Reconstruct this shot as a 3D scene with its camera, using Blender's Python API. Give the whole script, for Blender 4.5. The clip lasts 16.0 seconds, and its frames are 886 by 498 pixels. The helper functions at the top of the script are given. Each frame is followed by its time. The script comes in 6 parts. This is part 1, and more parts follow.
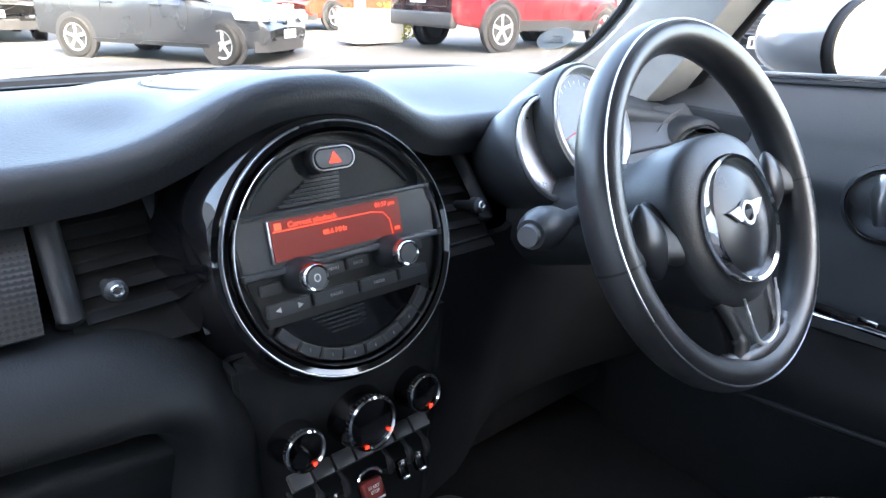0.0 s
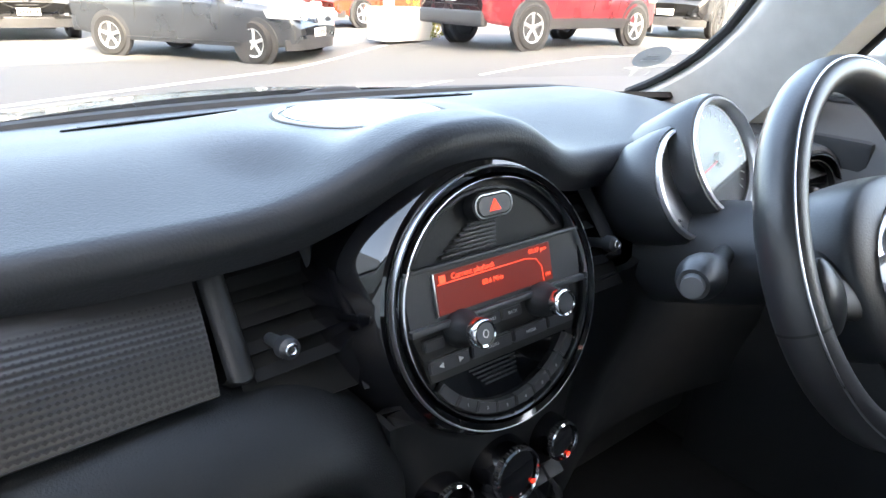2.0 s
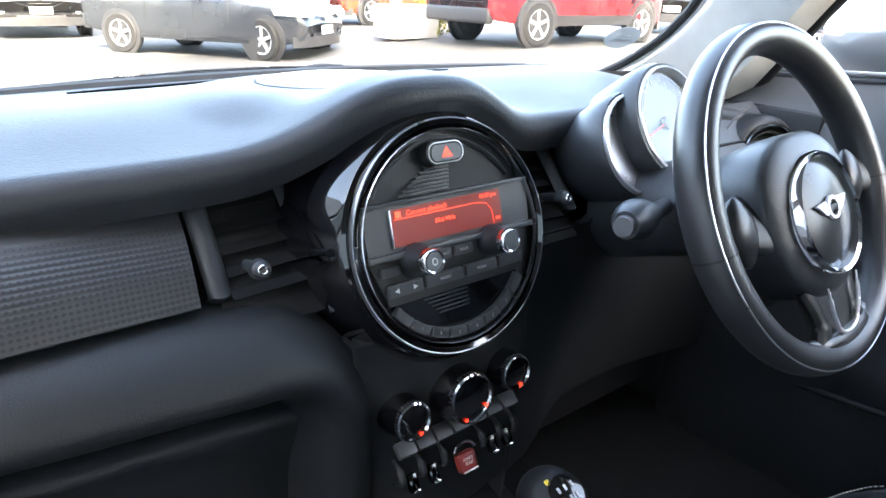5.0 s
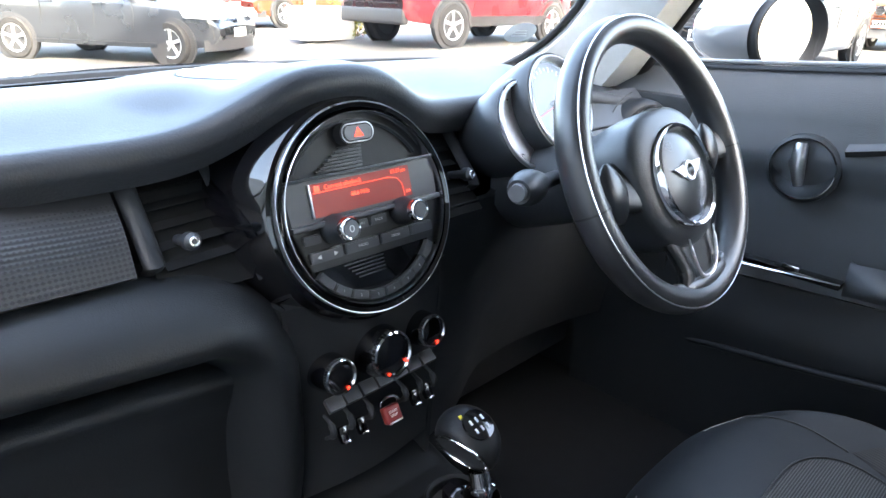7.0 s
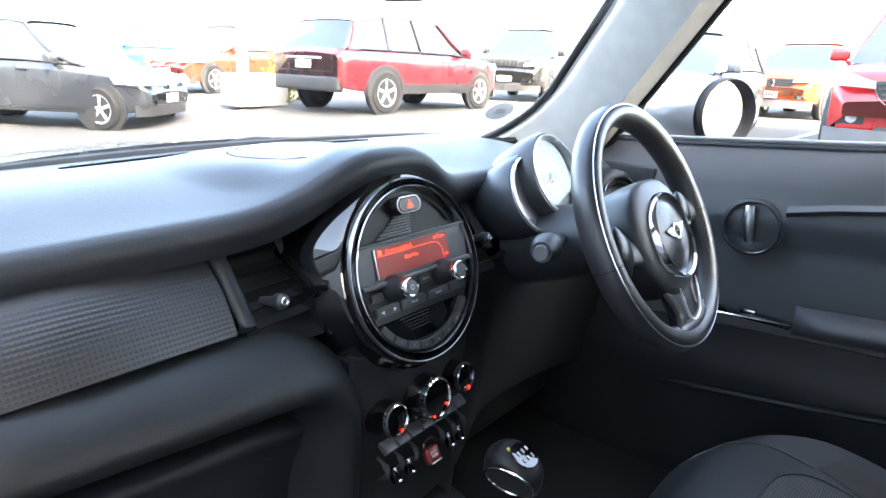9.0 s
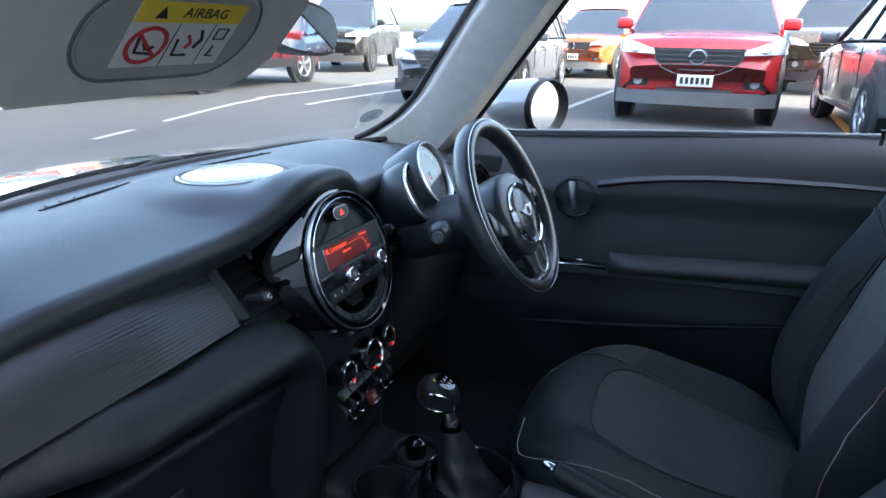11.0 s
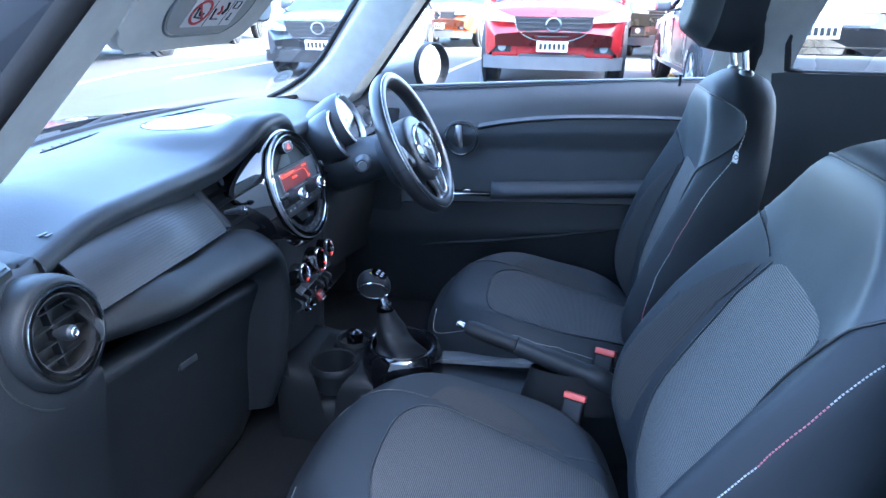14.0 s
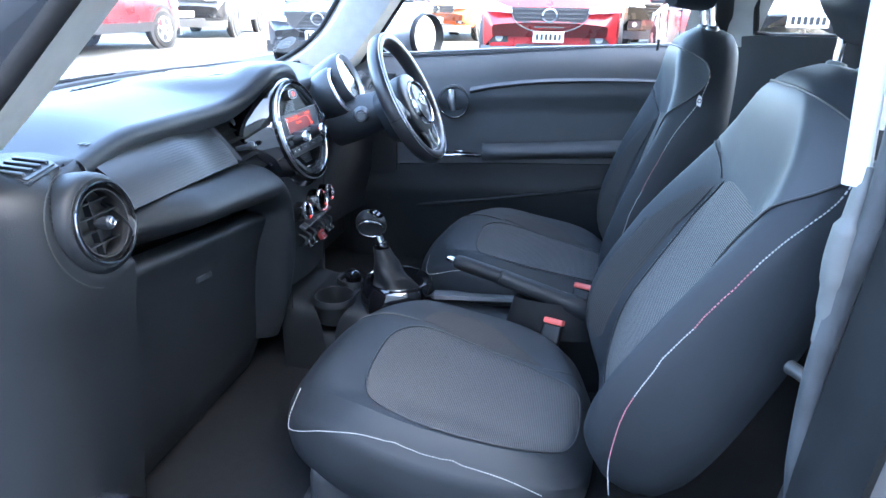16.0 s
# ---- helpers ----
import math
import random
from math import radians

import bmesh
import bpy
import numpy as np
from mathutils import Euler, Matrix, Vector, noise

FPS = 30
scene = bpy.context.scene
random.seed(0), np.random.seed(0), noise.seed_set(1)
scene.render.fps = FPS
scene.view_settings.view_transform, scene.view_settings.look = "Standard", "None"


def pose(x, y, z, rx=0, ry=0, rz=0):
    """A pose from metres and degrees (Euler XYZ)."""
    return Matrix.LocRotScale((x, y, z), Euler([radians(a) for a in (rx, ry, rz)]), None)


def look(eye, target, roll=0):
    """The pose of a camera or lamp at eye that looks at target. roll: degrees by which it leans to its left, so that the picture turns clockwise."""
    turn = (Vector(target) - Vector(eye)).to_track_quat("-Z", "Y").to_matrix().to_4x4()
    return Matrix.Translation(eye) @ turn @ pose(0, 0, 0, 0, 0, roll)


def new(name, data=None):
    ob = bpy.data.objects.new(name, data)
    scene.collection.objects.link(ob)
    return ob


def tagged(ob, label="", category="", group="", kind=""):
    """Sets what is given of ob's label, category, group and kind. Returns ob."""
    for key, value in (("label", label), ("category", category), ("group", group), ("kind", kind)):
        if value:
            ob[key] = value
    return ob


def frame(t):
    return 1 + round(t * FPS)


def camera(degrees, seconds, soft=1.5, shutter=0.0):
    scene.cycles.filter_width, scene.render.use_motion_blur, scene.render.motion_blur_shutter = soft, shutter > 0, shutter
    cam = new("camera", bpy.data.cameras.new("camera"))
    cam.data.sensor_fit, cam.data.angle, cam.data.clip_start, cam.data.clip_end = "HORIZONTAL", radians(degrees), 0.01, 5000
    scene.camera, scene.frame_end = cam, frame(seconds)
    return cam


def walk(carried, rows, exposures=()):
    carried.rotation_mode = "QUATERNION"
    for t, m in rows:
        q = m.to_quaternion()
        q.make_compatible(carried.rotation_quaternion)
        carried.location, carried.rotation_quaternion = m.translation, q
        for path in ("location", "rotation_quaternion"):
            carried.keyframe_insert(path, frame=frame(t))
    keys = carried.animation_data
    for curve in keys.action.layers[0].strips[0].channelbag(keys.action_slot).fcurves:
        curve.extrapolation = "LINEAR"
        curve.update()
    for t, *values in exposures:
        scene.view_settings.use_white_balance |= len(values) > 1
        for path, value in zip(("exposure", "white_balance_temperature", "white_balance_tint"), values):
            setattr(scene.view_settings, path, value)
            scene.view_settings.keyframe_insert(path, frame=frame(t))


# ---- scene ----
cam = camera(70.5, 16.0)
PATH = [
    (0, (-0.274, 0.014, 0.998), (0.919, 1.432, 0.244), 2.0),
    (0.5, (-0.3, 0.057, 1.002), (0.875, 1.486, 0.241), 2.0),
    (1, (-0.318, 0.081, 1.008), (0.849, 1.514, 0.244), 1.9),
    (1.5, (-0.334, 0.099, 1.02), (0.823, 1.539, 0.254), 1.9),
    (2, (-0.347, 0.121, 1.029), (0.794, 1.573, 0.262), 1.9),
    (2.5, (-0.35, 0.128, 1.034), (0.767, 1.597, 0.263), 1.9),
    (3, (-0.352, 0.099, 1.03), (0.744, 1.584, 0.259), 1.8),
    (5.3, (-0.36, 0.008, 1.006), (0.771, 1.467, 0.236), 1.7),
    (5.5, (-0.36, -0.004, 1.008), (0.789, 1.442, 0.239), 1.6),
    (6, (-0.361, -0.032, 1.008), (0.843, 1.369, 0.24), 1.5),
    (6.5, (-0.368, -0.05, 1.01), (0.887, 1.308, 0.247), 1.6),
    (7, (-0.402, -0.052, 1.003), (0.893, 1.269, 0.243), 1.6),
    (7.5, (-0.433, -0.035, 0.999), (0.913, 1.238, 0.246), 1.5),
    (8, (-0.499, -0.009, 1.018), (0.881, 1.228, 0.267), 1.4),
    (8.5, (-0.538, -0.008, 1.029), (0.854, 1.219, 0.282), 1.5),
    (8.7, (-0.545, -0.014, 1.029), (0.876, 1.238, 0.387), 1.5),
    (10.8, (-0.841, -0.05, 1.136), (0.895, 0.75, 0.546), 1.2),
    (11, (-0.851, -0.059, 1.145), (0.883, 0.691, 0.49), 0.9),
    (11.5, (-0.871, -0.032, 1.132), (0.872, 0.637, 0.414), 1.1),
    (12, (-0.893, 0.0, 1.128), (0.928, 0.399, 0.403), 0.7),
    (12.5, (-0.963, -0.014, 1.122), (0.86, 0.372, 0.395), 0.7),
    (13, (-1.052, -0.05, 1.124), (0.77, 0.334, 0.394), 0.8),
    (13.5, (-1.141, -0.078, 1.142), (0.682, 0.303, 0.413), 0.8),
    (14, (-1.212, -0.094, 1.145), (0.612, 0.285, 0.415), 0.7),
    (14.5, (-1.268, -0.11, 1.128), (0.555, 0.268, 0.397), 0.8),
    (15, (-1.268, -0.121, 1.078), (0.555, 0.254, 0.345), 0.9),
    (15.5, (-1.303, -0.123, 1.059), (0.519, 0.252, 0.325), 0.9),
    (16, (-1.371, -0.147, 1.064), (0.451, 0.228, 0.329), 0.9),
]
walk(cam, [(t, look(eye, target, roll)) for t, eye, target, roll in PATH],
     exposures=[(0, 4.65, 7400, 7), (2.0, 4.46, 8000, 7), (3.2, 4.46, 8000, 7), (5.3, 4.88, 7600, 6), (7.0, 4.98, 7600, 6), (8.7, 4.90, 7600, 6),
                (10.8, 3.55, 6550, 4), (12.0, 4.42, 5850, 3), (13.0, 4.90, 5050, 3), (14.5, 4.80, 5600, 5), (15.0, 4.88, 5750, 5), (15.5, 5.08, 5950, 5), (16.0, 5.18, 6100, 5)])

# ---- world and sun ----
SUN_ELEV, SUN_AZ = 35.0, 200.0      # degrees above the horizon; compass bearing seen from above, clockwise from +y
world = bpy.data.worlds.new("world")
scene.world = world
world.use_nodes = True
wn = world.node_tree.nodes
sky = wn.new("ShaderNodeTexSky")
sky.sky_type = "NISHITA"
sky.sun_disc = False
sky.sun_elevation = radians(SUN_ELEV)
sky.sun_rotation = radians(SUN_AZ)
sky.air_density, sky.dust_density, sky.ozone_density = 0.8, 4.0, 0.8
world.node_tree.links.new(sky.outputs[0], wn["Background"].inputs[0])
wn["Background"].inputs[1].default_value = 0.15
sun_data = bpy.data.lights.new("sun", "SUN")
sun_data.energy, sun_data.angle, sun_data.color = 1.5, radians(0.5), (1.0, 0.94, 0.86)
sun = new("sun", sun_data)
sd = Vector((math.sin(radians(SUN_AZ)) * math.cos(radians(SUN_ELEV)), math.cos(radians(SUN_AZ)) * math.cos(radians(SUN_ELEV)), math.sin(radians(SUN_ELEV))))
sun.matrix_world = look(sd * 50, (0, 0, 0))


# ---- materials ----
def mat(name, color, rough=0.5, metal=0.0, vary=0.12, scale=8.0, bump=0.0, bscale=600.0, coat=0.0, rvary=0.1, spec=0.5):
    """A surface with colour and gloss varied at two scales and a fine relief."""
    m = bpy.data.materials.new(name)
    m.use_nodes = True
    n, l = m.node_tree.nodes, m.node_tree.links
    b = n["Principled BSDF"]
    b.inputs["Metallic"].default_value = metal
    b.inputs["Coat Weight"].default_value = coat
    b.inputs["Coat Roughness"].default_value = 0.03
    b.inputs["Specular IOR Level"].default_value = spec
    tc = n.new("ShaderNodeTexCoord")
    a = n.new("ShaderNodeTexNoise")
    a.inputs["Scale"].default_value, a.inputs["Detail"].default_value = scale, 6.0
    l.new(tc.outputs["Object"], a.inputs["Vector"])
    ramp = n.new("ShaderNodeMapRange")
    ramp.inputs[1].default_value, ramp.inputs[2].default_value = 0.3, 0.7
    ramp.inputs[3].default_value, ramp.inputs[4].default_value = 1 - vary, 1 + vary
    l.new(a.outputs["Fac"], ramp.inputs[0])
    mix = n.new("ShaderNodeVectorMath")
    mix.operation = "SCALE"
    mix.inputs[0].default_value = color[:3]
    l.new(ramp.outputs[0], mix.inputs["Scale"])
    l.new(mix.outputs[0], b.inputs["Base Color"])
    rr = n.new("ShaderNodeMapRange")
    rr.inputs[1].default_value, rr.inputs[2].default_value = 0.3, 0.7
    rr.inputs[3].default_value, rr.inputs[4].default_value = max(0.01, rough * (1 - rvary)), min(1, rough * (1 + rvary))
    l.new(a.outputs["Fac"], rr.inputs[0])
    l.new(rr.outputs[0], b.inputs["Roughness"])
    if bump:
        f = n.new("ShaderNodeTexNoise")
        f.inputs["Scale"].default_value, f.inputs["Detail"].default_value = bscale, 3.0
        l.new(tc.outputs["Object"], f.inputs["Vector"])
        bp = n.new("ShaderNodeBump")
        bp.inputs["Strength"].default_value, bp.inputs["Distance"].default_value = bump, 0.001
        l.new(f.outputs["Fac"], bp.inputs["Height"])
        l.new(bp.outputs[0], b.inputs["Normal"])
    return m


def glow(name, color, strength):
    m = bpy.data.materials.new(name)
    m.use_nodes = True
    b = m.node_tree.nodes["Principled BSDF"]
    b.inputs["Base Color"].default_value = (*color, 1)
    b.inputs["Emission Color"].default_value = (*color, 1)
    b.inputs["Emission Strength"].default_value = strength
    b.inputs["Roughness"].default_value = 0.4
    return m


def clear_glass(name, tint=(1, 1, 1), gloss=0.04):
    m = bpy.data.materials.new(name)
    m.use_nodes = True
    n, l = m.node_tree.nodes, m.node_tree.links
    n.remove(n["Principled BSDF"])
    tr, gl, mx, lw, fr = n.new("ShaderNodeBsdfTransparent"), n.new("ShaderNodeBsdfGlossy"), n.new("ShaderNodeMixShader"), n.new("ShaderNodeLayerWeight"), n.new("ShaderNodeMath")
    tr.inputs[0].default_value = (*tint, 1)
    gl.inputs["Roughness"].default_value = 0.02
    lw.inputs[0].default_value = 0.5
    fr.operation = "POWER"
    l.new(lw.outputs["Facing"], fr.inputs[0])
    fr.inputs[1].default_value = 5.0
    base = n.new("ShaderNodeMath")
    base.operation = "MULTIPLY_ADD"
    base.inputs[1].default_value, base.inputs[2].default_value = 1 - gloss, gloss
    l.new(fr.outputs[0], base.inputs[0])
    l.new(base.outputs[0], mx.inputs[0])
    l.new(tr.outputs[0], mx.inputs[1])
    l.new(gl.outputs[0], mx.inputs[2])
    l.new(mx.outputs[0], n["Material Output"].inputs[0])
    return m


DASH = mat("dash_soft_plastic", (0.031, 0.034, 0.039), 0.48, vary=0.2, scale=5, bump=0.45, bscale=420, spec=0.34)
DASH_HARD = mat("hard_black_plastic", (0.028, 0.031, 0.035), 0.42, vary=0.15, scale=10, bump=0.25, bscale=500, spec=0.6)
# black plastic with the shade of the door opening put into its colour
LOWER_SHADED = mat("shaded_black_plastic", (0.0118, 0.0136, 0.0158), 0.50, vary=0.2, scale=9, bump=0.4, bscale=600, spec=0.32)
MATTE = mat("matte_black_plastic", (0.0118, 0.0132, 0.0150), 0.55, vary=0.2, scale=12, bump=0.2)
PIANO = mat("piano_black", (0.004, 0.004, 0.005), 0.05, vary=0.1, scale=20, coat=1.0)
CHROME = mat("chrome", (0.75, 0.76, 0.78), 0.08, metal=1.0, vary=0.05, scale=30)
SATIN = mat("satin_silver", (0.55, 0.56, 0.58), 0.3, metal=1.0, vary=0.08, scale=40)
LEATHER = mat("black_leather", (0.028, 0.028, 0.030), 0.36, vary=0.2, scale=14, bump=0.18, bscale=500, spec=0.9)
SEAT_EDGE = mat("charcoal_leatherette", (0.0195, 0.0227, 0.0264), 0.58, vary=0.18, scale=6, bump=0.3, bscale=900, spec=0.3)
CARPET = mat("black_carpet", (0.0072, 0.0080, 0.0092), 0.95, vary=0.4, scale=60, bump=1.0, bscale=900, spec=0.15)
HEADLINER = mat("light_grey_headliner", (0.60, 0.585, 0.545), 0.85, vary=0.06, scale=30, bump=0.4, bscale=1200)
RUBBER = mat("black_rubber", (0.012, 0.012, 0.013), 0.7, vary=0.2, scale=30, bump=0.2)
STITCH = mat("pale_thread", (0.36, 0.35, 0.33), 0.7, vary=0.2, scale=200)
PINK = mat("pink_thread", (0.36, 0.13, 0.15), 0.7, vary=0.2, scale=200)
RED_BUTTON = mat("red_plastic", (0.17, 0.018, 0.017), 0.35, vary=0.08, scale=30)
WHITE_PRINT = mat("white_print", (0.72, 0.72, 0.70), 0.5, vary=0.04, scale=60)
GREY_PRINT = mat("grey_print", (0.42, 0.42, 0.43), 0.5, vary=0.05, scale=60)
BLACK_PRINT = mat("black_print", (0.02, 0.02, 0.02), 0.5, vary=0.05, scale=60)
YELLOW_PRINT = mat("yellow_print", (0.8, 0.58, 0.06), 0.5, vary=0.05, scale=60)
RED_PRINT = mat("red_print", (0.55, 0.04, 0.05), 0.5, vary=0.05, scale=60)
KEY = mat("dark_key_plastic", (0.062, 0.064, 0.068), 0.34, vary=0.1, scale=40, bump=0.1)
GREY_PLASTIC = mat("grey_plastic", (0.12, 0.125, 0.13), 0.4, vary=0.1, scale=30, bump=0.2)
RED_GLOW = glow("red_lamp", (0.8, 0.03, 0.015), 0.16)
SCREEN_GLOW = glow("red_screen", (0.14, 0.012, 0.008), 0.036)
SCREEN_TEXT = glow("screen_text", (0.8, 0.06, 0.03), 0.14)
GLASS = clear_glass("window_glass", (0.97, 0.985, 0.98))
MIRROR = mat("mirror_glass", (0.85, 0.87, 0.88), 0.02, metal=1.0, vary=0.02)


def weave(name, base, light, sx, sz, rough=0.9, axis="X"):
    """Woven cloth with fine ribs."""
    m = mat(name, base, rough, vary=0.16, scale=12, bump=0.0, spec=0.25)
    n, l = m.node_tree.nodes, m.node_tree.links
    b = n["Principled BSDF"]
    tc = n.new("ShaderNodeTexCoord")
    mp = n.new("ShaderNodeMapping")
    mp.inputs["Scale"].default_value = (sx, sx if axis == "Y" else sz, sz)
    l.new(tc.outputs["Object"], mp.inputs["Vector"])
    w = n.new("ShaderNodeTexWave")
    w.inputs["Scale"].default_value, w.inputs["Distortion"].default_value, w.inputs["Detail"].default_value = 1.0, 0.7, 2.0
    w.inputs["Detail Scale"].default_value = 3.0
    w.bands_direction = axis
    l.new(mp.outputs[0], w.inputs["Vector"])
    old = b.inputs["Base Color"].links[0].from_socket
    mx = n.new("ShaderNodeMix")
    mx.data_type = "RGBA"
    l.new(w.outputs["Fac"], mx.inputs[0])
    l.new(old, mx.inputs[6])
    mx.inputs[7].default_value = (*light, 1)
    l.new(mx.outputs[2], b.inputs["Base Color"])
    bp = n.new("ShaderNodeBump")
    bp.inputs["Strength"].default_value, bp.inputs["Distance"].default_value = 0.5, 0.001
    l.new(w.outputs["Fac"], bp.inputs["Height"])
    l.new(bp.outputs[0], b.inputs["Normal"])
    return m


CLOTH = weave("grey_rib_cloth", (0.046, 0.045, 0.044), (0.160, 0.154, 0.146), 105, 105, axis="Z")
# same cloth for the cushions, darkened to stand for shade low down
CLOTH_SEAT_SHADED = weave("grey_rib_seat_cloth_shaded", (0.025, 0.025, 0.026), (0.088, 0.087, 0.086), 100, 36, axis="Y")
DOOR = mat("dark_grey_door_lining", (0.072, 0.075, 0.080), 0.5, vary=0.12, scale=5, bump=0.4, bscale=700)
# bolster mesh; its dark tone includes the shade of the unlit side
MESH_CLOTH_SHADED = weave("shaded_brown_grey_mesh", (0.03, 0.03, 0.031), (0.046, 0.044, 0.042), 90, 60)


# ---- building helpers ----
def thing(name, m=None, label="", category="", group="", kind=""):
    ob = new(name)
    ob.empty_display_size = 0.05
    if m is not None:
        ob.matrix_world = m
    return tagged(ob, label, category, group, kind)


def part(name, bm, material, parent=None, label="", smooth=True, m=None):
    """Links a bmesh as one mesh object, under a thing or a part."""
    me = bpy.data.meshes.new(name)
    bmesh.ops.recalc_face_normals(bm, faces=bm.faces)
    if m is not None:
        bm.transform(m)
    bm.to_mesh(me)
    bm.free()
    if smooth:
        me.shade_smooth()
        me.set_sharp_from_angle(angle=radians(38))
    me.materials.append(material)
    ob = new(name, me)
    if parent is not None:
        ob.parent = parent
    if label:
        ob["label"] = label
    return ob


def box(sx, sy, sz, c=(0, 0, 0), bevel=0.0, seg=2, bm=None, m=None):
    bm = bm or bmesh.new()
    g = bmesh.ops.create_cube(bm, size=1.0)
    bmesh.ops.scale(bm, vec=(sx, sy, sz), verts=g["verts"])
    if bevel:
        ed = list({e for v in g["verts"] for e in v.link_edges})
        r = bmesh.ops.bevel(bm, geom=ed, offset=bevel, segments=seg, affect="EDGES", profile=0.6)
        vs = list({v for f in r["faces"] for v in f.verts} | {v for v in g["verts"] if v.is_valid})
    else:
        vs = g["verts"]
    bmesh.ops.translate(bm, vec=c, verts=vs)
    if m is not None:
        bmesh.ops.transform(bm, matrix=m, verts=vs)
    return bm


def lathe(profile, seg=48, bm=None, close=False, m=None, arc=(0, 360), sx=1.0, sy=1.0):
    """Turns (radius, height) pairs about local z."""
    bm = bm or bmesh.new()
    full = abs(arc[1] - arc[0]) >= 360
    n = seg if full else seg + 1
    rows = []
    for i in range(n):
        a = radians(arc[0] + (arc[1] - arc[0]) * i / seg)
        row = []
        for r, z in profile:
            v = Vector((r * math.cos(a) * sx, r * math.sin(a) * sy, z))
            row.append(bm.verts.new(m @ v if m is not None else v))
        rows.append(row)
    k = len(profile)
    for i in range(n if full else n - 1):
        a, b = rows[i], rows[(i + 1) % n]
        for j in range(k if close else k - 1):
            bm.faces.new((a[j], b[j], b[(j + 1) % k], a[(j + 1) % k]))
    bmesh.ops.remove_doubles(bm, verts=bm.verts, dist=1e-6)
    return bm


def tube(pts, r, seg=8, closed=False, bm=None, caps=True, flat=1.0):
    """A round bar along a line of points; r may be a list."""
    bm = bm or bmesh.new()
    pts = [Vector(p) for p in pts]
    n = len(pts)
    rows = []
    up = Vector((0.13, 0.31, 0.94))
    for i, p in enumerate(pts):
        a = pts[(i - 1) % n] if closed or i else pts[0]
        b = pts[(i + 1) % n] if closed or i < n - 1 else pts[-1]
        d = (b - a).normalized()
        s = d.cross(up)
        s = s.normalized() if s.length > 1e-4 else Vector((1, 0, 0))
        u = s.cross(d).normalized()
        up = u
        rr = r[i] if isinstance(r, (list, tuple)) else r
        rows.append([bm.verts.new(p + s * rr * math.cos(2 * math.pi * k / seg) + u * rr * flat * math.sin(2 * math.pi * k / seg)) for k in range(seg)])
    for i in range(n if closed else n - 1):
        a, b = rows[i], rows[(i + 1) % n]
        for k in range(seg):
            bm.faces.new((a[k], a[(k + 1) % seg], b[(k + 1) % seg], b[k]))
    if caps and not closed:
        bm.faces.new(rows[0])
        bm.faces.new(list(reversed(rows[-1])))
    return bm


def prism(outline, z0, z1, bevel=0.0, bm=None, m=None, seg=2):
    """A plate with the given outline in local x and y, from z0 to z1."""
    own = bmesh.new()
    lo = [own.verts.new((x, y, z0)) for x, y in outline]
    hi = [own.verts.new((x, y, z1)) for x, y in outline]
    n = len(outline)
    own.faces.new(list(reversed(lo)))
    top = own.faces.new(hi)
    for i in range(n):
        own.faces.new((lo[i], lo[(i + 1) % n], hi[(i + 1) % n], hi[i]))
    if bevel:
        bmesh.ops.bevel(own, geom=list(top.edges), offset=bevel, segments=seg, affect="EDGES")
    if m is not None:
        own.transform(m)
    if bm is None:
        return own
    me = bpy.data.meshes.new("tmp")
    own.to_mesh(me)
    own.free()
    bm.from_mesh(me)
    bpy.data.meshes.remove(me)
    return bm


def sheet(fn, nu, nv, bm=None, thick=0.0, wrap=False, ref=(0, -0.2, 0.9)):
    """A surface fn(u, v), u and v from 0 to 1; with a thickness if given."""
    bm = bm or bmesh.new()
    rows = [[bm.verts.new(fn(i / nu, j / nv)) for j in range(nv + 1)] for i in range(nu + (0 if wrap else 1))]
    fs = []
    for i in range(nu):
        a, b = rows[i], rows[(i + 1) % len(rows)]
        for j in range(nv):
            fs.append(bm.faces.new((a[j], b[j], b[j + 1], a[j + 1])))
    if thick:
        # a second skin on the far side from the middle of the cabin
        nu1, nv1 = len(rows), nv + 1
        P = [[v.co.copy() for v in r] for r in rows]

        def nrm(i, j):
            a = P[(i + 1) % nu1 if wrap else min(i + 1, nu1 - 1)][j] - P[(i - 1) % nu1 if wrap else max(i - 1, 0)][j]
            b = P[i][min(j + 1, nv1 - 1)] - P[i][max(j - 1, 0)]
            c = a.cross(b)
            return c.normalized() if c.length > 1e-12 else Vector((0, 0, 0))
        N = [[nrm(i, j) for j in range(nv1)] for i in range(nu1)]
        ref = Vector(ref)
        side = sum(N[i][j].dot(P[i][j] - ref) for i in range(nu1) for j in range(nv1))
        t = abs(thick) * (1 if side > 0 else -1)
        back = [[bm.verts.new(P[i][j] + N[i][j] * t) for j in range(nv1)] for i in range(nu1)]
        for i in range(nu):
            i2 = (i + 1) % nu1
            for j in range(nv):
                bm.faces.new((back[i][j], back[i][j + 1], back[i2][j + 1], back[i2][j]))
            bm.faces.new((rows[i][0], back[i][0], back[i2][0], rows[i2][0]))
            bm.faces.new((rows[i][nv], rows[i2][nv], back[i2][nv], back[i][nv]))
        if not wrap:
            for i in (0, nu1 - 1):
                for j in range(nv):
                    bm.faces.new((rows[i][j], rows[i][j + 1], back[i][j + 1], back[i][j]))
    return bm


def ell(a, b, n=40, e=2.0, cx=0, cy=0):
    """A superellipse outline."""
    out = []
    for i in range(n):
        t = 2 * math.pi * i / n
        c, s = math.cos(t), math.sin(t)
        out.append((cx + a * math.copysign(abs(c) ** (2 / e), c), cy + b * math.copysign(abs(s) ** (2 / e), s)))
    return out


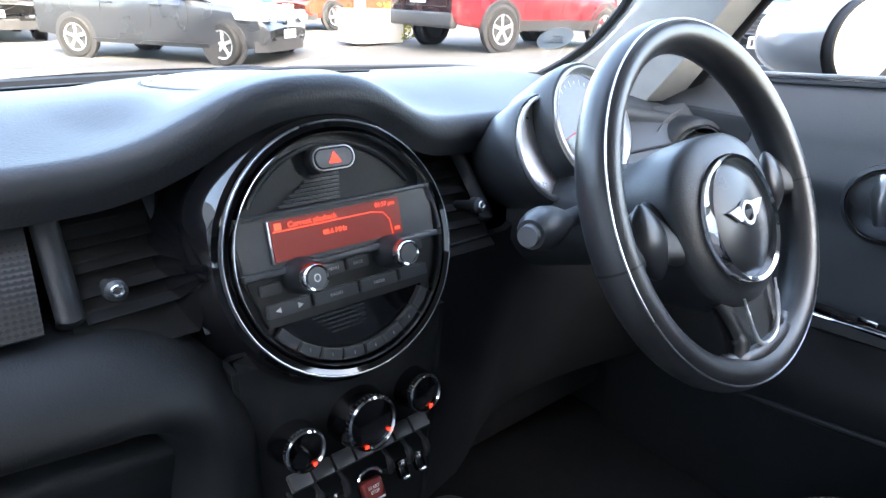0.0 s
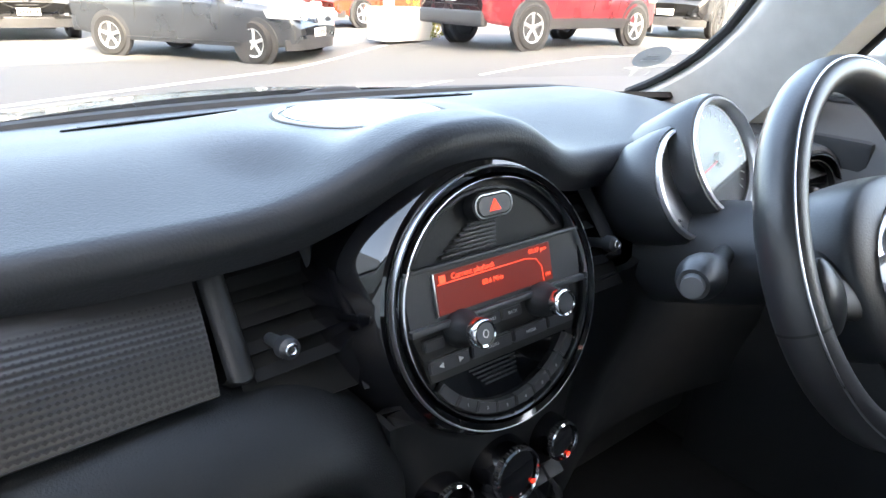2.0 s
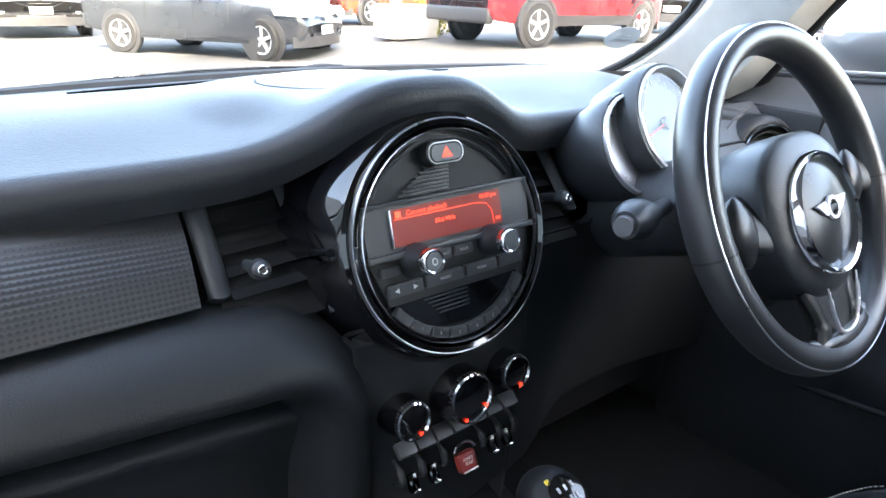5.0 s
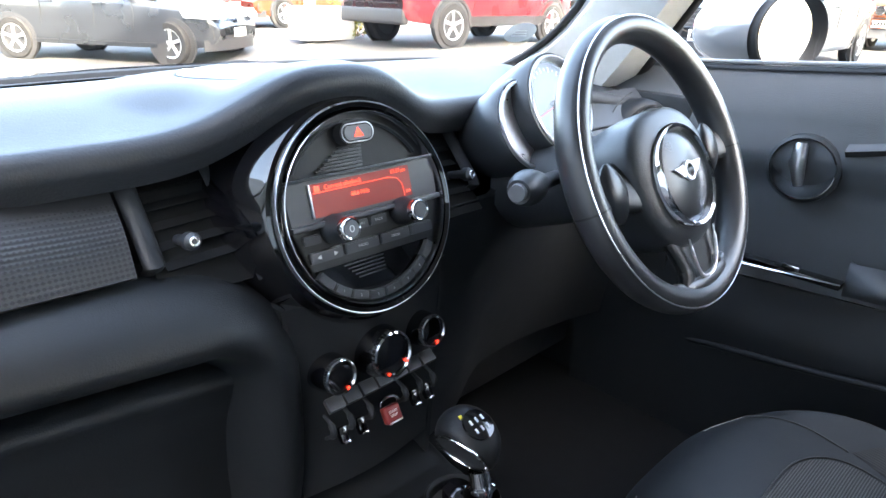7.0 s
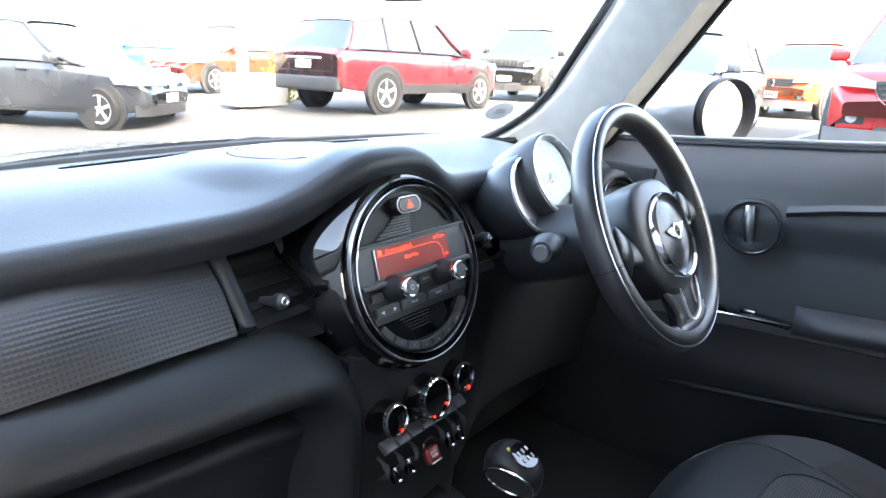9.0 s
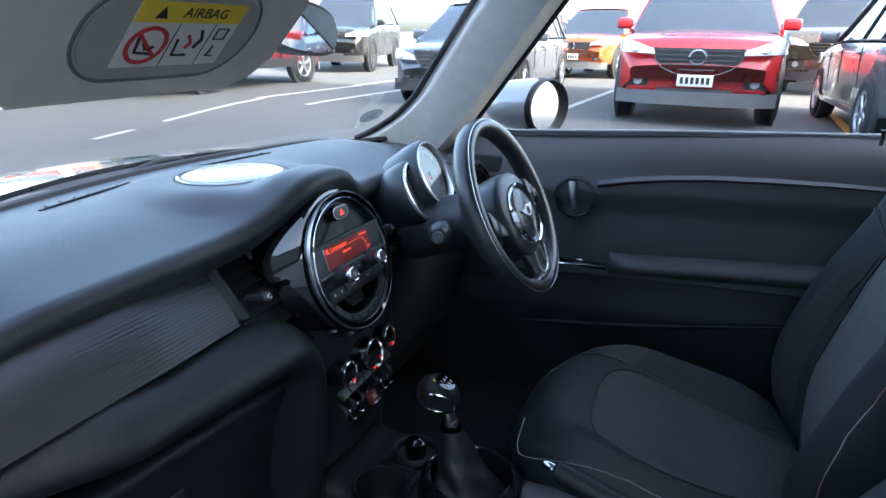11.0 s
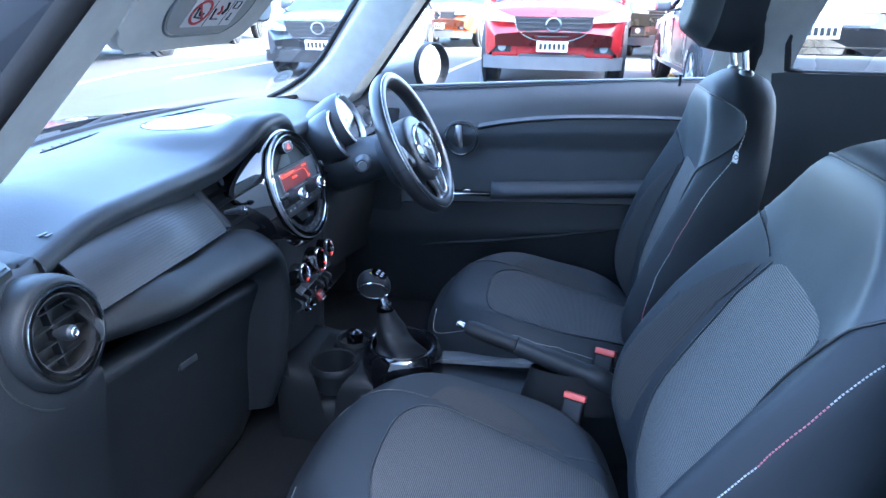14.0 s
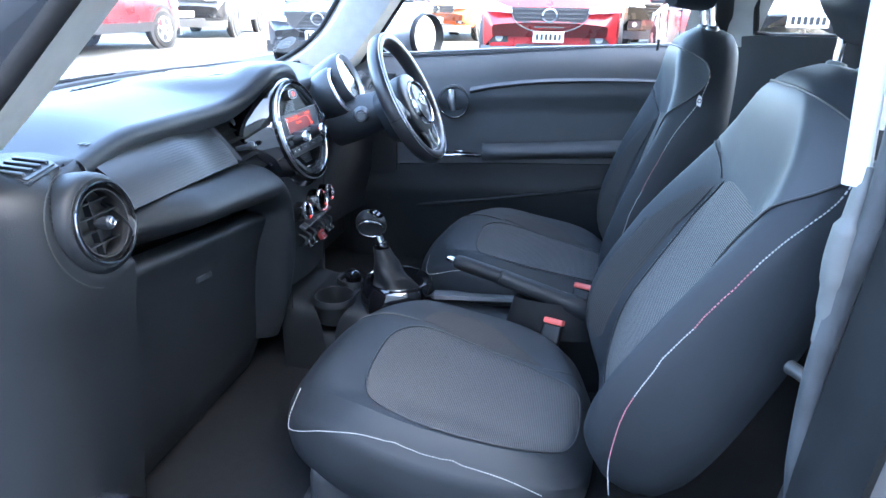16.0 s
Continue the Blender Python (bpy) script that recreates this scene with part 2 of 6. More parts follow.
def rrect(w, h, r, n=5, cx=0, cy=0):
    out = []
    for qx, qy, a0 in ((1, 1, 0), (-1, 1, 90), (-1, -1, 180), (1, -1, 270)):
        for i in range(n + 1):
            a = radians(a0 + 90 * i / n)
            out.append((cx + qx * (w / 2 - r) + r * math.cos(a), cy + qy * (h / 2 - r) + r * math.sin(a)))
    return out


def smooth(a, b, x):
    t = min(1.0, max(0.0, (x - a) / (b - a)))
    return t * t * (3 - 2 * t)


def lerp_pts(table, x):
    """Values between the rows of a table (x, a, b, ...), eased."""
    if x <= table[0][0]:
        return table[0][1:]
    for p, q in zip(table, table[1:]):
        if x <= q[0]:
            t = (x - p[0]) / (q[0] - p[0])
            return tuple(a + (b - a) * t for a, b in zip(p[1:], q[1:]))
    return table[-1][1:]


def curve_pts(pts, n):
    """A smooth line through points (Catmull-Rom), n steps a span."""
    P = [Vector(p) for p in pts]
    P = [P[0] * 2 - P[1]] + P + [P[-1] * 2 - P[-2]]
    out = []
    for i in range(1, len(P) - 2):
        a, b, c, d = P[i - 1:i + 3]
        for k in range(n):
            t = k / n
            out.append(0.5 * (2 * b + (c - a) * t + (2 * a - 5 * b + 4 * c - d) * t * t + (3 * b - a - 3 * c + d) * t ** 3))
    out.append(P[-2])
    return out


def facing(c, tilt=0.0, yaw=0.0):
    """A pose whose local z looks to the rear of the car: x to its right, y up along a face that leans forward by tilt degrees."""
    t, w = radians(tilt), radians(yaw)
    x = Vector((math.cos(w), math.sin(w), 0))
    y = Vector((-math.sin(w) * math.sin(t), math.cos(w) * math.sin(t), math.cos(t)))
    z = x.cross(y)
    return Matrix.Translation(c) @ Matrix((x, y, z)).transposed().to_4x4()


def words(name, text, size, material, parent, m, label=""):
    """Raised lettering in the built-in font."""
    cu = bpy.data.curves.new(name, "FONT")
    cu.body, cu.size, cu.extrude, cu.align_x, cu.align_y = text, size, 0.0002, "CENTER", "CENTER"
    tmp = bpy.data.objects.new(name, cu)
    scene.collection.objects.link(tmp)
    me = bpy.data.meshes.new_from_object(tmp.evaluated_get(bpy.context.evaluated_depsgraph_get()))
    bpy.data.objects.remove(tmp)
    bpy.data.curves.remove(cu)
    me.name = name
    me.materials.clear()
    me.materials.append(material)
    ob = new(name, me)
    ob.parent = parent
    ob.matrix_local = m
    if label:
        ob["label"] = label
    return ob


# ---- the ground of the car park ----
def ground_z(x, y):
    """The lot is level round the car, rises a little to the right and falls off ahead."""
    return (0.17 - 0.27 * smooth(7.0, 3.2, x) * smooth(3.0, 7.0, y)) * smooth(2.6, 6.0, math.hypot(x, y))


ASPHALT = mat("asphalt", (0.070, 0.069, 0.0675), 0.9, vary=0.16, scale=0.6, bump=1.0, bscale=60)
bm = bmesh.new()
rads = [0, 0.6, 1.2, 1.8, 2.4, 3, 3.6, 4.2, 4.8, 5.4, 6, 6.7, 7.5, 8.5, 10, 12, 15, 20, 28, 40, 100, 300, 1200]
prev = None
for r in rads:
    ring = [bm.verts.new((r * math.cos(2 * math.pi * k / 64), r * math.sin(2 * math.pi * k / 64), ground_z(r * math.cos(2 * math.pi * k / 64), r * math.sin(2 * math.pi * k / 64)))) for k in range(64)] if r else [bm.verts.new((0, 0, 0))]
    if prev is not None:
        for k in range(64):
            if len(prev) == 1:
                bm.faces.new((prev[0], ring[k], ring[(k + 1) % 64]))
            else:
                bm.faces.new((prev[k], ring[k], ring[(k + 1) % 64], prev[(k + 1) % 64]))
    prev = ring
tagged(part("ground", bm, ASPHALT), "grey asphalt of an open car park, half in shade", "ground", kind="structure")
PAINT_LINE = mat("road_paint", (0.32, 0.315, 0.30), 0.8, vary=0.15, scale=6)
ORANGE_LINE = mat("yellow_road_paint", (0.7, 0.42, 0.10), 0.8, vary=0.15, scale=6)


def stripe(x0, y0, x1, y1, w, material, label):
    d = Vector((x1 - x0, y1 - y0, 0)).normalized()
    s = Vector((-d.y, d.x, 0)) * w / 2
    n = max(2, int(math.hypot(x1 - x0, y1 - y0) / 0.5))

    def f(u, v):
        p = Vector((x0, y0, 0)).lerp(Vector((x1, y1, 0)), u) + s * (2 * v - 1)
        return Vector((p.x, p.y, ground_z(p.x, p.y) + 0.006))
    return tagged(part("parking_line", sheet(f, n, 1, thick=0.004), material), label, "road marking", "parking lines", "structure")


for yl in (-1.35, 1.95, 5.2):
    stripe(6.5, yl, 11.5, yl - 0.15, 0.10, ORANGE_LINE if yl < 0 else PAINT_LINE, "painted parking bay line on the asphalt")
for xl in (5.2, 8.0, 10.8):
    stripe(xl - 1.2, 6.3, xl + 1.6, 6.2, 0.10, PAINT_LINE, "painted parking bay line on the asphalt")
stripe(-3.0, 5.9, 6.5, 10.0, 0.12, PAINT_LINE, "long white line across the asphalt")

# building behind the car that shades it
WALL = mat("pale_plaster_wall", (0.55, 0.54, 0.52), 0.85, vary=0.1, scale=0.8, bump=0.4, bscale=40)
tagged(part("wall_south", box(30.0, 4.0, 15.3, (-12.5, -12.0, 7.65), 0.03), WALL), "tall plain plastered wall behind the parked car", "wall", kind="structure")
# added out of view: cuts sky light at the open door, gives pale reflections
tagged(part("side_light_blocker", box(0.3, 24.0, 3.4, (-4.6, -1.0, 1.7), 0.02), mat("pale_light_blocker", (0.42, 0.41, 0.40), 0.85, vary=0.15, scale=1.2, bump=0.4, bscale=40)), "unseen pale wall added to block and bounce light from the left", "wall", kind="structure")

# ---- the dashboard ----
RX = 0.70                                     # inner face of the doors


def screen_y(x):
    """Where the dashboard meets the windscreen."""
    return 0.945 - 0.42 * x * x


def dash_top(x, y):
    a = abs(x)
    base = 0.866 + 0.022 * smooth(0.54, 0.75, y) - 0.010 * smooth(0.78, 0.95, y) - 0.035 * smooth(0.45, 0.70, a)
    w = math.exp(-(a / 0.125) ** 2.8)
    f = smooth(0.92, 0.66, y)
    z = base + 0.062 * w * f * (1 - 0.66 * smooth(0.56, 0.67, y))
    # level rim round the speaker
    rim = 0.900 - 0.04 * (y - 0.722)
    return z + max(0.0, rim - z) * smooth(0.20, 0.105, math.hypot(x - 0.002, y - 0.722))


def dash_lip(x):
    return 0.560 - 0.040 * math.exp(-(abs(x) / 0.14) ** 3) - 0.015 * smooth(0.5, 0.68, abs(x))


def dash_surface(u, v):
    x = -0.70 + 1.40 * u
    yl, ys = dash_lip(x), screen_y(x)
    yl -= 0.006
    r = 0.020
    if v <= 0.62:
        t = v / 0.62
        y = ys + (yl + r - ys) * t
        return Vector((x, y, dash_top(x, y)))
    t = (v - 0.62) / 0.38
    zt = dash_top(x, yl + r)
    a = min(1.0, t / 0.7) * math.pi * 0.60
    p = Vector((x, yl + r - r * math.sin(a), zt - r + r * math.cos(a)))
    if t > 0.7:
        k = (t - 0.7) / 0.3
        p += Vector((0, 0.012 * k, -0.020 * k))
    return p


dash = thing("dashboard", pose(0, 0, 0), "black soft-touch car dashboard with an arched centre hood", "dashboard")
part("top_pad", sheet(dash_surface, 140, 44, thick=-0.006), DASH, dash)
part("windscreen_edge", tube([(x / 20, screen_y(x / 20) + 0.012, dash_top(x / 20, 0.94) - 0.004) for x in range(-14, 15)], 0.012, 8), RUBBER, dash)


ROLL = [(0.565, 0.764), (0.525, 0.762), (0.495, 0.757), (0.472, 0.746), (0.4555, 0.733), (0.4475, 0.720), (0.4475, 0.709), (0.456, 0.698), (0.475, 0.688), (0.503, 0.678), (0.530, 0.668)]


def roll_y(t):
    k = t * (len(ROLL) - 1)
    i = min(len(ROLL) - 2, int(k))
    p = [ROLL[max(0, i - 1)], ROLL[i], ROLL[i + 1], ROLL[min(len(ROLL) - 1, i + 2)]]
    f = k - i
    return tuple(0.5 * (2 * b + (c - a) * f + (2 * a - 5 * b + 4 * c - d) * f * f + (3 * b - a - 3 * c + d) * f ** 3) for a, b, c, d in zip(*p))


def knee_roll(u, v):
    """Runs along under the trim, bends down beside the console and ends at the floor."""
    y, z = roll_y(v)
    h, rho, xb = z - 0.721, 0.088, -0.213
    zb = 0.721 - 0.105 * (xb + 0.4) - rho
    if u < 0.5:
        x = -0.600 + (xb + 0.600) * u / 0.5
        return Vector((x, y + 0.042 * smooth(-0.45, -0.605, x), z - 0.105 * (x + 0.4)))
    if u < 0.78:
        a = math.pi / 2 * (u - 0.5) / 0.28
        return Vector((xb + (rho + h) * math.sin(a), y + 0.006 * math.sin(a), zb + (rho + h) * math.cos(a)))
    k = (u - 0.78) / 0.22
    return Vector((xb + rho + h + 0.012 * k, y + 0.006 + 0.07 * k * k, zb - 0.32 * k))


part("knee_roll", sheet(knee_roll, 100, 40, thick=-0.005), LOWER_SHADED, dash)
LID = curve_pts([(0, 0.545, 0.651), (0, 0.522, 0.652), (0, 0.508, 0.648), (0, 0.502, 0.638), (0, 0.507, 0.620), (0, 0.526, 0.565), (0, 0.545, 0.46), (0, 0.565, 0.30), (0, 0.60, 0.205)], 6)


def lid_pt(u, v):
    p = LID[round(v * (len(LID) - 1))]
    x = -0.70 + 0.575 * u
    return Vector((x, p.y + 0.004 * smooth(0.94, 1.0, u), p.z - 0.11 * (x + 0.4) * smooth(0.2, 0.55, p.z)))


part("glovebox_door", sheet(lid_pt, 40, len(LID) - 1, thick=-0.01), LOWER_SHADED, dash, "black glovebox lid with a long rounded edge")
part("glovebox_handle", box(0.052, 0.010, 0.016, (0, 0, 0), 0.005, 3, m=pose(-0.385, 0.527, 0.562, -14, 8, 0)), LOWER_SHADED, dash, "dark glovebox latch")
part("lower_panel", sheet(lambda u, v: Vector((0.13 + 0.57 * u, 0.512 + 0.05 * math.sin(u * 3) * v + 0.04 * v, 0.735 + 0.065 * smooth(0.2, 0.35, u) - 0.42 * v)), 20, 12, thick=-0.01), MATTE, dash)
part("driver_fascia", sheet(lambda u, v: Vector((0.25 + 0.45 * u, 0.568 - 0.07 * v, 0.845 - 0.06 * v)), 20, 8, thick=-0.006), DASH_HARD, dash)
part("dash_body", box(1.36, 0.10, 0.55, (0, 0.69, 0.55), 0.01), MATTE, dash)
END = curve_pts([(0, 0.90, 0.842), (0, 0.72, 0.846), (0, 0.60, 0.842), (0, 0.548, 0.832), (0, 0.520, 0.808), (0, 0.505, 0.770), (0, 0.496, 0.72), (0, 0.496, 0.67), (0, 0.508, 0.60), (0, 0.528, 0.45), (0, 0.56, 0.22)], 9)


def end_face(u, v):
    """The rounded end of the dashboard in the door opening."""
    p = END[min(len(END) - 1, round(u * (len(END) - 1)))]
    a = math.pi / 2 * v
    x, z = -0.606 - 0.172 * math.sin(a) ** 0.55, p.z - 0.030 * v * v * v
    sunk = 0.07 * smooth(0.074, 0.064, math.hypot(x + 0.643, z - 0.764))
    return Vector((x, p.y + (0.93 - p.y) * (1 - max(0.0, math.cos(a)) ** 0.20) + sunk, z))


part("end_panel", sheet(end_face, len(END) - 1, 72, thick=0.006), LOWER_SHADED, dash, "black rounded dashboard end")
part("end_cap_seam", tube(curve_pts([(-0.795, 0.66, 0.79), (-0.781, 0.62, 0.776), (-0.778, 0.60, 0.745)], 6), 0.0016, 6), BLACK_PRINT, dash)
for i in range(2):
    part("airbag_mark", box(0.026 - 0.006 * i, 0.0045, 0.0010, (-0.555, 0.582 - 0.008 * i, dash_top(-0.555, 0.582 - 0.008 * i)), 0.0003), DASH_HARD, dash, "embossed mark")

# trim panel with its fine dots
PANEL = mat("dotted_grey_trim", (0.028, 0.028, 0.030), 0.40, vary=0.1, scale=10)


def panel_pt(u, v, lift=0.0):
    """A bowed band; its console end steps forward and down a little."""
    x = -0.577 + 0.346 * u - 0.008 * v
    k = smooth(-0.40, -0.225, x)
    y = 0.570 + 0.018 * k - (0.080 - 0.004 * k) * v - 0.007 * math.sin(math.pi * v)
    z = 0.838 - 0.014 * k - (0.072 - 0.002 * k) * v + 0.004 * math.sin(math.pi * v)
    return Vector((x, y, z)) + Vector((0, -0.70, 0.71)) * lift


RIBS = 20
trim = part("trim_panel", sheet(lambda u, v: panel_pt(u, v, 0.00022 * math.sin(2 * math.pi * RIBS * v) * smooth(0.18, 0.30, v) * smooth(0.2, 0.6, u)), 40, RIBS * 8, thick=-0.004), PANEL, dash, "grey trim panel with fine ribs and a dot pattern")
DOT = mat("dark_dot", (0.009, 0.009, 0.010), 0.5, vary=0.1)
bm = bmesh.new()
for i in range(72):
    for j in range(15):
        u, v = (i + 0.5) / 72, (5 + j + 0.25) / RIBS
        h = 0.0019 * (0.45 + 0.65 * smooth(0, 1, v)) * (0.45 + 0.55 * smooth(0.1, 0.9, u))
        a, b = 1.1 * h / 0.346, h / 0.107
        bm.faces.new([bm.verts.new(panel_pt(u + p * a, v + q * b, 0.0007)) for p, q in ((-1, 0), (0, -1), (1, 0), (0, 1))])
dots = part("dot_pattern", bm, DOT, trim)
dots["kind"] = "stuff"

# long defroster slots and the round speaker on top
for s in (-1, 1):
    slot = part("defroster_vent", tube([(s * x, y, dash_top(s * x, y) + 0.001) for x, y in ((0.075, 0.884), (0.14, 0.876), (0.21, 0.862), (0.268, 0.847))], [0.003, 0.007, 0.007, 0.003], 8, flat=0.3), RUBBER, dash, "narrow black defroster slot")
    for i in range(6):
        x = s * (0.10 + 0.030 * i)
        y = 0.883 - 0.80 * (abs(x) - 0.085) ** 2 - 0.03 * (abs(x) - 0.085)
        part("slot_rib", box(0.003, 0.009, 0.002, (x, y, dash_top(x, y) + 0.0022)), DASH, slot)
spk = part("speaker", lathe([(0.100, -0.004), (0.099, 0.002), (0.095, 0.002), (0.090, -0.003), (0.084, -0.003)], 56, m=Matrix.Translation((0.006, 0.722, 0.8985)) @ pose(0, 0, 0, -2)), RUBBER, dash, "round dash speaker with a pale flat cover")
part("speaker_rim", tube([Vector((0.006 + 0.0925 * math.cos(radians(a)), 0.722 + 0.0925 * math.sin(radians(a)), 0.9010 - 0.035 * 0.0925 * math.sin(radians(a)))) for a in range(130, 262, 6)], 0.0026, 8), SATIN, spk, "silver edge of the speaker")
part("speaker_cover", lathe([(0.086, -0.003), (0.0855, 0.004), (0.080, 0.0060), (0.0, 0.0075)], 56, m=Matrix.Translation((0.008, 0.722, 0.8985)) @ pose(0, 0, 0, -2)),
     mat("silver_speaker_cover", (0.42, 0.43, 0.44), 0.22, metal=0.7, vary=0.05, scale=40), spk, "pale satin speaker cover")


# ---- vents ----
def vent_y(z):
    """The leaning face of the centre vents."""
    return 0.575 - 0.90 * (0.818 - z)


VENT_BLACK = mat("vent_black", (0.006, 0.0065, 0.007), 0.6, vary=0.15, scale=30, spec=0.25)
VENT_BAR = mat("vent_bar_plastic", (0.018, 0.020, 0.023), 0.45, vary=0.15, scale=20, bump=0.25, bscale=500, spec=0.4)


def centre_vent(s):
    """The tall vent beside the round display; s is the side."""
    v = thing("centre_air_vent", pose(0, 0, 0), "black dashboard air vent with slats and a chrome-tipped knob", "air vent", "dash vents")

    def inner(z):
        return 0.141 - 0.06 * (0.838 - z)

    def outer(z):
        return 0.207 + 0.02 * (0.838 - z)

    def strip(x0, x1, lift, bow):
        def f(u, w):
            z = 0.828 - 0.104 * u
            x = x0(z) + (x1(z) - x0(z)) * w
            return Vector((s * x, vent_y(z) - lift - bow * math.sin(math.pi * w), z))
        return f
    part("well", sheet(strip(lambda z: inner(z) - 0.01, lambda z: outer(z) + 0.01, -0.015, 0.0), 8, 6, thick=0.004), VENT_BLACK, v)
    part("cheek", sheet(strip(lambda z: inner(z) - 0.050, lambda z: inner(z) - 0.006, -0.006, 0.004), 12, 6, thick=0.004), DASH_HARD, v, "smooth black cheek beside the display")
    for i in range(5):
        z = 0.816 - 0.0160 * i
        part("slat", sheet(lambda a, b, z=z: Vector((s * (inner(z) + (outer(z) - inner(z)) * a), vent_y(z) + 0.003 + 0.012 * b, z + 0.004 * b - 0.003 * a)), 6, 2, thick=0.0012), VENT_BLACK, v)

    def upright(x0, width, lift, bow):
        def f(u, w):
            z = 0.834 - 0.098 * u
            return Vector((s * (x0(z) + width * w), vent_y(z) - lift - bow * math.sin(math.pi * w) ** 0.6 + 0.03 * smooth(0.758, 0.740, z), z))
        return f
    part("side_bar", sheet(upright(outer, 0.021, -0.003, 0.009), 24, 10, thick=0.004), VENT_BAR, v, "flat black upright vent bar")
    part("inner_bar", sheet(upright(lambda z: inner(z) - 0.012, 0.013, -0.004, 0.009), 24, 8, thick=0.004), DASH_HARD, v, "slim black vent bar")
    kb = part("knob", lathe([(0.0, 0.014), (0.005, 0.0135), (0.0085, 0.010), (0.009, 0.0), (0.006, -0.002), (0.005, -0.03)], 24, m=facing((s * 0.188, 0.512, 0.777), 14)), DASH_HARD, v)
    part("tip", lathe([(0.0052, 0.0145), (0.0045, 0.0155), (0.003, 0.0155), (0.0022, 0.0145)], 20, m=facing((s * 0.188, 0.512, 0.777), 14)), CHROME, kb, "chrome ring")
    return v


centre_vent(-1)
centre_vent(1)


def side_vent(s):
    v = thing("round_air_vent", facing((s * 0.643, 0.491, 0.764), 9, 2 if s < 0 else -16), "round black dashboard air vent with a thin chrome ring", "air vent", "dash vents")
    part("pod", lathe([(0.0755, -0.055), (0.0750, -0.024), (0.0725, -0.012), (0.068, -0.005), (0.0635, -0.003), (0.0595, -0.005)], 56), LOWER_SHADED, v)
    part("pod_seam", tube([(0.0925 * math.cos(radians(a)), 0.0925 * math.sin(radians(a)), -0.0155) for a in range(110, 251, 7)], 0.0013, 6), BLACK_PRINT, v)
    part("chrome_ring", lathe([(0.0598, -0.004), (0.0592, 0.0015), (0.0570, 0.0015), (0.0560, -0.006)], 48), CHROME, v)
    part("well", lathe([(0.0562, -0.004), (0.054, -0.04), (0.0, -0.045)], 40), BLACK_PRINT, v)
    part("inner_ring", lathe([(0.050, -0.010), (0.0495, -0.004), (0.0475, -0.004), (0.046, -0.012)], 40), RUBBER, v)
    for i in (-1.5, -0.5, 0.5, 1.5):
        y = i * 0.020
        w = math.sqrt(0.047 ** 2 - y * y)
        part("slat", box(2 * w, 0.0022, 0.012, (0, y, -0.024), m=None), LOWER_SHADED, v)
    part("upright", box(0.003, 0.092, 0.012, (0, 0, -0.026)), LOWER_SHADED, v)
    kb = part("knob", lathe([(0.0, 0.009), (0.006, 0.0085), (0.0095, 0.005), (0.010, -0.004), (0.005, -0.02)], 24), DASH_HARD, v)
    part("tip", lathe([(0.0062, 0.0092), (0.0055, 0.0104), (0.0038, 0.0104), (0.003, 0.009)], 20), CHROME, kb, "chrome ring")
    return v


side_vent(-1)
side_vent(1)
dv = thing("door_defroster", pose(-0.678, 0.584, 0.8405, 5, -7, 6), "small black demister vent with three slots on the dashboard corner", "air vent", "dash vents")
part("frame", prism([(-0.036, -0.040), (0.030, -0.036), (0.040, -0.020), (0.040, 0.030), (0.028, 0.038), (-0.040, 0.036)], -0.012, 0.006, 0.004, seg=3), DASH_HARD, dv)
part("well", prism([(-0.028, -0.028), (0.024, -0.026), (0.031, -0.014), (0.031, 0.022), (0.020, 0.028), (-0.030, 0.026)], 0.003, 0.0066), BLACK_PRINT, dv)
for i in range(4):
    part("slat", box(0.007, 0.050, 0.006, (-0.024 + 0.016 * i, 0, 0.0075), 0.002), DASH_HARD, dv)

# ---- centre display and radio ----
RADIO = facing((0.0, 0.474, 0.780), 16.5)
radio = thing("radio_unit", RADIO, "round piano-black centre display with a lit red radio screen", "car radio")
part("housing", lathe([(0.152, -0.14), (0.1515, -0.090), (0.1495, -0.080), (0.1245, -0.013), (0.1210, -0.008), (0.1165, -0.007), (0.1145, -0.02)], 80), PIANO, radio)
part("outer_ring", lathe([(0.1165, -0.014), (0.1158, 0.002), (0.1146, 0.0040), (0.1100, 0.0022), (0.107, -0.012)], 80), PIANO, radio)
part("outer_lip", lathe([(0.1168, -0.002), (0.1166, 0.0024), (0.1159, 0.0036), (0.1152, 0.0034)], 80), SATIN, radio, "thin silver lip")
part("chrome_ring", lathe([(0.1082, -0.008), (0.1072, 0.0025), (0.1058, 0.0040), (0.1046, 0.001), (0.1040, -0.012)], 80), CHROME, radio)
part("face", lathe([(0.1046, -0.011), (0.0, -0.011)], 64), MATTE, radio)
part("upper_rim", tube([(0.097 * math.cos(radians(a)), 0.097 * math.sin(radians(a)), -0.009) for a in range(32, 149, 4)], 0.0022, 6), DASH_HARD, radio)
# slotted speaker grille above the screen
for i in range(7):
    y = 0.048 + 0.0036 * i
    w = 0.060 - 0.005 * i
    part("grille_bar", box(w, 0.0022, 0.004, (-0.025 + 0.003 * i, y, -0.008), 0.0006), KEY, radio)
band = part("screen_band", prism([(-0.103, 0.043), (-0.1005, -0.0035), (0.1005, -0.0035), (0.103, 0.043)][::-1], -0.011, -0.001, 0.0015), mat("screen_band_grey", (0.055, 0.057, 0.062), 0.4, vary=0.08, scale=40), radio, "dark grey band round the screen")
part("band_lip", box(0.200, 0.0035, 0.006, (0, 0.0435, 0.0), 0.001), DASH_HARD, band)
part("band_foot", box(0.202, 0.006, 0.009, (0, -0.0045, 0.0), 0.002), KEY, band)
scr = part("screen", prism(rrect(0.132, 0.035, 0.001, 2, -0.004, 0.0205), -0.004, 0.0006), SCREEN_GLOW, radio, "lit red radio display")
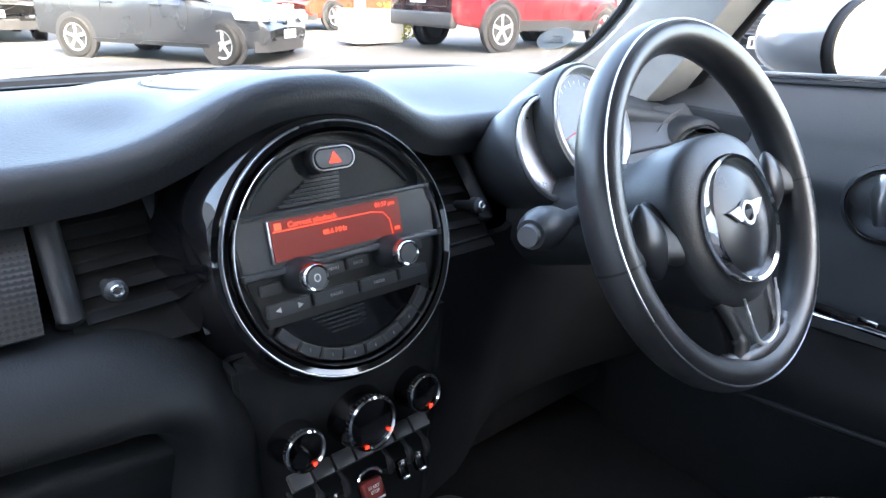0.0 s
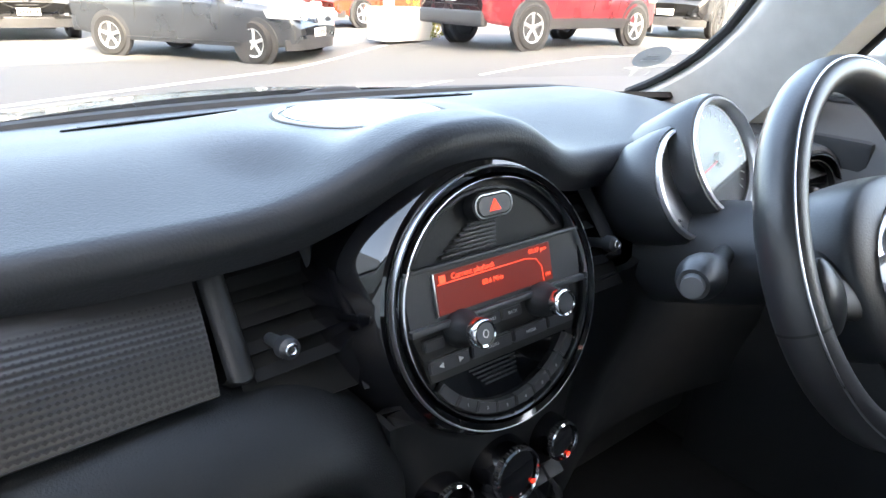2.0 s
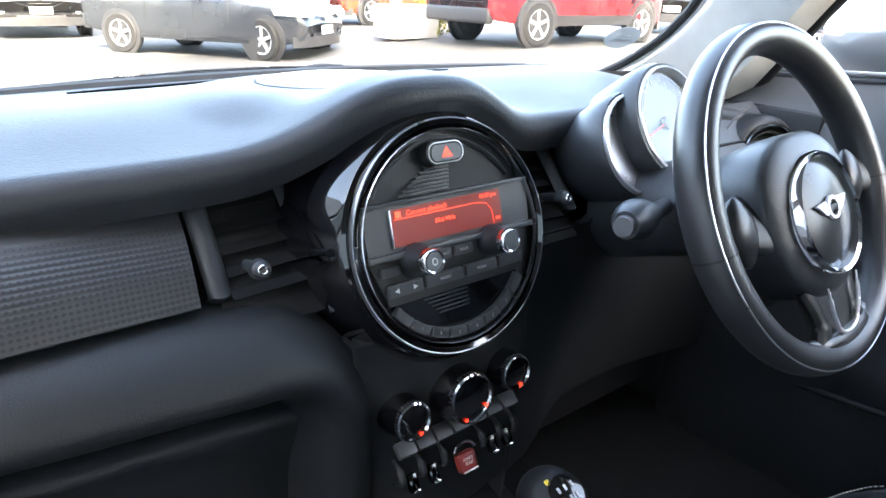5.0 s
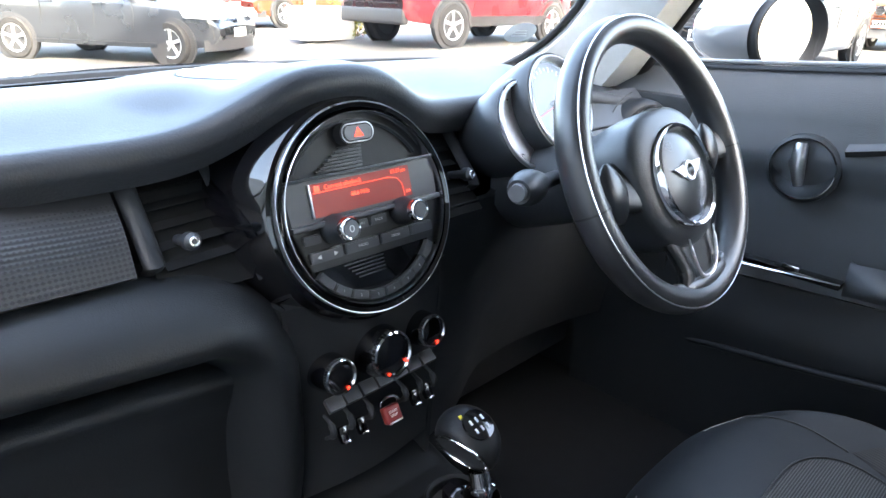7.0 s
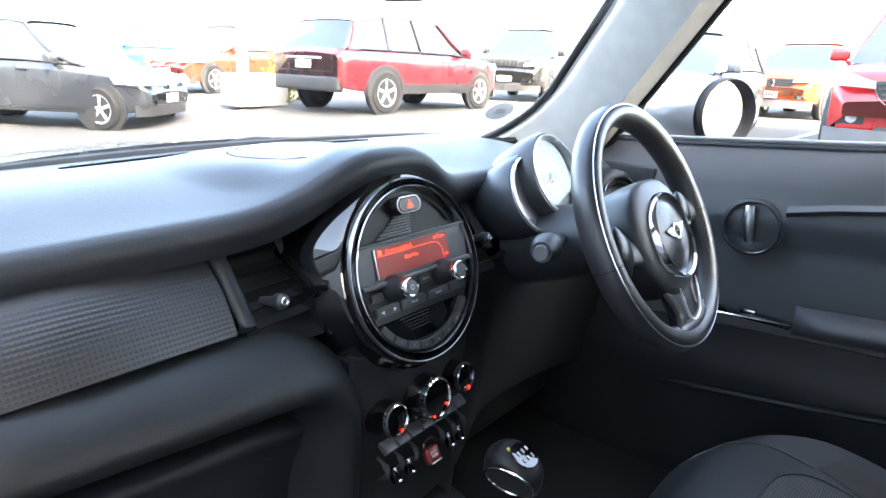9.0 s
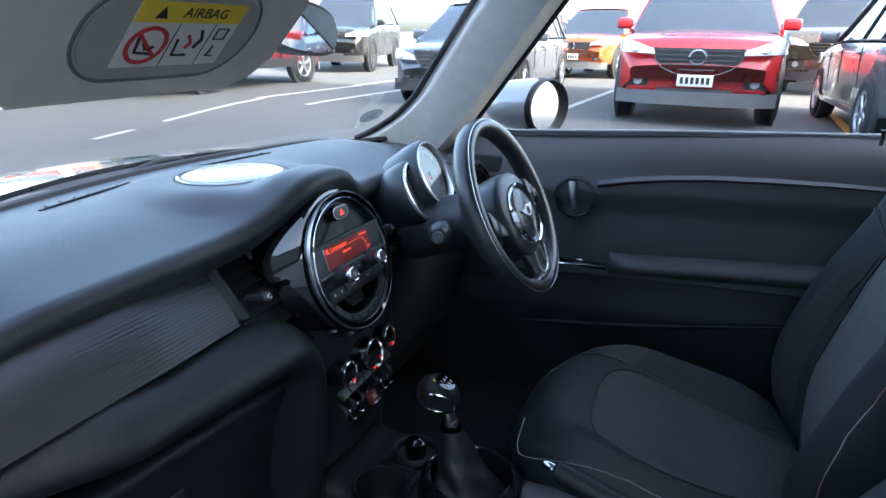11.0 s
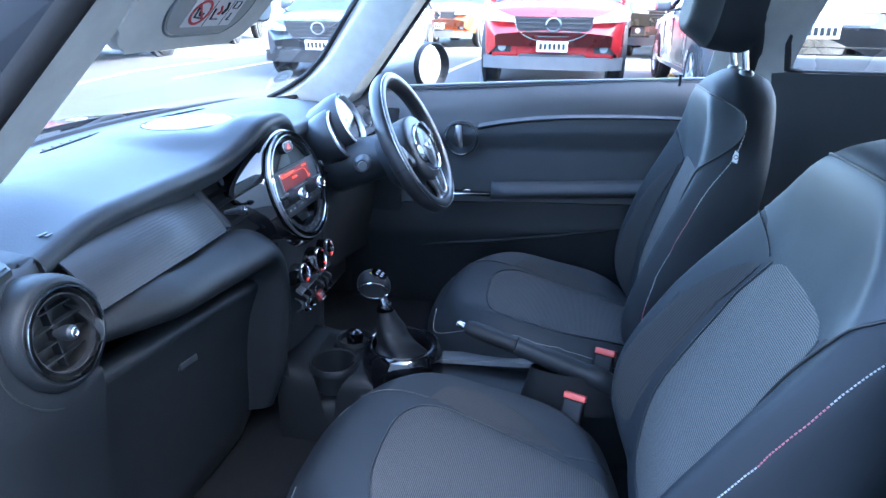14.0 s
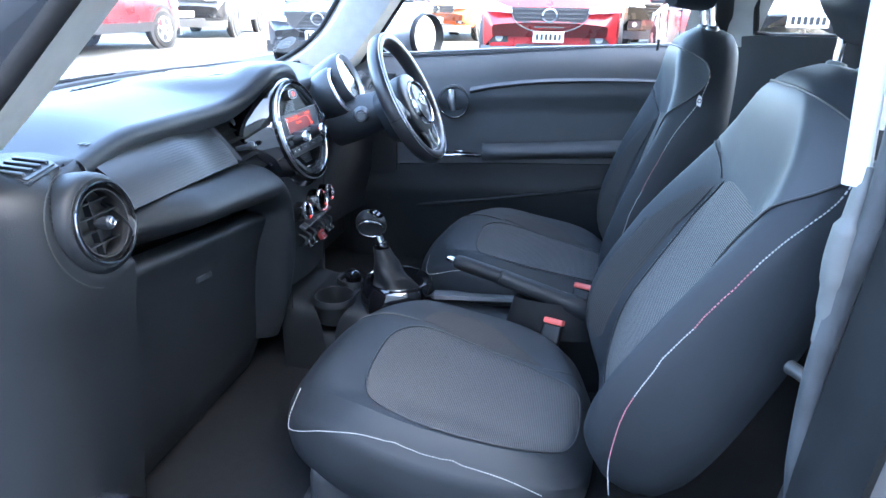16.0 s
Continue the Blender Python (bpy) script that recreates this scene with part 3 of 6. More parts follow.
part("screen_edge", box(0.0020, 0.036, 0.003, (-0.0722, 0.0205, 0.0005), 0.0006), SATIN, band, "thin silver screen edge")
words("screen_text", "Current playback", 0.0068, SCREEN_TEXT, scr, pose(-0.030, 0.0325, 0.001))
words("screen_text", "01:37 pm", 0.0058, SCREEN_TEXT, scr, pose(0.046, 0.0335, 0.001))
words("screen_text", "88.6 MHz", 0.0062, SCREEN_TEXT, scr, pose(-0.010, 0.0195, 0.001))
words("screen_text", "FM", 0.005, SCREEN_TEXT, scr, pose(0.056, 0.0085, 0.001))
part("screen_line", tube([(-0.068, 0.0285, 0.001), (0.03, 0.0285, 0.001), (0.043, 0.026, 0.001), (0.049, 0.018, 0.001), (0.050, 0.004, 0.001)], 0.0004, 4), SCREEN_TEXT, scr)
part("screen_icon", box(0.006, 0.006, 0.0008, (-0.063, 0.0325, 0.001)), SCREEN_TEXT, scr)
part("button_panel", prism([(-0.098, -0.008), (-0.085, -0.052), (0.085, -0.052), (0.098, -0.008)], -0.011, -0.004, 0.001), BLACK_PRINT, radio)


def radio_button(x, y, w, h, text="", size=0.0042, slant=0.0):
    b = part("button", prism(rrect(w, h, 0.002, 3, x, y), -0.006, 0.0015, 0.0012), KEY, radio)
    if text:
        words("button_text", text, size, GREY_PRINT, b, pose(x, y, 0.0017))
    return b


radio_button(-0.079, -0.018, 0.020, 0.010)
radio_button(-0.019, -0.014, 0.024, 0.011, "MENU")
radio_button(0.007, -0.014, 0.024, 0.011, "BACK")
radio_button(0.072, -0.012, 0.020, 0.010)
radio_button(-0.066, -0.037, 0.040, 0.012)
radio_button(-0.020, -0.037, 0.046, 0.012, "RADIO")
radio_button(0.026, -0.037, 0.042, 0.012, "MEDIA")
radio_button(0.066, -0.037, 0.034, 0.012)
for s in (-1, 1):
    part("arrow_mark", prism([(-0.066 + s * 0.010 - s * 0.002, -0.0345), (-0.066 + s * 0.010 - s * 0.002, -0.0395), (-0.066 + s * 0.010 + s * 0.003, -0.037)][::s], 0.0014, 0.0019), WHITE_PRINT, radio)
for x in (-0.050, 0.044):
    kb = part("knob", lathe([(0.0165, -0.004), (0.0160, 0.006), (0.0135, 0.010), (0.0120, 0.018), (0.0118, 0.026)], 36, m=pose(x, -0.0125, 0)), MATTE, radio, "round radio knob")
    part("knob_ring", lathe([(0.0122, 0.022), (0.0122, 0.030), (0.0108, 0.0318), (0.0092, 0.0312)], 36, m=pose(x, -0.0125, 0)), CHROME, kb, "chrome ring")
    part("knob_cap", lathe([(0.0094, 0.0300), (0.0088, 0.0312), (0.0, 0.0315)], 30, m=pose(x, -0.0125, 0)), GREY_PLASTIC, kb)
part("power_mark", lathe([(0.0030, 0.0315), (0.0030, 0.0320), (0.0022, 0.0320), (0.0022, 0.0315)], 18, m=pose(-0.050, -0.0125, 0), sy=1.2), WHITE_PRINT, radio)
# disc tray and the curved row of number keys
part("tray", prism([(0.080 * math.cos(radians(a)), -0.047 + 0.041 * math.sin(radians(a))) for a in range(180, 361, 10)], -0.0105, -0.0085), PIANO, radio)
for i in range(6):
    part("tray_rib", box(0.058 - 0.004 * i, 0.0014, 0.0012, (-0.018 + 0.002 * i, -0.0515 - 0.0042 * i, -0.0082)), DASH_HARD, radio)
for i in range(8):
    a0, a1 = radians(216 + i * 13.6), radians(216 + i * 13.6 + 12.8)
    q = [(r * math.cos(a), r * math.sin(a)) for r, a in ((0.1015, a0), (0.1015, (a0 + a1) / 2), (0.1015, a1), (0.0915, a1), (0.0915, (a0 + a1) / 2), (0.0915, a0))]
    b = part("number_key", prism(q, -0.009, -0.001, 0.0012), KEY, radio)
    if 1 <= i <= 6:
        am = (a0 + a1) / 2
        words("button_text", str(i), 0.0042, GREY_PRINT, b, pose(0.0965 * math.cos(am), 0.0965 * math.sin(am), -0.0006))
# hazard switch
hz = part("hazard_switch", prism(rrect(0.046, 0.024, 0.0118, 14, 0, 0.083), -0.010, 0.003, 0.002), RUBBER, radio, "oval hazard light switch")
part("hazard_rim", tube([(x, y, 0.0034) for x, y in rrect(0.041, 0.0195, 0.0095, 12, 0, 0.083)], 0.0007, 6, closed=True), SATIN, hz, "thin silver rim")
part("hazard_cap", prism(rrect(0.036, 0.0155, 0.0075, 14, 0, 0.083), 0.002, 0.0045, 0.0015), GREY_PLASTIC, hz)
part("hazard_triangle", prism([(-0.0062, 0.0785), (0.0062, 0.0785), (0.0, 0.0885)], 0.004, 0.0052), RED_GLOW, hz, "red warning triangle")

# ---- climate panel ----
stack = thing("climate_panel", pose(0, 0, 0), "black climate panel with three chrome-ringed dials and toggle switches", "control panel")
part("body", sheet(lambda u, v: Vector((-0.112 + 0.224 * u + 0.012 * v * (1 - 2 * u), 0.475 - 0.012 * math.sin(math.pi * u) + 0.012 * v, 0.690 - 0.27 * v)), 12, 16, thick=-0.02), MATTE, stack)
for s in (-1, 1):
    part("side_cheek", sheet(lambda u, v, s=s: Vector((s * (0.112 - 0.012 * v), 0.475 + 0.14 * u + 0.012 * v, 0.690 - 0.33 * v)), 6, 10, thick=0.006), MATTE, stack)
for x, y, z, r, lamps in ((-0.068, 0.446, 0.604, 0.0200, ((0.35, -0.78),)), (0.0, 0.438, 0.609, 0.0272, ((-0.35, -0.80), (0.62, -0.48))), (0.071, 0.446, 0.610, 0.0195, ((0.25, -0.80),))):
    d = part("dial", lathe([(r * 1.22, -0.04), (r * 1.16, -0.016), (r * 1.02, -0.004), (r * 0.96, 0.0), (0.0, 0.001)], 40, m=facing((x, y, z), 12)), PIANO, stack, "round climate dial")
    part("dial_ring", lathe([(r * 1.02, -0.004), (r * 1.01, 0.003), (r * 0.92, 0.004), (r * 0.88, 0.001)], 40, m=facing((x, y, z), 12)), CHROME, d, "notched chrome ring")
    bm = bmesh.new()
    for i in range(36):
        a = 2 * math.pi * i / 36
        box(0.0014, 0.0022, 0.004, (r * math.cos(a), r * math.sin(a), 0.0), bm=bm, m=facing((x, y, z), 12))
    part("grip_teeth", bm, DASH_HARD, d)["kind"] = "stuff"
    for lx, ly in lamps:
        part("red_lamp", box(0.0036, 0.0026, 0.001, (lx * r, ly * r, 0.002), m=facing((x, y, z), 12)), RED_GLOW, d, "small red indicator lamp")
for i in range(7):
    part("key", box(0.0218, 0.017, 0.009, (0, 0, 0), 0.0022, m=Matrix.Translation((-0.0705 + 0.0235 * i, 0.456, 0.5635 + 0.0006 * i)) @ pose(0, 0, 0, 38)), KEY, stack)
TILT = pose(0, 0, 0, -32)
for i, x in enumerate((-0.066, -0.040, 0.044, 0.066)):
    tg = part("toggle", box(0.012, 0.010, 0.020, (0, 0, -0.007), 0.003, 2, m=Matrix.Translation((x, 0.452, 0.528)) @ TILT), PIANO, stack, "small black toggle switch")
    part("toggle_tip", box(0.009, 0.004, 0.003, (0, -0.005, -0.0160), 0.001, m=Matrix.Translation((x, 0.452, 0.528)) @ TILT), CHROME, tg, "chrome tip")
for x in (-0.079, -0.053, -0.024, 0.030, 0.055, 0.078):
    part("toggle_guard", tube(curve_pts([(x, 0.466, 0.546), (x, 0.452, 0.540), (x, 0.448, 0.529), (x, 0.464, 0.514)], 4), [0.0025] * 4 + [0.0042] * 6 + [0.0025] * 3, 8), MATTE, stack, "rounded black guard post")
SM = Matrix.Translation((0.004, 0.450, 0.526)) @ TILT
st = part("start_switch", box(0.024, 0.012, 0.022, (0, 0, -0.009), 0.004, 3, m=SM), RED_BUTTON, stack, "red engine start toggle")
part("start_bezel", tube([SM @ Vector((0.014 * math.cos(radians(a)), -0.004, 0.002 + 0.011 * math.sin(radians(a)))) for a in range(10, 175, 11)], 0.0022, 8), CHROME, st, "chrome arc")
part("start_tip", box(0.020, 0.004, 0.0022, (0, -0.0050, -0.0190), 0.0008, m=SM), SATIN, st)
for z, text in ((-0.006, "START"), (-0.0108, "STOP")):
    words("start_text", text, 0.0046, WHITE_PRINT, st, SM @ pose(0, -0.0062, z, 90))

# ---- instruments ----
BEZEL = mat("polished_bezel_silver", (0.80, 0.81, 0.82), 0.30, metal=0.7, vary=0.05, scale=40)
gauge = thing("instrument_cluster", facing((0.346, 0.480, 0.860), 26.4, 3), "round speedometer pod with chrome bezel beside a crescent rev counter", "instrument")
part("pod", lathe([(0.050, -0.12), (0.068, -0.085), (0.0765, -0.035), (0.0775, -0.008), (0.074, 0.001), (0.070, 0.002)], 60), DASH_HARD, gauge)
part("bezel", lathe([(0.0715, -0.003), (0.0705, 0.004), (0.0675, 0.0052), (0.0645, 0.001), (0.064, -0.008)], 60), BEZEL, gauge, "polished silver bezel")
dial = part("dial", lathe([(0.0645, -0.012), (0.0, -0.012)], 48), mat("dial_face", (0.035, 0.036, 0.04), 0.4, vary=0.05), gauge, "dark speedometer dial")
part("dial_cover", lathe([(0.064, -0.003), (0.0, -0.001)], 48), clear_glass("dial_cover", (0.95, 0.95, 0.95), 0.08), gauge, "glossy clear cover")
for i in range(27):
    a = radians(225 - 270 * i / 26)
    bm = box(0.008 if i % 2 == 0 else 0.004, 0.0011, 0.0006, (0.054, 0, -0.0112), m=pose(0, 0, 0, 0, 0, math.degrees(a)))
    part("tick", bm, WHITE_PRINT, dial)
part("needle", tube([(0, 0, -0.009), (-0.045, -0.012, -0.009)], [0.0016, 0.0008], 6), RED_PRINT, dial, "thin red needle")
part("needle_hub", lathe([(0.009, -0.011), (0.008, -0.006), (0.0, -0.005)], 20), BLACK_PRINT, dial)
part("rev_pod", lathe([(0.045, -0.11), (0.062, -0.08), (0.0685, -0.04), (0.069, -0.018), (0.066, -0.012)], 52, m=pose(-0.055, -0.018, -0.008)), DASH_HARD, gauge, "smaller rev counter pod")
part("rev_bezel", lathe([(0.0645, -0.014), (0.0635, -0.008), (0.0605, -0.007), (0.0585, -0.014)], 44, m=pose(-0.055, -0.018, -0.008), arc=(95, 310)), BEZEL, gauge, "silver crescent edge")
part("rev_dial", lathe([(0.0600, -0.018), (0.0, -0.018)], 44, m=pose(-0.055, -0.018, -0.008)), SATIN, gauge, "satin silver rev counter face")

# ---- steering wheel ----
WHEEL = facing((0.3180, 0.3020, 0.8150), 27.1) @ pose(0, 0, 0, 0, 0, 4)
wheel = thing("steering_wheel", WHEEL, "black leather three-spoke steering wheel with a chrome hub ring", "steering wheel")


def rim_piece(a0, a1, grow=1.0, n=40, k=18):
    bm = bmesh.new()
    rows = []
    for i in range(n + 1):
        a = radians(a0 + (a1 - a0) * i / n)
        R, r = 0.1700, 0.0190 * grow
        rows.append([bm.verts.new(((R + r * 0.88 * math.cos(2 * math.pi * j / k)) * math.cos(a), (R + r * 0.88 * math.cos(2 * math.pi * j / k)) * math.sin(a), r * 1.12 * math.sin(2 * math.pi * j / k))) for j in range(k)])
    for i in range(n):
        for j in range(k):
            bm.faces.new((rows[i][j], rows[i + 1][j], rows[i + 1][(j + 1) % k], rows[i][(j + 1) % k]))
    return bm


rim = part("rim", rim_piece(0, 360, n=110), LEATHER, wheel)
for a in (-6, 186):
    part("rim_seam", rim_piece(a - 0.35, a + 0.35, 1.02, 2), BLACK_PRINT, rim)
# stitched seam; the silver tube draws its highlight
part("rim_seam_glint", tube([(0.1805 * math.cos(radians(a)), 0.1805 * math.sin(radians(a)), 0.0170) for a in range(0, 360, 4)], 0.0010, 6, closed=True), SATIN, rim, "seam line round the rim with its highlight as a silver line")
THUMB = mat("satin_thumb_plastic", (0.020, 0.021, 0.023), 0.30, vary=0.08, scale=30)
SPOKE = mat("black_spoke_plastic", (0.016, 0.017, 0.018), 0.42, vary=0.08, scale=30)


def cover(u, v):
    """The airbag cover: a rounded shield that tapers to the column."""
    a = 2 * math.pi * u
    c, s = math.cos(a), math.sin(a)
    rx = 0.091 * (1 - 0.10 * smooth(-0.2, -1, s))
    ry = 0.078 if s > 0 else 0.095
    t = v
    if t < 0.55:
        k = t / 0.55
        f = math.sin(k * math.pi / 2 * 0.92)
        z = 0.028 * math.cos(k * math.pi / 2 * 0.80) + 0.001
    else:
        k = (t - 0.55) / 0.45
        f = 0.992 + 0.03 * math.sin(k * math.pi) - 0.12 * k * k
        z = 0.028 * math.cos(math.pi / 2 * 0.80) + 0.001 - 0.085 * k
    e = 0.82
    return Vector((rx * f * math.copysign(abs(c) ** e, c), -0.012 + ry * f * math.copysign(abs(s) ** e, s), z))


part("airbag_cover", sheet(cover, 64, 26, wrap=True), DASH_HARD, wheel, "matte black airbag cover")
HUB = pose(-0.007, -0.021, 0.025)
part("hub_ring", lathe([(0.0640, -0.010), (0.0635, 0.006), (0.0612, 0.009), (0.0580, 0.007), (0.0570, -0.004)], 60, m=HUB, sx=0.94), CHROME, wheel)
part("hub_disc", lathe([(0.0575, -0.001), (0.045, 0.005), (0.0, 0.008)], 48, m=HUB, sx=0.94), THUMB, wheel, "satin black hub disc")
BADGE = mat("brushed_badge_silver", (0.72, 0.72, 0.72), 0.42, metal=0.6, vary=0.05, scale=60)
emb = part("badge", lathe([(0.0125, 0.0), (0.0120, 0.003), (0.0085, 0.003), (0.0080, 0.0)], 28, m=HUB @ pose(0, 0.004, 0.008)), BADGE, wheel, "winged chrome badge")
for s in (-1, 1):
    part("badge_wing", prism([(s * 0.011, 0.009), (s * 0.033, 0.0075), (s * 0.024, 0.001), (s * 0.018, -0.005), (s * 0.011, -0.006)][::-s], 0.0, 0.0025, 0.0006, m=HUB @ pose(0, 0.004, 0.008)), BADGE, emb)
part("badge_centre", box(0.015, 0.006, 0.003, (0, 0, 0.0015), 0.0008, m=HUB @ pose(0, 0.004, 0.008)), BLACK_PRINT, emb)
for s in (-1, 1):
    sp = part("spoke", tube(curve_pts([(s * 0.070, -0.010, -0.004), (s * 0.105, -0.006, -0.006), (s * 0.132, -0.004, -0.006), (s * 0.163, -0.003, -0.002)], 5), [0.034] * 4 + [0.031, 0.029, 0.027, 0.026, 0.025, 0.025, 0.025, 0.025, 0.026, 0.027, 0.029, 0.031], 20, flat=0.36), SPOKE, wheel, "smooth black plastic spoke")
    part("thumb_pad", tube([((0.124 - 0.0004 * k) * math.cos(radians(90 - s * (78 + 2.4 * k))), (0.124 - 0.0004 * k) * math.sin(radians(90 - s * (78 + 2.4 * k))), 0.004 - 0.0006 * k) for k in range(15)], [0.004 + 0.021 * math.sin(math.pi * k / 14) ** 0.7 for k in range(15)], 16, flat=0.55), THUMB, sp, "satin black thumb piece")
for s in (-1, 1):
    part("lower_spoke", tube(curve_pts([(s * 0.046, -0.088, 0.002), (s * 0.036, -0.120, 0.004), (s * 0.036, -0.140, 0.004), (s * 0.050, -0.160, 0.002)], 5), [0.013] * 8 + [0.015] * 8, 12, flat=0.6), SPOKE, wheel, "black lower spoke arm")
part("spoke_plate", prism([(-0.050, -0.085), (-0.042, -0.125), (-0.052, -0.158), (0.052, -0.158), (0.042, -0.125), (0.050, -0.085)], -0.006, 0.010, 0.003), MATTE, wheel, "dark lower spoke")
part("spoke_bridge", tube(curve_pts([(-0.075, -0.141, 0.000), (-0.040, -0.152, 0.004), (0.0, -0.155, 0.006), (0.040, -0.152, 0.004), (0.075, -0.141, 0.000)], 6), [0.004] * 2 + [0.008] * 3 + [0.0115] * 15 + [0.008] * 3 + [0.004] * 2, 12), LEATHER, wheel)
part("spoke_trim", tube(curve_pts([(-0.033, -0.094, 0.021), (-0.029, -0.122, 0.018), (-0.018, -0.143, 0.015), (0.0, -0.149, 0.014), (0.018, -0.143, 0.015), (0.029, -0.122, 0.018), (0.033, -0.094, 0.021)], 6), [0.0012] * 3 + [0.0022] * 31 + [0.0012] * 3, 8), BADGE, wheel, "thin silver U-shaped trim")
col = thing("steering_column", pose(0, 0, 0), "black steering column shroud with two switch stalks", "steering column")
part("shroud", tube(curve_pts([(0.331, 0.34, 0.795), (0.331, 0.42, 0.765), (0.331, 0.52, 0.735)], 6), [0.060 + 0.0015 * i for i in range(13)], 28, flat=0.85), DASH_HARD, col)
ls = part("left_stalk", tube(curve_pts([(0.290, 0.430, 0.775), (0.215, 0.400, 0.787), (0.165, 0.387, 0.792), (0.140, 0.380, 0.793)], 5), [0.010] * 6 + [0.012, 0.016, 0.019, 0.021, 0.022, 0.0215, 0.020, 0.019, 0.017, 0.0145], 18), DASH_HARD, col, "black indicator stalk with rounded end")
part("stalk_button", tube([(0.143, 0.381, 0.793), (0.131, 0.376, 0.794)], [0.011, 0.010], 16), GREY_PLASTIC, ls)
rs = part("right_stalk", tube(curve_pts([(0.370, 0.430, 0.775), (0.430, 0.395, 0.795), (0.472, 0.360, 0.805), (0.492, 0.345, 0.808)], 5), [0.010] * 6 + [0.012, 0.015, 0.018, 0.020, 0.0205, 0.020, 0.019, 0.018, 0.017, 0.0155], 18), DASH_HARD, col, "black wiper stalk")
part("stalk_cap", tube([(0.490, 0.346, 0.808), (0.500, 0.340, 0.809)], [0.0135, 0.0125], 16), GREY_PLASTIC, rs)

# ---- right door ----
BELT = [(-0.75, 0.965), (-0.43, 0.945), (0.05, 0.920), (0.45, 0.893), (0.62, 0.884)]


def belt(y):
    return lerp_pts(BELT, y)[0]


def door_x(y, z):
    d = belt(y) - z
    return RX + 0.052 * max(0.0, 1 - d / 0.11) ** 2.2 - 0.010 * smooth(0.08, 0.14, d) + 0.022 * smooth(0.13, 0.20, d) - 0.035 * smooth(0.34, 0.46, d) + 0.004 * math.sin(6 * y)


def door_panel(u, v, top=0.0, foot=0.45):
    y = -0.46 + 1.08 * u
    zb = belt(y)
    z = zb - top - (foot - top) * v if foot < 0.5 else zb - top - (zb - top - 0.16) * v
    return Vector((door_x(y, z), y, z))


door = thing("driver_door", pose(0, 0, 0), "black driver's door lining with armrest and round chrome handle", "car door")
part("lining", sheet(lambda u, v: door_panel(u, v, 0.0, 0.36), 40, 70, thick=0.05), DOOR, door)
part("lower_lining", sheet(lambda u, v: door_panel(u, v, 0.362, 1.0), 40, 30, thick=0.05), LOWER_SHADED, door, "black lower door pocket")
part("belt_rail", sheet(lambda u, v: Vector((RX + 0.058 - 0.012 * math.cos(v * math.pi), -0.46 + 1.08 * u, belt(-0.46 + 1.08 * u) - 0.004 + 0.007 * math.sin(v * math.pi))), 30, 10), DASH, door, "soft black belt rail")
part("glass_seal", tube([(RX + 0.055, -0.46 + 0.108 * i, belt(-0.46 + 0.108 * i) + 0.007) for i in range(11)], 0.004, 8), mat("bright_seal", (0.35, 0.36, 0.37), 0.35, vary=0.08), door, "pale window seal strip")
part("trim_strip", sheet(lambda u, v: Vector((RX - 0.013 + 0.006 * math.cos(v * math.pi * 2), 0.195 - 0.62 * u, lerp_pts([(0, 0.782), (0.12, 0.799), (0.25, 0.812), (0.4, 0.823), (0.6, 0.831), (0.8, 0.836), (1.0, 0.838)], u)[0] + 0.020 * v * (1 - 0.5 * u) + 0.003)), 24, 6, thick=0.004), mat("dark_grey_strip", (0.055, 0.056, 0.06), 0.45), door, "slim dark grey trim strip")
part("armrest", sheet(lambda u, v: Vector((RX - 0.002 - 0.040 * math.sin(math.pi * min(1, v * 1.10)) ** 0.7 * smooth(0, 0.07, u), 0.150 - 0.60 * u, lerp_pts([(0, 0.622), (1, 0.672)], u)[0] - 0.062 * v)), 24, 12, thick=0.01), DOOR, door, "padded dark armrest")
hm = Matrix.Translation((RX - 0.004, 0.250, 0.755)) @ Matrix(((0, 0, -1), (-1, 0, 0), (0, 1, 0))).to_4x4()
hp = part("handle_bowl", lathe([(0.056, -0.006), (0.055, 0.002), (0.050, 0.004), (0.046, -0.004), (0.030, -0.016), (0.0, -0.018)], 44, m=hm), DASH_HARD, door, "round handle bowl")
part("handle_ring", lathe([(0.0500, 0.003), (0.0495, 0.0060), (0.0478, 0.0060), (0.0470, 0.001)], 60, m=hm, arc=(20, 360)), CHROME, hp, "chrome ring")
part("door_lever", tube([hm @ Vector((-0.008, 0.040, 0.004)), hm @ Vector((-0.006, 0.010, 0.012)), hm @ Vector((0.0, -0.026, 0.006))], [0.010, 0.013, 0.008], 12, flat=0.95), SATIN, hp, "chrome pull lever")
sw = part("window_switch_plate", box(0.025, 0.17, 0.012, (RX - 0.012, 0.235, 0.585), 0.004, m=pose(0, 0, 0, 0, 0, 0)), PIANO, door, "glossy window switch plate")
part("plate_edge", tube([(RX - 0.026, 0.325, 0.578), (RX - 0.027, 0.15, 0.590)], 0.0022, 6), CHROME, sw)
part("window_switch", box(0.014, 0.026, 0.010, (RX - 0.020, 0.225, 0.596), 0.003), CHROME, sw)
part("pocket_edge", tube(curve_pts([(RX - 0.010, 0.42, 0.385), (RX - 0.030, 0.20, 0.425), (RX - 0.034, 0.0, 0.460), (RX - 0.030, -0.25, 0.507), (RX - 0.02, -0.42, 0.53)], 6), 0.006, 10), LOWER_SHADED, door, "rounded door pocket edge")
part("lock_pin", tube([(RX + 0.005, -0.372, 0.935), (RX + 0.005, -0.372, 0.962), (RX + 0.005, -0.372, 0.967)], [0.004, 0.004, 0.0065], 12), BLACK_PRINT, door, "black lock pin")

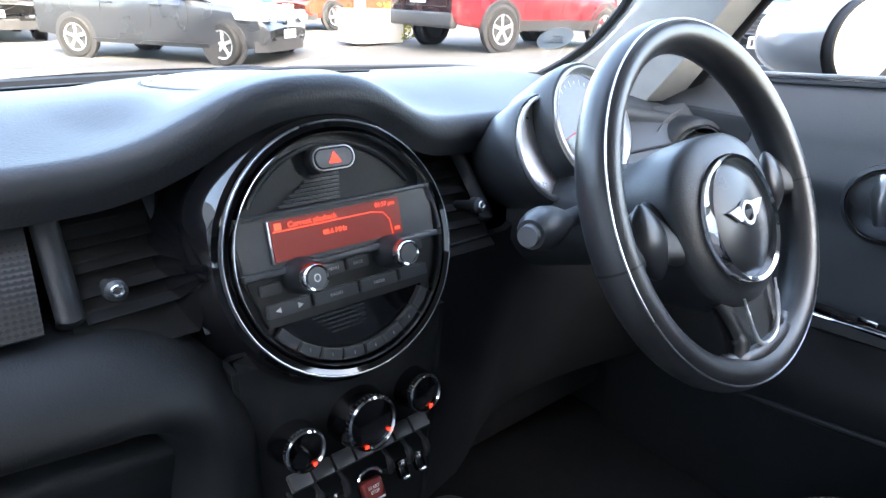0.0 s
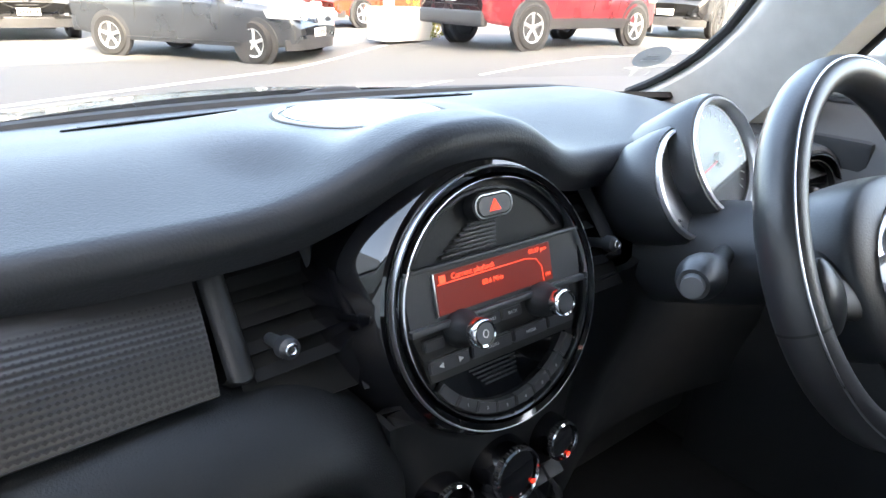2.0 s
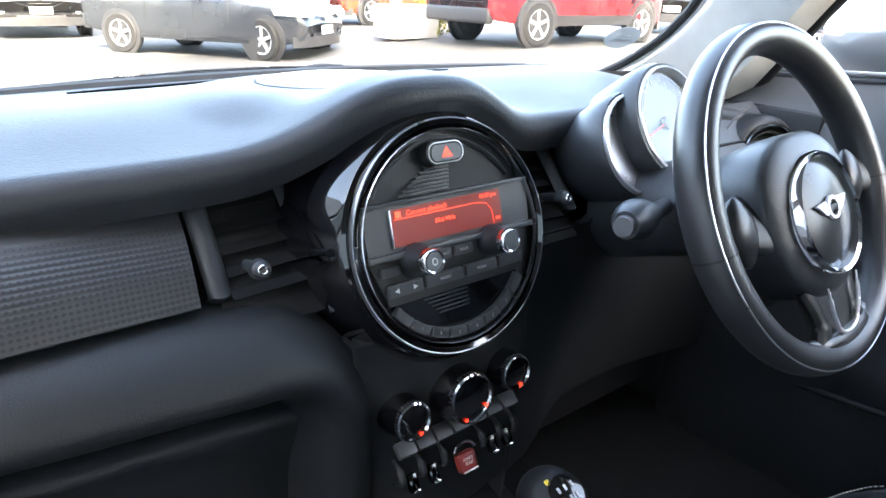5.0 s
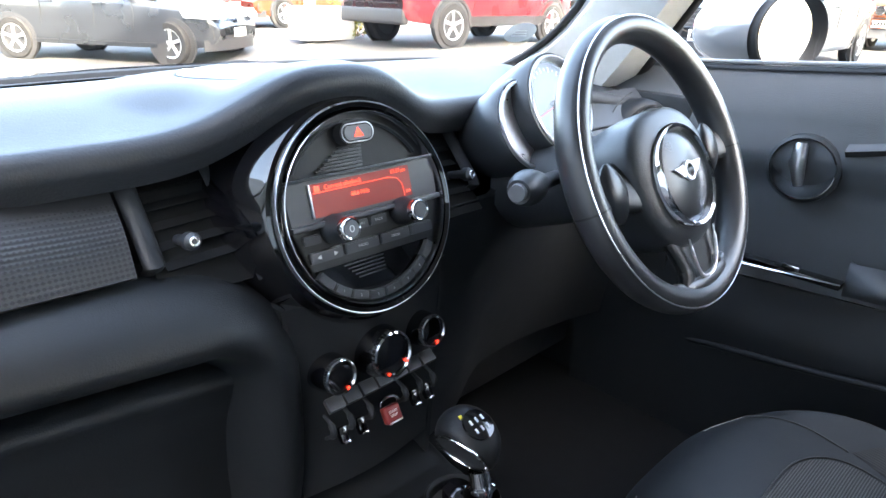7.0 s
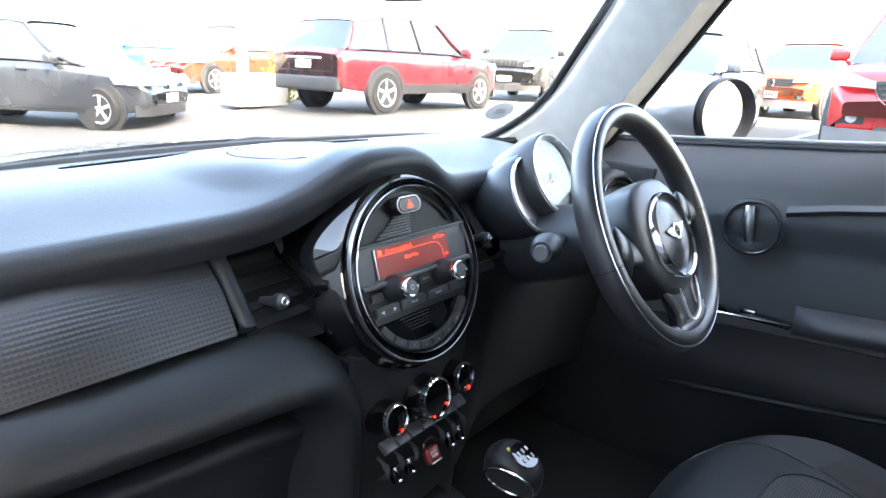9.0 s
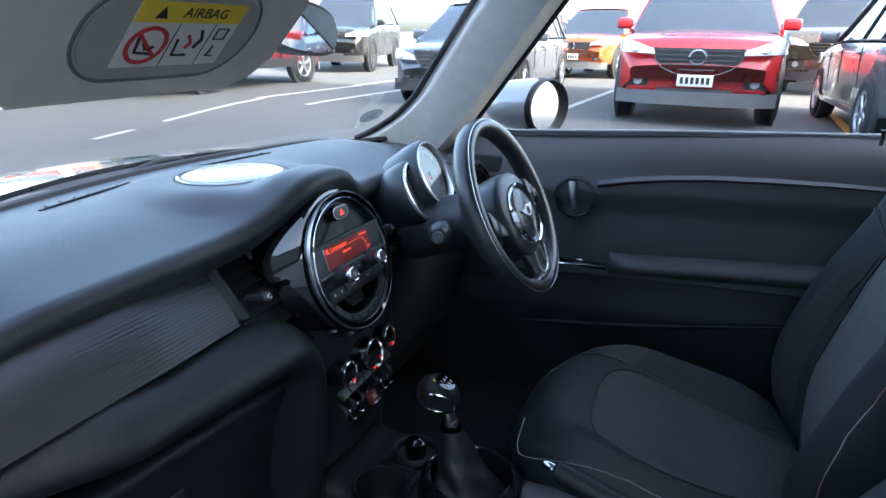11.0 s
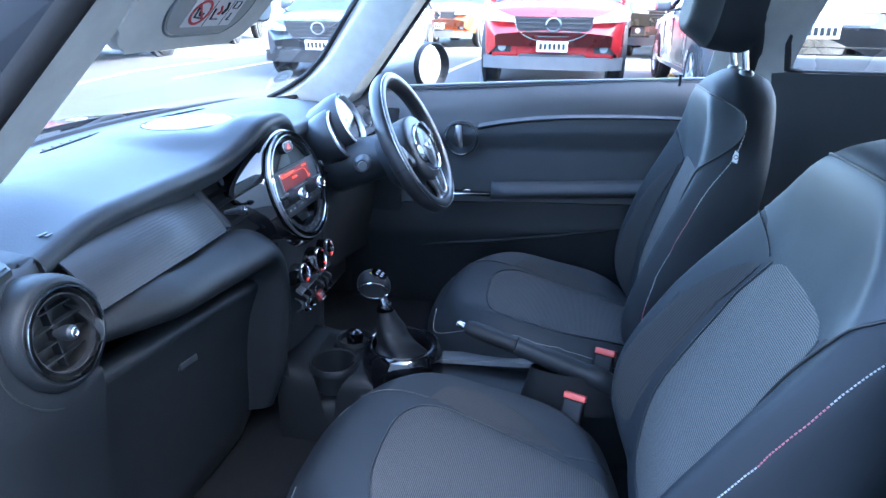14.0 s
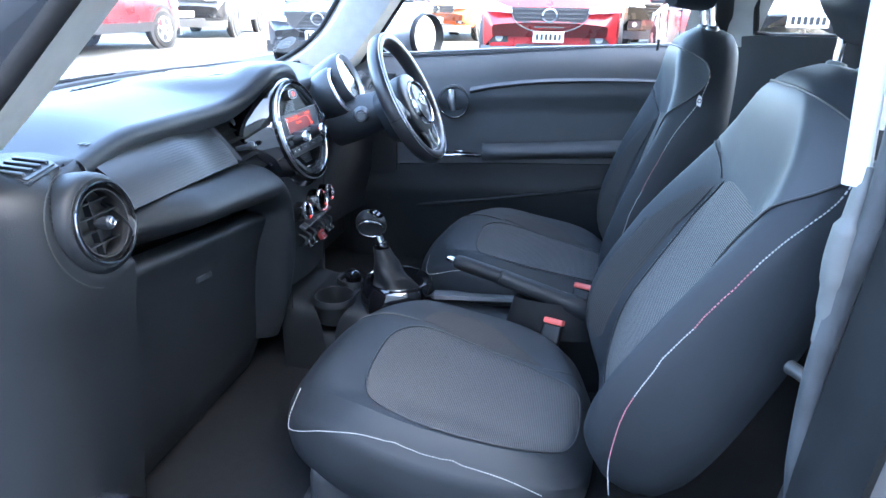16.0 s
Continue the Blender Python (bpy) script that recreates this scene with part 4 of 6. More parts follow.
# ---- floor and console ----
tagged(part("floor", box(1.54, 2.6, 0.04, (0, -0.28, 0.17), 0.01), CARPET), "black carpeted car floor", "floor", kind="structure")
console = thing("centre_console", pose(0, 0, 0), "black centre console with cup holders between the front seats", "console")


def tunnel(u, v):
    y = 0.52 - 0.95 * u
    z0 = lerp_pts([(-0.5, 0.36), (0.0, 0.345), (0.20, 0.345), (0.32, 0.372), (0.46, 0.374), (0.52, 0.39)], y)[0]
    w = lerp_pts([(-0.5, 0.055), (0.05, 0.065), (0.16, 0.10), (0.34, 0.118), (0.52, 0.12)], y)[0]
    a = math.pi * v
    c = math.cos(a)
    k = abs(c) ** 0.35
    x, z = 0.02 + w * math.copysign(k, c), 0.19 + (z0 - 0.19) * min(1.0, math.sin(a) ** 0.22 if 0 < v < 1 else 0)
    sink = 0.075 * smooth(0.052, 0.0475, math.hypot(x + 0.050, y - 0.398)) + 0.022 * smooth(0.042, 0.038, math.hypot(x - 0.073, y - 0.392))
    return Vector((x, y, z - sink))


CONSOLE = mat("console_black_plastic", (0.0085, 0.0098, 0.0112), 0.55, vary=0.2, scale=9, bump=0.4, bscale=600, spec=0.25)
part("tunnel", sheet(tunnel, 240, 120), CONSOLE, console)
part("cup_holder", lathe([(0.056, 0.368), (0.055, 0.379), (0.051, 0.384), (0.0475, 0.383), (0.046, 0.3755), (0.0445, 0.318)], 44, m=pose(-0.050, 0.398, 0)), CONSOLE, console, "black round cup holder")
part("cup_floor", lathe([(0.0450, 0.3195), (0.0, 0.3190)], 30, m=pose(-0.050, 0.398, 0)), BLACK_PRINT, console)
part("cup_notch", box(0.034, 0.012, 0.008, (-0.026, 0.352, 0.379), 0.003, 2), CONSOLE, console)
part("socket_ring", lathe([(0.046, 0.368), (0.045, 0.376), (0.042, 0.380), (0.038, 0.378), (0.036, 0.3755), (0.0355, 0.362)], 40, m=pose(0.073, 0.392, 0)), CONSOLE, console, "black round socket rim")
part("socket_floor", lathe([(0.0358, 0.3635), (0.0, 0.3630)], 30, m=pose(0.073, 0.392, 0)), BLACK_PRINT, console)
part("socket_cap", lathe([(0.020, 0.362), (0.021, 0.384), (0.019, 0.394), (0.012, 0.399), (0.0, 0.400)], 32, m=pose(0.073, 0.392, 0)), PIANO, console, "glossy black socket cap")
part("side_tray", sheet(lambda u, v: Vector((0.045 + 0.06 * v, 0.175 - 0.27 * u, 0.362 + 0.02 * u - 0.012 * v)), 12, 4, thick=0.01), GREY_PLASTIC, console, "grey console tray")
SB = pose(-0.005, 0.248, 0)
part("shift_ring", lathe([(0.094, 0.335), (0.092, 0.395), (0.086, 0.418), (0.078, 0.425), (0.071, 0.419), (0.066, 0.405), (0.064, 0.370)], 48, m=SB), PIANO, console, "glossy black ring round the shifter boot")
part("shift_ring_lip", lathe([(0.0725, 0.421), (0.0705, 0.4245), (0.0685, 0.420)], 48, m=SB), PIANO, console)

BOOT = mat("boot_leather", (0.009, 0.0095, 0.0105), 0.5, vary=0.25, scale=40, bump=0.3, bscale=500, spec=0.3)
lever = thing("gear_lever", pose(0, 0, 0), "black gear lever with a chrome-ringed knob and leather boot", "gear lever")


def boot(u, v):
    a = 2 * math.pi * u
    c = Vector((-0.005, 0.248, 0.375)).lerp(Vector((0.002, 0.290, 0.500)), v)
    r = 0.020 + 0.034 * (1 - v) + 0.018 * (1 - v) ** 4 + (0.005 * math.sin(5 * a + 9 * v) + 0.003 * math.sin(22 * v + a)) * (1 - v) ** 1.5
    return c + Vector((r * math.cos(a), r * math.sin(a), 0.006 * math.sin(14 * v + 2 * a) * (1 - v)))


part("boot", sheet(boot, 40, 24, wrap=True), BOOT, lever, "creased black leather boot")
part("collar", lathe([(0.011, -0.014), (0.0125, -0.004), (0.0155, -0.003), (0.0155, 0.001), (0.012, 0.003), (0.011, 0.02)], 28, m=Matrix.Translation((0.002, 0.291, 0.512)) @ pose(0, 0, 0, -16)), CHROME, lever)
KN = Matrix.Translation((0.003, 0.314, 0.560)) @ pose(0, 0, 0, 28, 0, 0) @ Matrix.Scale(1.16, 4)
kz = Vector((-0.86, -0.16, -0.44)).normalized()
ky = (Vector((0.0, -1.0, -0.10)) - kz * kz.dot(Vector((0.0, -1.0, -0.10)))).normalized()
KR = Matrix.Translation(Vector((0.003, 0.314, 0.558)) + kz * 0.0155) @ Matrix((ky.cross(kz), ky, kz)).transposed().to_4x4() @ Matrix.Scale(1.16, 4)
bm = lathe([(0.0305 * math.sin(radians(a)) ** 0.8 * (1 - 0.12 * (a > 90) * (a - 90) / 90), 0.029 * math.cos(radians(a)) - 0.003) for a in range(0, 181, 6)], 60, m=KN, sx=0.96, sy=1.10)
for vert in bm.verts:
    out = (vert.co - Vector((0.003, 0.314, 0.558))).dot(kz) - 0.0150
    if out > 0:
        vert.co -= kz * out
part("knob", bm, BOOT, lever, "black leather knob with a flat side")
part("knob_ring", tube([KR @ Vector((0.0232 * math.cos(radians(a)), 0.0272 * math.sin(radians(a)), 0.0012)) for a in range(0, 360, 10)], 0.0018, 8, closed=True), CHROME, lever, "oval chrome ring")
part("knob_inset", lathe([(0.0262, 0.0), (0.022, -0.0005), (0.0, 0.0015)], 36, m=KR, sx=0.88), MATTE, lever, "black inset")
part("knob_disc", lathe([(0.0155, 0.0), (0.0150, 0.0016), (0.0, 0.0024)], 32, m=KN @ pose(0, 0.001, 0.0242)), PIANO, lever, "glossy shift diagram disc")
for s in (-1, 1):
    part("knob_seam", tube([KN @ Vector((0.020 * s * 0.25, 0.0318 * math.sin(radians(a)), 0.0287 * math.cos(radians(a)) - 0.003)) for a in range(30, 120, 8)], 0.0007, 5), BLACK_PRINT, lever)
for i, (a, b) in enumerate(((-0.007, 0.005), (0.0, 0.005), (0.007, 0.005), (-0.007, -0.004), (0.0, -0.004), (0.007, -0.004))):
    part("shift_mark", box(0.0022, 0.0048, 0.0008, (a, b, 0.0270 - 1.0 * (a * a + b * b)), m=KN), GREY_PRINT, lever)
part("yellow_mark", box(0.004, 0.004, 0.0010, (-0.009, 0.015, 0.0225), m=KN), YELLOW_PRINT, lever)

hb = thing("handbrake", pose(0, 0, 0), "black handbrake lever with a silver push button", "handbrake")
HBP = [(-0.022, 0.098, 0.492), (-0.030, 0.05, 0.483), (-0.040, -0.012, 0.471), (-0.046, -0.08, 0.452), (-0.05, -0.17, 0.425), (-0.05, -0.24, 0.395)]
part("grip", tube(curve_pts(HBP[:3], 6), [0.015, 0.017] + [0.018] * 11, 18), BOOT, hb)
part("grip_rear", tube(curve_pts(HBP[2:], 6), [0.0195] * 6 + [0.021] * 6 + [0.025] * 7, 18), LOWER_SHADED, hb)
part("button", tube([(-0.021, 0.103, 0.493), (-0.018, 0.118, 0.496), (-0.0175, 0.121, 0.4965)], [0.008, 0.0075, 0.005], 14), CHROME, hb, "silver push button")
part("boot", sheet(lambda u, v: Vector((-0.045 + (0.040 - 0.014 * v) * math.cos(2 * math.pi * u), -0.14 + (0.115 - 0.02 * v) * math.sin(2 * math.pi * u), 0.345 + 0.085 * v)), 30, 8, wrap=True), BOOT, hb, "black handbrake gaiter")


def buckle(x, y, z, rz, label):
    b = thing("seat_belt_buckle", pose(x, y, z, 28, 0, rz), label, "seat belt buckle", "seat belt buckles")
    part("body", box(0.043, 0.021, 0.055, (0, 0.001, -0.034), 0.006, 3), BOOT, b)
    part("release_button", box(0.046, 0.020, 0.014, (0, 0, 0.0), 0.004, 3), mat("red_release", (0.62, 0.10, 0.08), 0.35, vary=0.06), b, "red release button")
    part("strap", box(0.028, 0.006, 0.10, (0, 0.0, -0.13), 0.002), RUBBER, b)
    return b


buckle(-0.088, -0.142, 0.395, 72, "black seat belt buckle with a red button beside the handbrake")
buckle(0.068, -0.205, 0.418, 72, "black seat belt buckle with a red button beside the driver's seat")


# ---- seats ----
def reach(outline, x, y):
    """How far out a point lies between the middle (0) and the outline (1)."""
    n = len(outline)
    cx, cy = sum(p[0] for p in outline) / n, sum(p[1] for p in outline) / n
    a = math.atan2(y - cy, x - cx)
    near = sorted((abs(math.remainder(math.atan2(p[1] - cy, p[0] - cx) - a, 2 * math.pi)), math.hypot(p[0] - cx, p[1] - cy)) for p in outline)[:2]
    (d0, r0), (d1, r1) = near
    return math.hypot(x - cx, y - cy) / (r0 + (r1 - r0) * d0 / (d0 + d1 + 1e-9))


def pad(name, outline, zfn, depth, material, parent, m, nr=14, label=""):
    """A cushion over an outline: a domed top by zfn(x, y, s), rolled sides and a flat back."""
    bm = bmesh.new()
    n = len(outline)
    cx, cy = sum(p[0] for p in outline) / n, sum(p[1] for p in outline) / n
    rows = [[bm.verts.new((cx, cy, zfn(cx, cy, 0)))]]
    for i in range(1, nr + 1):
        s = 1 - (1 - i / nr) ** 1.5
        rows.append([bm.verts.new((cx + (x - cx) * s, cy + (y - cy) * s, zfn(cx + (x - cx) * s, cy + (y - cy) * s, s))) for x, y in outline])
    if depth:
        for f, o in ((0.12, 1.010), (0.35, 1.018), (0.6, 1.014), (0.85, 0.995), (1.0, 0.95)):
            rows.append([bm.verts.new((cx + (x - cx) * o, cy + (y - cy) * o, zfn(x, y, 1) * (1 - f) - depth * f)) for x, y in outline])
    for i in range(n):
        j = (i + 1) % n
        bm.faces.new((rows[0][0], rows[1][i], rows[1][j]))
        for a, b in zip(rows[1:], rows[2:]):
            bm.faces.new((a[i], b[i], b[j], a[j]))
    if depth:
        bm.faces.new(list(reversed(rows[-1])))
    return part(name, bm, material, parent, label, m=m)


def patch(name, outline, base, zfn, lift, material, parent, m, label="", nr=12, sink=0.002):
    """A cloth field sewn on a cushion; it follows the cushion and sinks at its seam."""
    bm = bmesh.new()
    n = len(outline)
    cx, cy = sum(p[0] for p in outline) / n, sum(p[1] for p in outline) / n

    def at(x, y, s):
        return bm.verts.new((x, y, zfn(x, y, reach(base, x, y)) + lift * (1 - s ** 6) + 0.0012 - sink * s ** 8))
    rows = [[at(cx, cy, 0)]] + [[at(cx + (x - cx) * i / nr, cy + (y - cy) * i / nr, i / nr) for x, y in outline] for i in range(1, nr + 1)]
    for i in range(n):
        j = (i + 1) % n
        bm.faces.new((rows[0][0], rows[1][i], rows[1][j]))
        for a, b in zip(rows[1:], rows[2:]):
            bm.faces.new((a[i], b[i], b[j], a[j]))
    return part(name, bm, material, parent, label, m=m)


def seam(name, pts, base, zfn, r, material, parent, m, label="", dash=0, lift=0.0012):
    """A sewn line on a cushion, or a row of stitches."""
    P = [Vector((p.x, p.y, zfn(p.x, p.y, reach(base, p.x, p.y)) + lift)) for p in pts]
    if not dash:
        return part(name, tube(P, r, 6), material, parent, label, m=m)
    bm = bmesh.new()
    step = dash
    for a, b in zip(P, P[1:]):
        d = (b - a).length
        k = int(d / step)
        for i in range(max(1, k)):
            p, q = a.lerp(b, i / max(1, k)), a.lerp(b, (i + 0.62) / max(1, k))
            tube([p, q], r, 5, bm=bm)
    ob = part(name, bm, material, parent, label, m=m)
    ob["kind"] = "stuff"
    return ob


CUSH = [(x * (1.0 - 0.10 * smooth(0.05, 0.30, y)), y) for x, y in ell(0.258, 0.290, 72, 3.2)]


def cush_z(x, y, s):
    return 0.004 + 0.034 * smooth(0.13, 0.235, abs(x)) * smooth(0.30, 0.10, y) - 0.060 * smooth(0.82, 1.06, s) + 0.014 * smooth(-0.05, 0.20, y) - 0.035 * smooth(0.18, 0.32, y)


def back_outline(n=80):
    out = []
    for i in range(n):
        t = 2 * math.pi * i / n
        c, s = math.cos(t), math.sin(t)
        y = 0.335 + 0.365 * math.copysign(abs(s) ** 0.70, s)
        w = 0.262 - 0.020 * smooth(0.30, 0.55, y) - 0.070 * smooth(0.50, 0.72, y) + (0.012 * smooth(0.35, 0.50, y) if c < 0 else -0.009)
        out.append((w * math.copysign(abs(c) ** 0.55, c), y))
    return out


BACK = back_outline()


def back_z(x, y, s):
    return 0.058 * smooth(0.115, 0.255, abs(x)) * smooth(0.64, 0.30, y) * smooth(-0.1, 0.10, y) - 0.022 * smooth(0.20, 0.10, abs(x)) * smooth(0.66, 0.38, y) - 0.065 * smooth(0.89, 1.08, s) + 0.026 * math.exp(-((y - 0.16) / 0.14) ** 2) + 0.012 * smooth(0.50, 0.64, y)


# seat leatherette made lighter, to paint in the sheen on the shoulders
SHOULDER_SHEEN = mat("sheen_grey_leatherette", (0.040, 0.045, 0.049), 0.50, vary=0.14, scale=5, bump=0.25, bscale=900, spec=0.4)


def seat(name, x, y0, z0, label, lean=21.5, cy=0.045, drop=0.0, head=-0.018):
    st = thing(name, pose(x, y0, z0), label, "car seat", "front seats")
    mc = pose(0, cy, 0.377, 8)
    t = radians(lean)
    mb = Matrix.Translation((0, -0.225, 0.345 - drop)) @ Matrix(((1, 0, 0), (0, -math.sin(t), math.cos(t)), (0, math.cos(t), math.sin(t)))).to_4x4()
    pad("cushion", CUSH, cush_z, 0.13, SEAT_EDGE, st, mc)
    ins = [(a * (1.07 - 0.06 * smooth(-0.05, -0.22, b)) if a < 0 else a * (0.82 - 0.36 * min(1.0, max(0.0, (0.105 - b) / 0.28))), b) for a, b in ell(0.196, 0.204, 56, 3.0, 0.0, -0.051)]
    lens = [(p.x, p.y) for p in curve_pts([(0.155, 0.108, 0), (0.190, 0.075, 0), (0.198, 0.0, 0), (0.172, -0.095, 0), (0.108, -0.178, 0), (0.112, -0.12, 0), (0.127, -0.03, 0), (0.147, 0.05, 0), (0.155, 0.108, 0)], 4)[:-1]]
    patch("cushion_mesh", lens, CUSH, cush_z, 0.002, MESH_CLOTH_SHADED, st, mc, "brown-grey mesh cloth, darkened as the side away from the light")
    seam("bolster_seam", curve_pts([(0.152, 0.106, 0), (0.148, 0.17, 0), (0.120, 0.235, 0)], 6), CUSH, cush_z, 0.0014, BLACK_PRINT, st, mc)
    seam("bolster_seam", curve_pts([(0.100, -0.175, 0), (0.105, -0.22, 0), (0.108, -0.26, 0)], 6), CUSH, cush_z, 0.0014, BLACK_PRINT, st, mc)
    patch("cushion_insert", ins, CUSH, cush_z, 0.010, CLOTH_SEAT_SHADED, st, mc, "ribbed grey cloth seat field with shade in its colour")
    seam("cushion_seam", [Vector((a, b, 0)) for a, b in ins + ins[:1]], CUSH, cush_z, 0.0016, BLACK_PRINT, st, mc)
    for s in (-1, 1):
        side = [Vector((s * a, b, 0)) for a, b in ((0.10, 0.272), (0.17, 0.262), (0.212, 0.235), (0.235, 0.16), (0.244, 0.05), (0.244, -0.08), (0.238, -0.20))]
        seam("cushion_piping", curve_pts(side, 8), CUSH, cush_z, 0.0009, STITCH, st, mc, "pale piped stitching", dash=0.0045)
    part("base_skirt", box(0.46, 0.46, 0.12, (0, 0.03, 0.245), 0.03, 3), DASH_HARD, st, "black plastic seat base")
    for s in (-1, 1):
        part("seat_rail", box(0.035, 0.52, 0.03, (s * 0.19, 0.02, 0.200 - z0), 0.006), MATTE, st, "black metal seat rail")
    pad("backrest", BACK, back_z, 0.115, SEAT_EDGE, st, mb, nr=30)
    bi = [(a * lerp_pts([(0.0, 0.92), (0.25, 0.97), (0.38, 1.08), (0.46, 1.26), (0.50, 1.30)] if a < 0 else [(0.0, 0.92), (0.25, 1.03), (0.40, 1.04), (0.50, 0.92)], b)[0], b) for a, b in ell(0.134, 0.231, 64, 3.9, 0, 0.273)]
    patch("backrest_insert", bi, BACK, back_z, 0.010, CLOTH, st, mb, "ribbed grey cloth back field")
    seam("back_seam", [Vector((a, b, 0)) for a, b in bi + bi[:1]], BACK, back_z, 0.0016, BLACK_PRINT, st, mb)
    up = [Vector(p) for p in ((-0.150, 0.31, 0), (-0.180, 0.40, 0), (-0.208, 0.487, 0), (-0.222, 0.55, 0), (-0.208, 0.612, 0), (-0.135, 0.648, 0), (0, 0.652, 0), (0.125, 0.643, 0), (0.190, 0.602, 0), (0.200, 0.525, 0))]
    top = [(p.x, p.y) for p in curve_pts(up[2:], 8)] + [(0.150, 0.498), (0.116, 0.472), (0.0, 0.462), (-0.120, 0.462), (-0.165, 0.470)]
    patch("shoulder_panel", top, BACK, back_z, 0.0042, SHOULDER_SHEEN, st, mb, "smooth shoulder panel with window sheen as a paler tone", nr=24, sink=0.0)
    seam("shoulder_seam", curve_pts(up, 8), BACK, back_z, 0.0020, BLACK_PRINT, st, mb, lift=0.0026)
    for s in (-1, 1):
        seam("bolster_seam", curve_pts([(0.205, 0.33, 0), (0.200, 0.20, 0), (0.19, 0.06, 0)] if s > 0 else [(-0.150, 0.31, 0), (-0.143, 0.20, 0), (-0.136, 0.07, 0)], 8), BACK, back_z, 0.0011, BLACK_PRINT, st, mb, dash=0.005)
        if s > 0:
            seam("cross_seam", curve_pts([(s * 0.118, 0.474, 0), (s * 0.150, 0.498, 0), (s * 0.200, 0.522, 0)], 6), BACK, back_z, 0.0014, BLACK_PRINT, st, mb, lift=0.003)
            ms = [(s * a, b) for a, b in ((0.128, 0.462), (0.160, 0.436), (0.196, 0.35), (0.212, 0.20), (0.198, 0.09), (0.148, 0.07), (0.150, 0.22), (0.149, 0.36))]
            patch("back_mesh", [(p.x, p.y) for p in curve_pts([(a, b, 0) for a, b in ms + ms[:1]], 4)[:-1]], BACK, back_z, 0.003, MESH_CLOTH_SHADED, st, mb, "brown-grey mesh cloth, darkened as the side away from the light", nr=14)
        edge = curve_pts([(s * 0.238, 0.02, 0), (s * 0.255, 0.12, 0), (s * 0.260, 0.30, 0), (s * 0.253, 0.44, 0), (s * 0.240, 0.54, 0), (s * 0.216, 0.60, 0)], 8)
        k = len(edge)
        for a0, a1, material, words_ in ((0, int(k * 0.16), STITCH, "pale stitching"), (int(k * 0.16), int(k * 0.30), PINK, "pink stitching"), (int(k * 0.30), int(k * 0.46), STITCH, "pale stitching"), (int(k * 0.46), int(k * 0.6), PINK, "pink stitching"), (int(k * 0.6), k - 1, STITCH, "pale stitching")):
            seam("back_piping", edge[a0:a1 + 1], BACK, back_z, 0.0010, material, st, mb, words_, dash=0.0045, lift=0.001)
    hr = [(a, b) for a, b in ell(0.125, 0.094, 56, 3.2, 0, 0.832)]
    pad("headrest", hr, lambda a, b, s: 0.042 + head - 0.055 * smooth(0.64, 1.06, s), 0.055 - 0.3 * head, SEAT_EDGE, st, mb)
    for sx in (-0.075, 0.075):
        part("headrest_seam", tube([mb @ Vector((sx, 0.765 + 0.14 * i / 6, 0.0415 + head - 0.034 * smooth(0.035, 0.08, abs(0.07 - 0.14 * i / 6)))) for i in range(7)], 0.0012, 6), BLACK_PRINT, st)
    for sx in (-0.060, 0.060):
        part("headrest_post", tube([mb @ Vector((sx, 0.64, -0.074)), mb @ Vector((sx, 0.80, -0.016))], 0.0068, 14), CHROME, st, "chrome headrest post")
        part("post_guide", lathe([(0.024, -0.010), (0.0235, 0.001), (0.019, 0.005), (0.008, 0.006)], 28, m=mb @ pose(sx, 0.7045, -0.052) @ pose(0, 0, 0, -84, 0, 0), sy=0.62), GREY_PLASTIC if sx > 0 else DASH_HARD, st, "oval post guide")
    return st, mb


pseat, pmb = seat("passenger_seat", -0.331, 0.0, 0.0, "charcoal front passenger seat with grey ribbed cloth and pale stitching")
dseat, dmb = seat("driver_seat", 0.340, -0.062, 0.02, "charcoal driver's seat with grey ribbed cloth and a white side tag", 8.5, 0.010, 0.040, 0.056)
tg = part("side_tag", prism([(-0.005, -0.012), (0.004, -0.009), (0.006, 0.0), (0.005, 0.012), (-0.002, 0.008), (-0.005, 0.0)], 0, 0.0015, m=dmb @ pose(-0.262, 0.56, -0.035, 0, -78, 0)), WHITE_PRINT, dseat, "small white fabric tag")
part("tag_mark", lathe([(0.0045, 0.0016), (0.0045, 0.0020), (0.003, 0.0020), (0.003, 0.0016)], 16, m=dmb @ pose(-0.262, 0.56, -0.035, 0, -78, 0)), BLACK_PRINT, tg)
part("recline_knob", lathe([(0.018, 0), (0.018, 0.012), (0.0, 0.014)], 24, m=pmb @ pose(-0.268, 0.60, -0.04, 0, -90, 0)), GREY_PLASTIC, pseat, "grey release knob")

# ---- body shell, pillars, glass ----
BODY = mat("dark_metallic_paint", (0.035, 0.038, 0.045), 0.25, metal=0.5, vary=0.06, scale=3, coat=1.0)
# rear lining colour raised to stand for light through the rear windows
REAR_TRIM_LIT = mat("lightened_rear_lining", (0.070, 0.074, 0.080), 0.6, vary=0.12, scale=6, bump=0.3, bscale=500)
shell = thing("car_shell", pose(0, 0, 0), "compact hatchback body with dark glossy paint and light grey pillar trim", "car body")


def px(z, s):
    return s * (0.65 - 0.35 * (z - 0.95))


def pil(z):
    """Rear and front edge of the windscreen pillar trim at a height."""
    return 0.469 - 0.83 * (z - 1.0), 0.66 - 0.83 * (z - 1.0) + 0.30 * max(0.0, 0.985 - z) ** 1.0 + 6 * max(0.0, 0.955 - z) ** 2


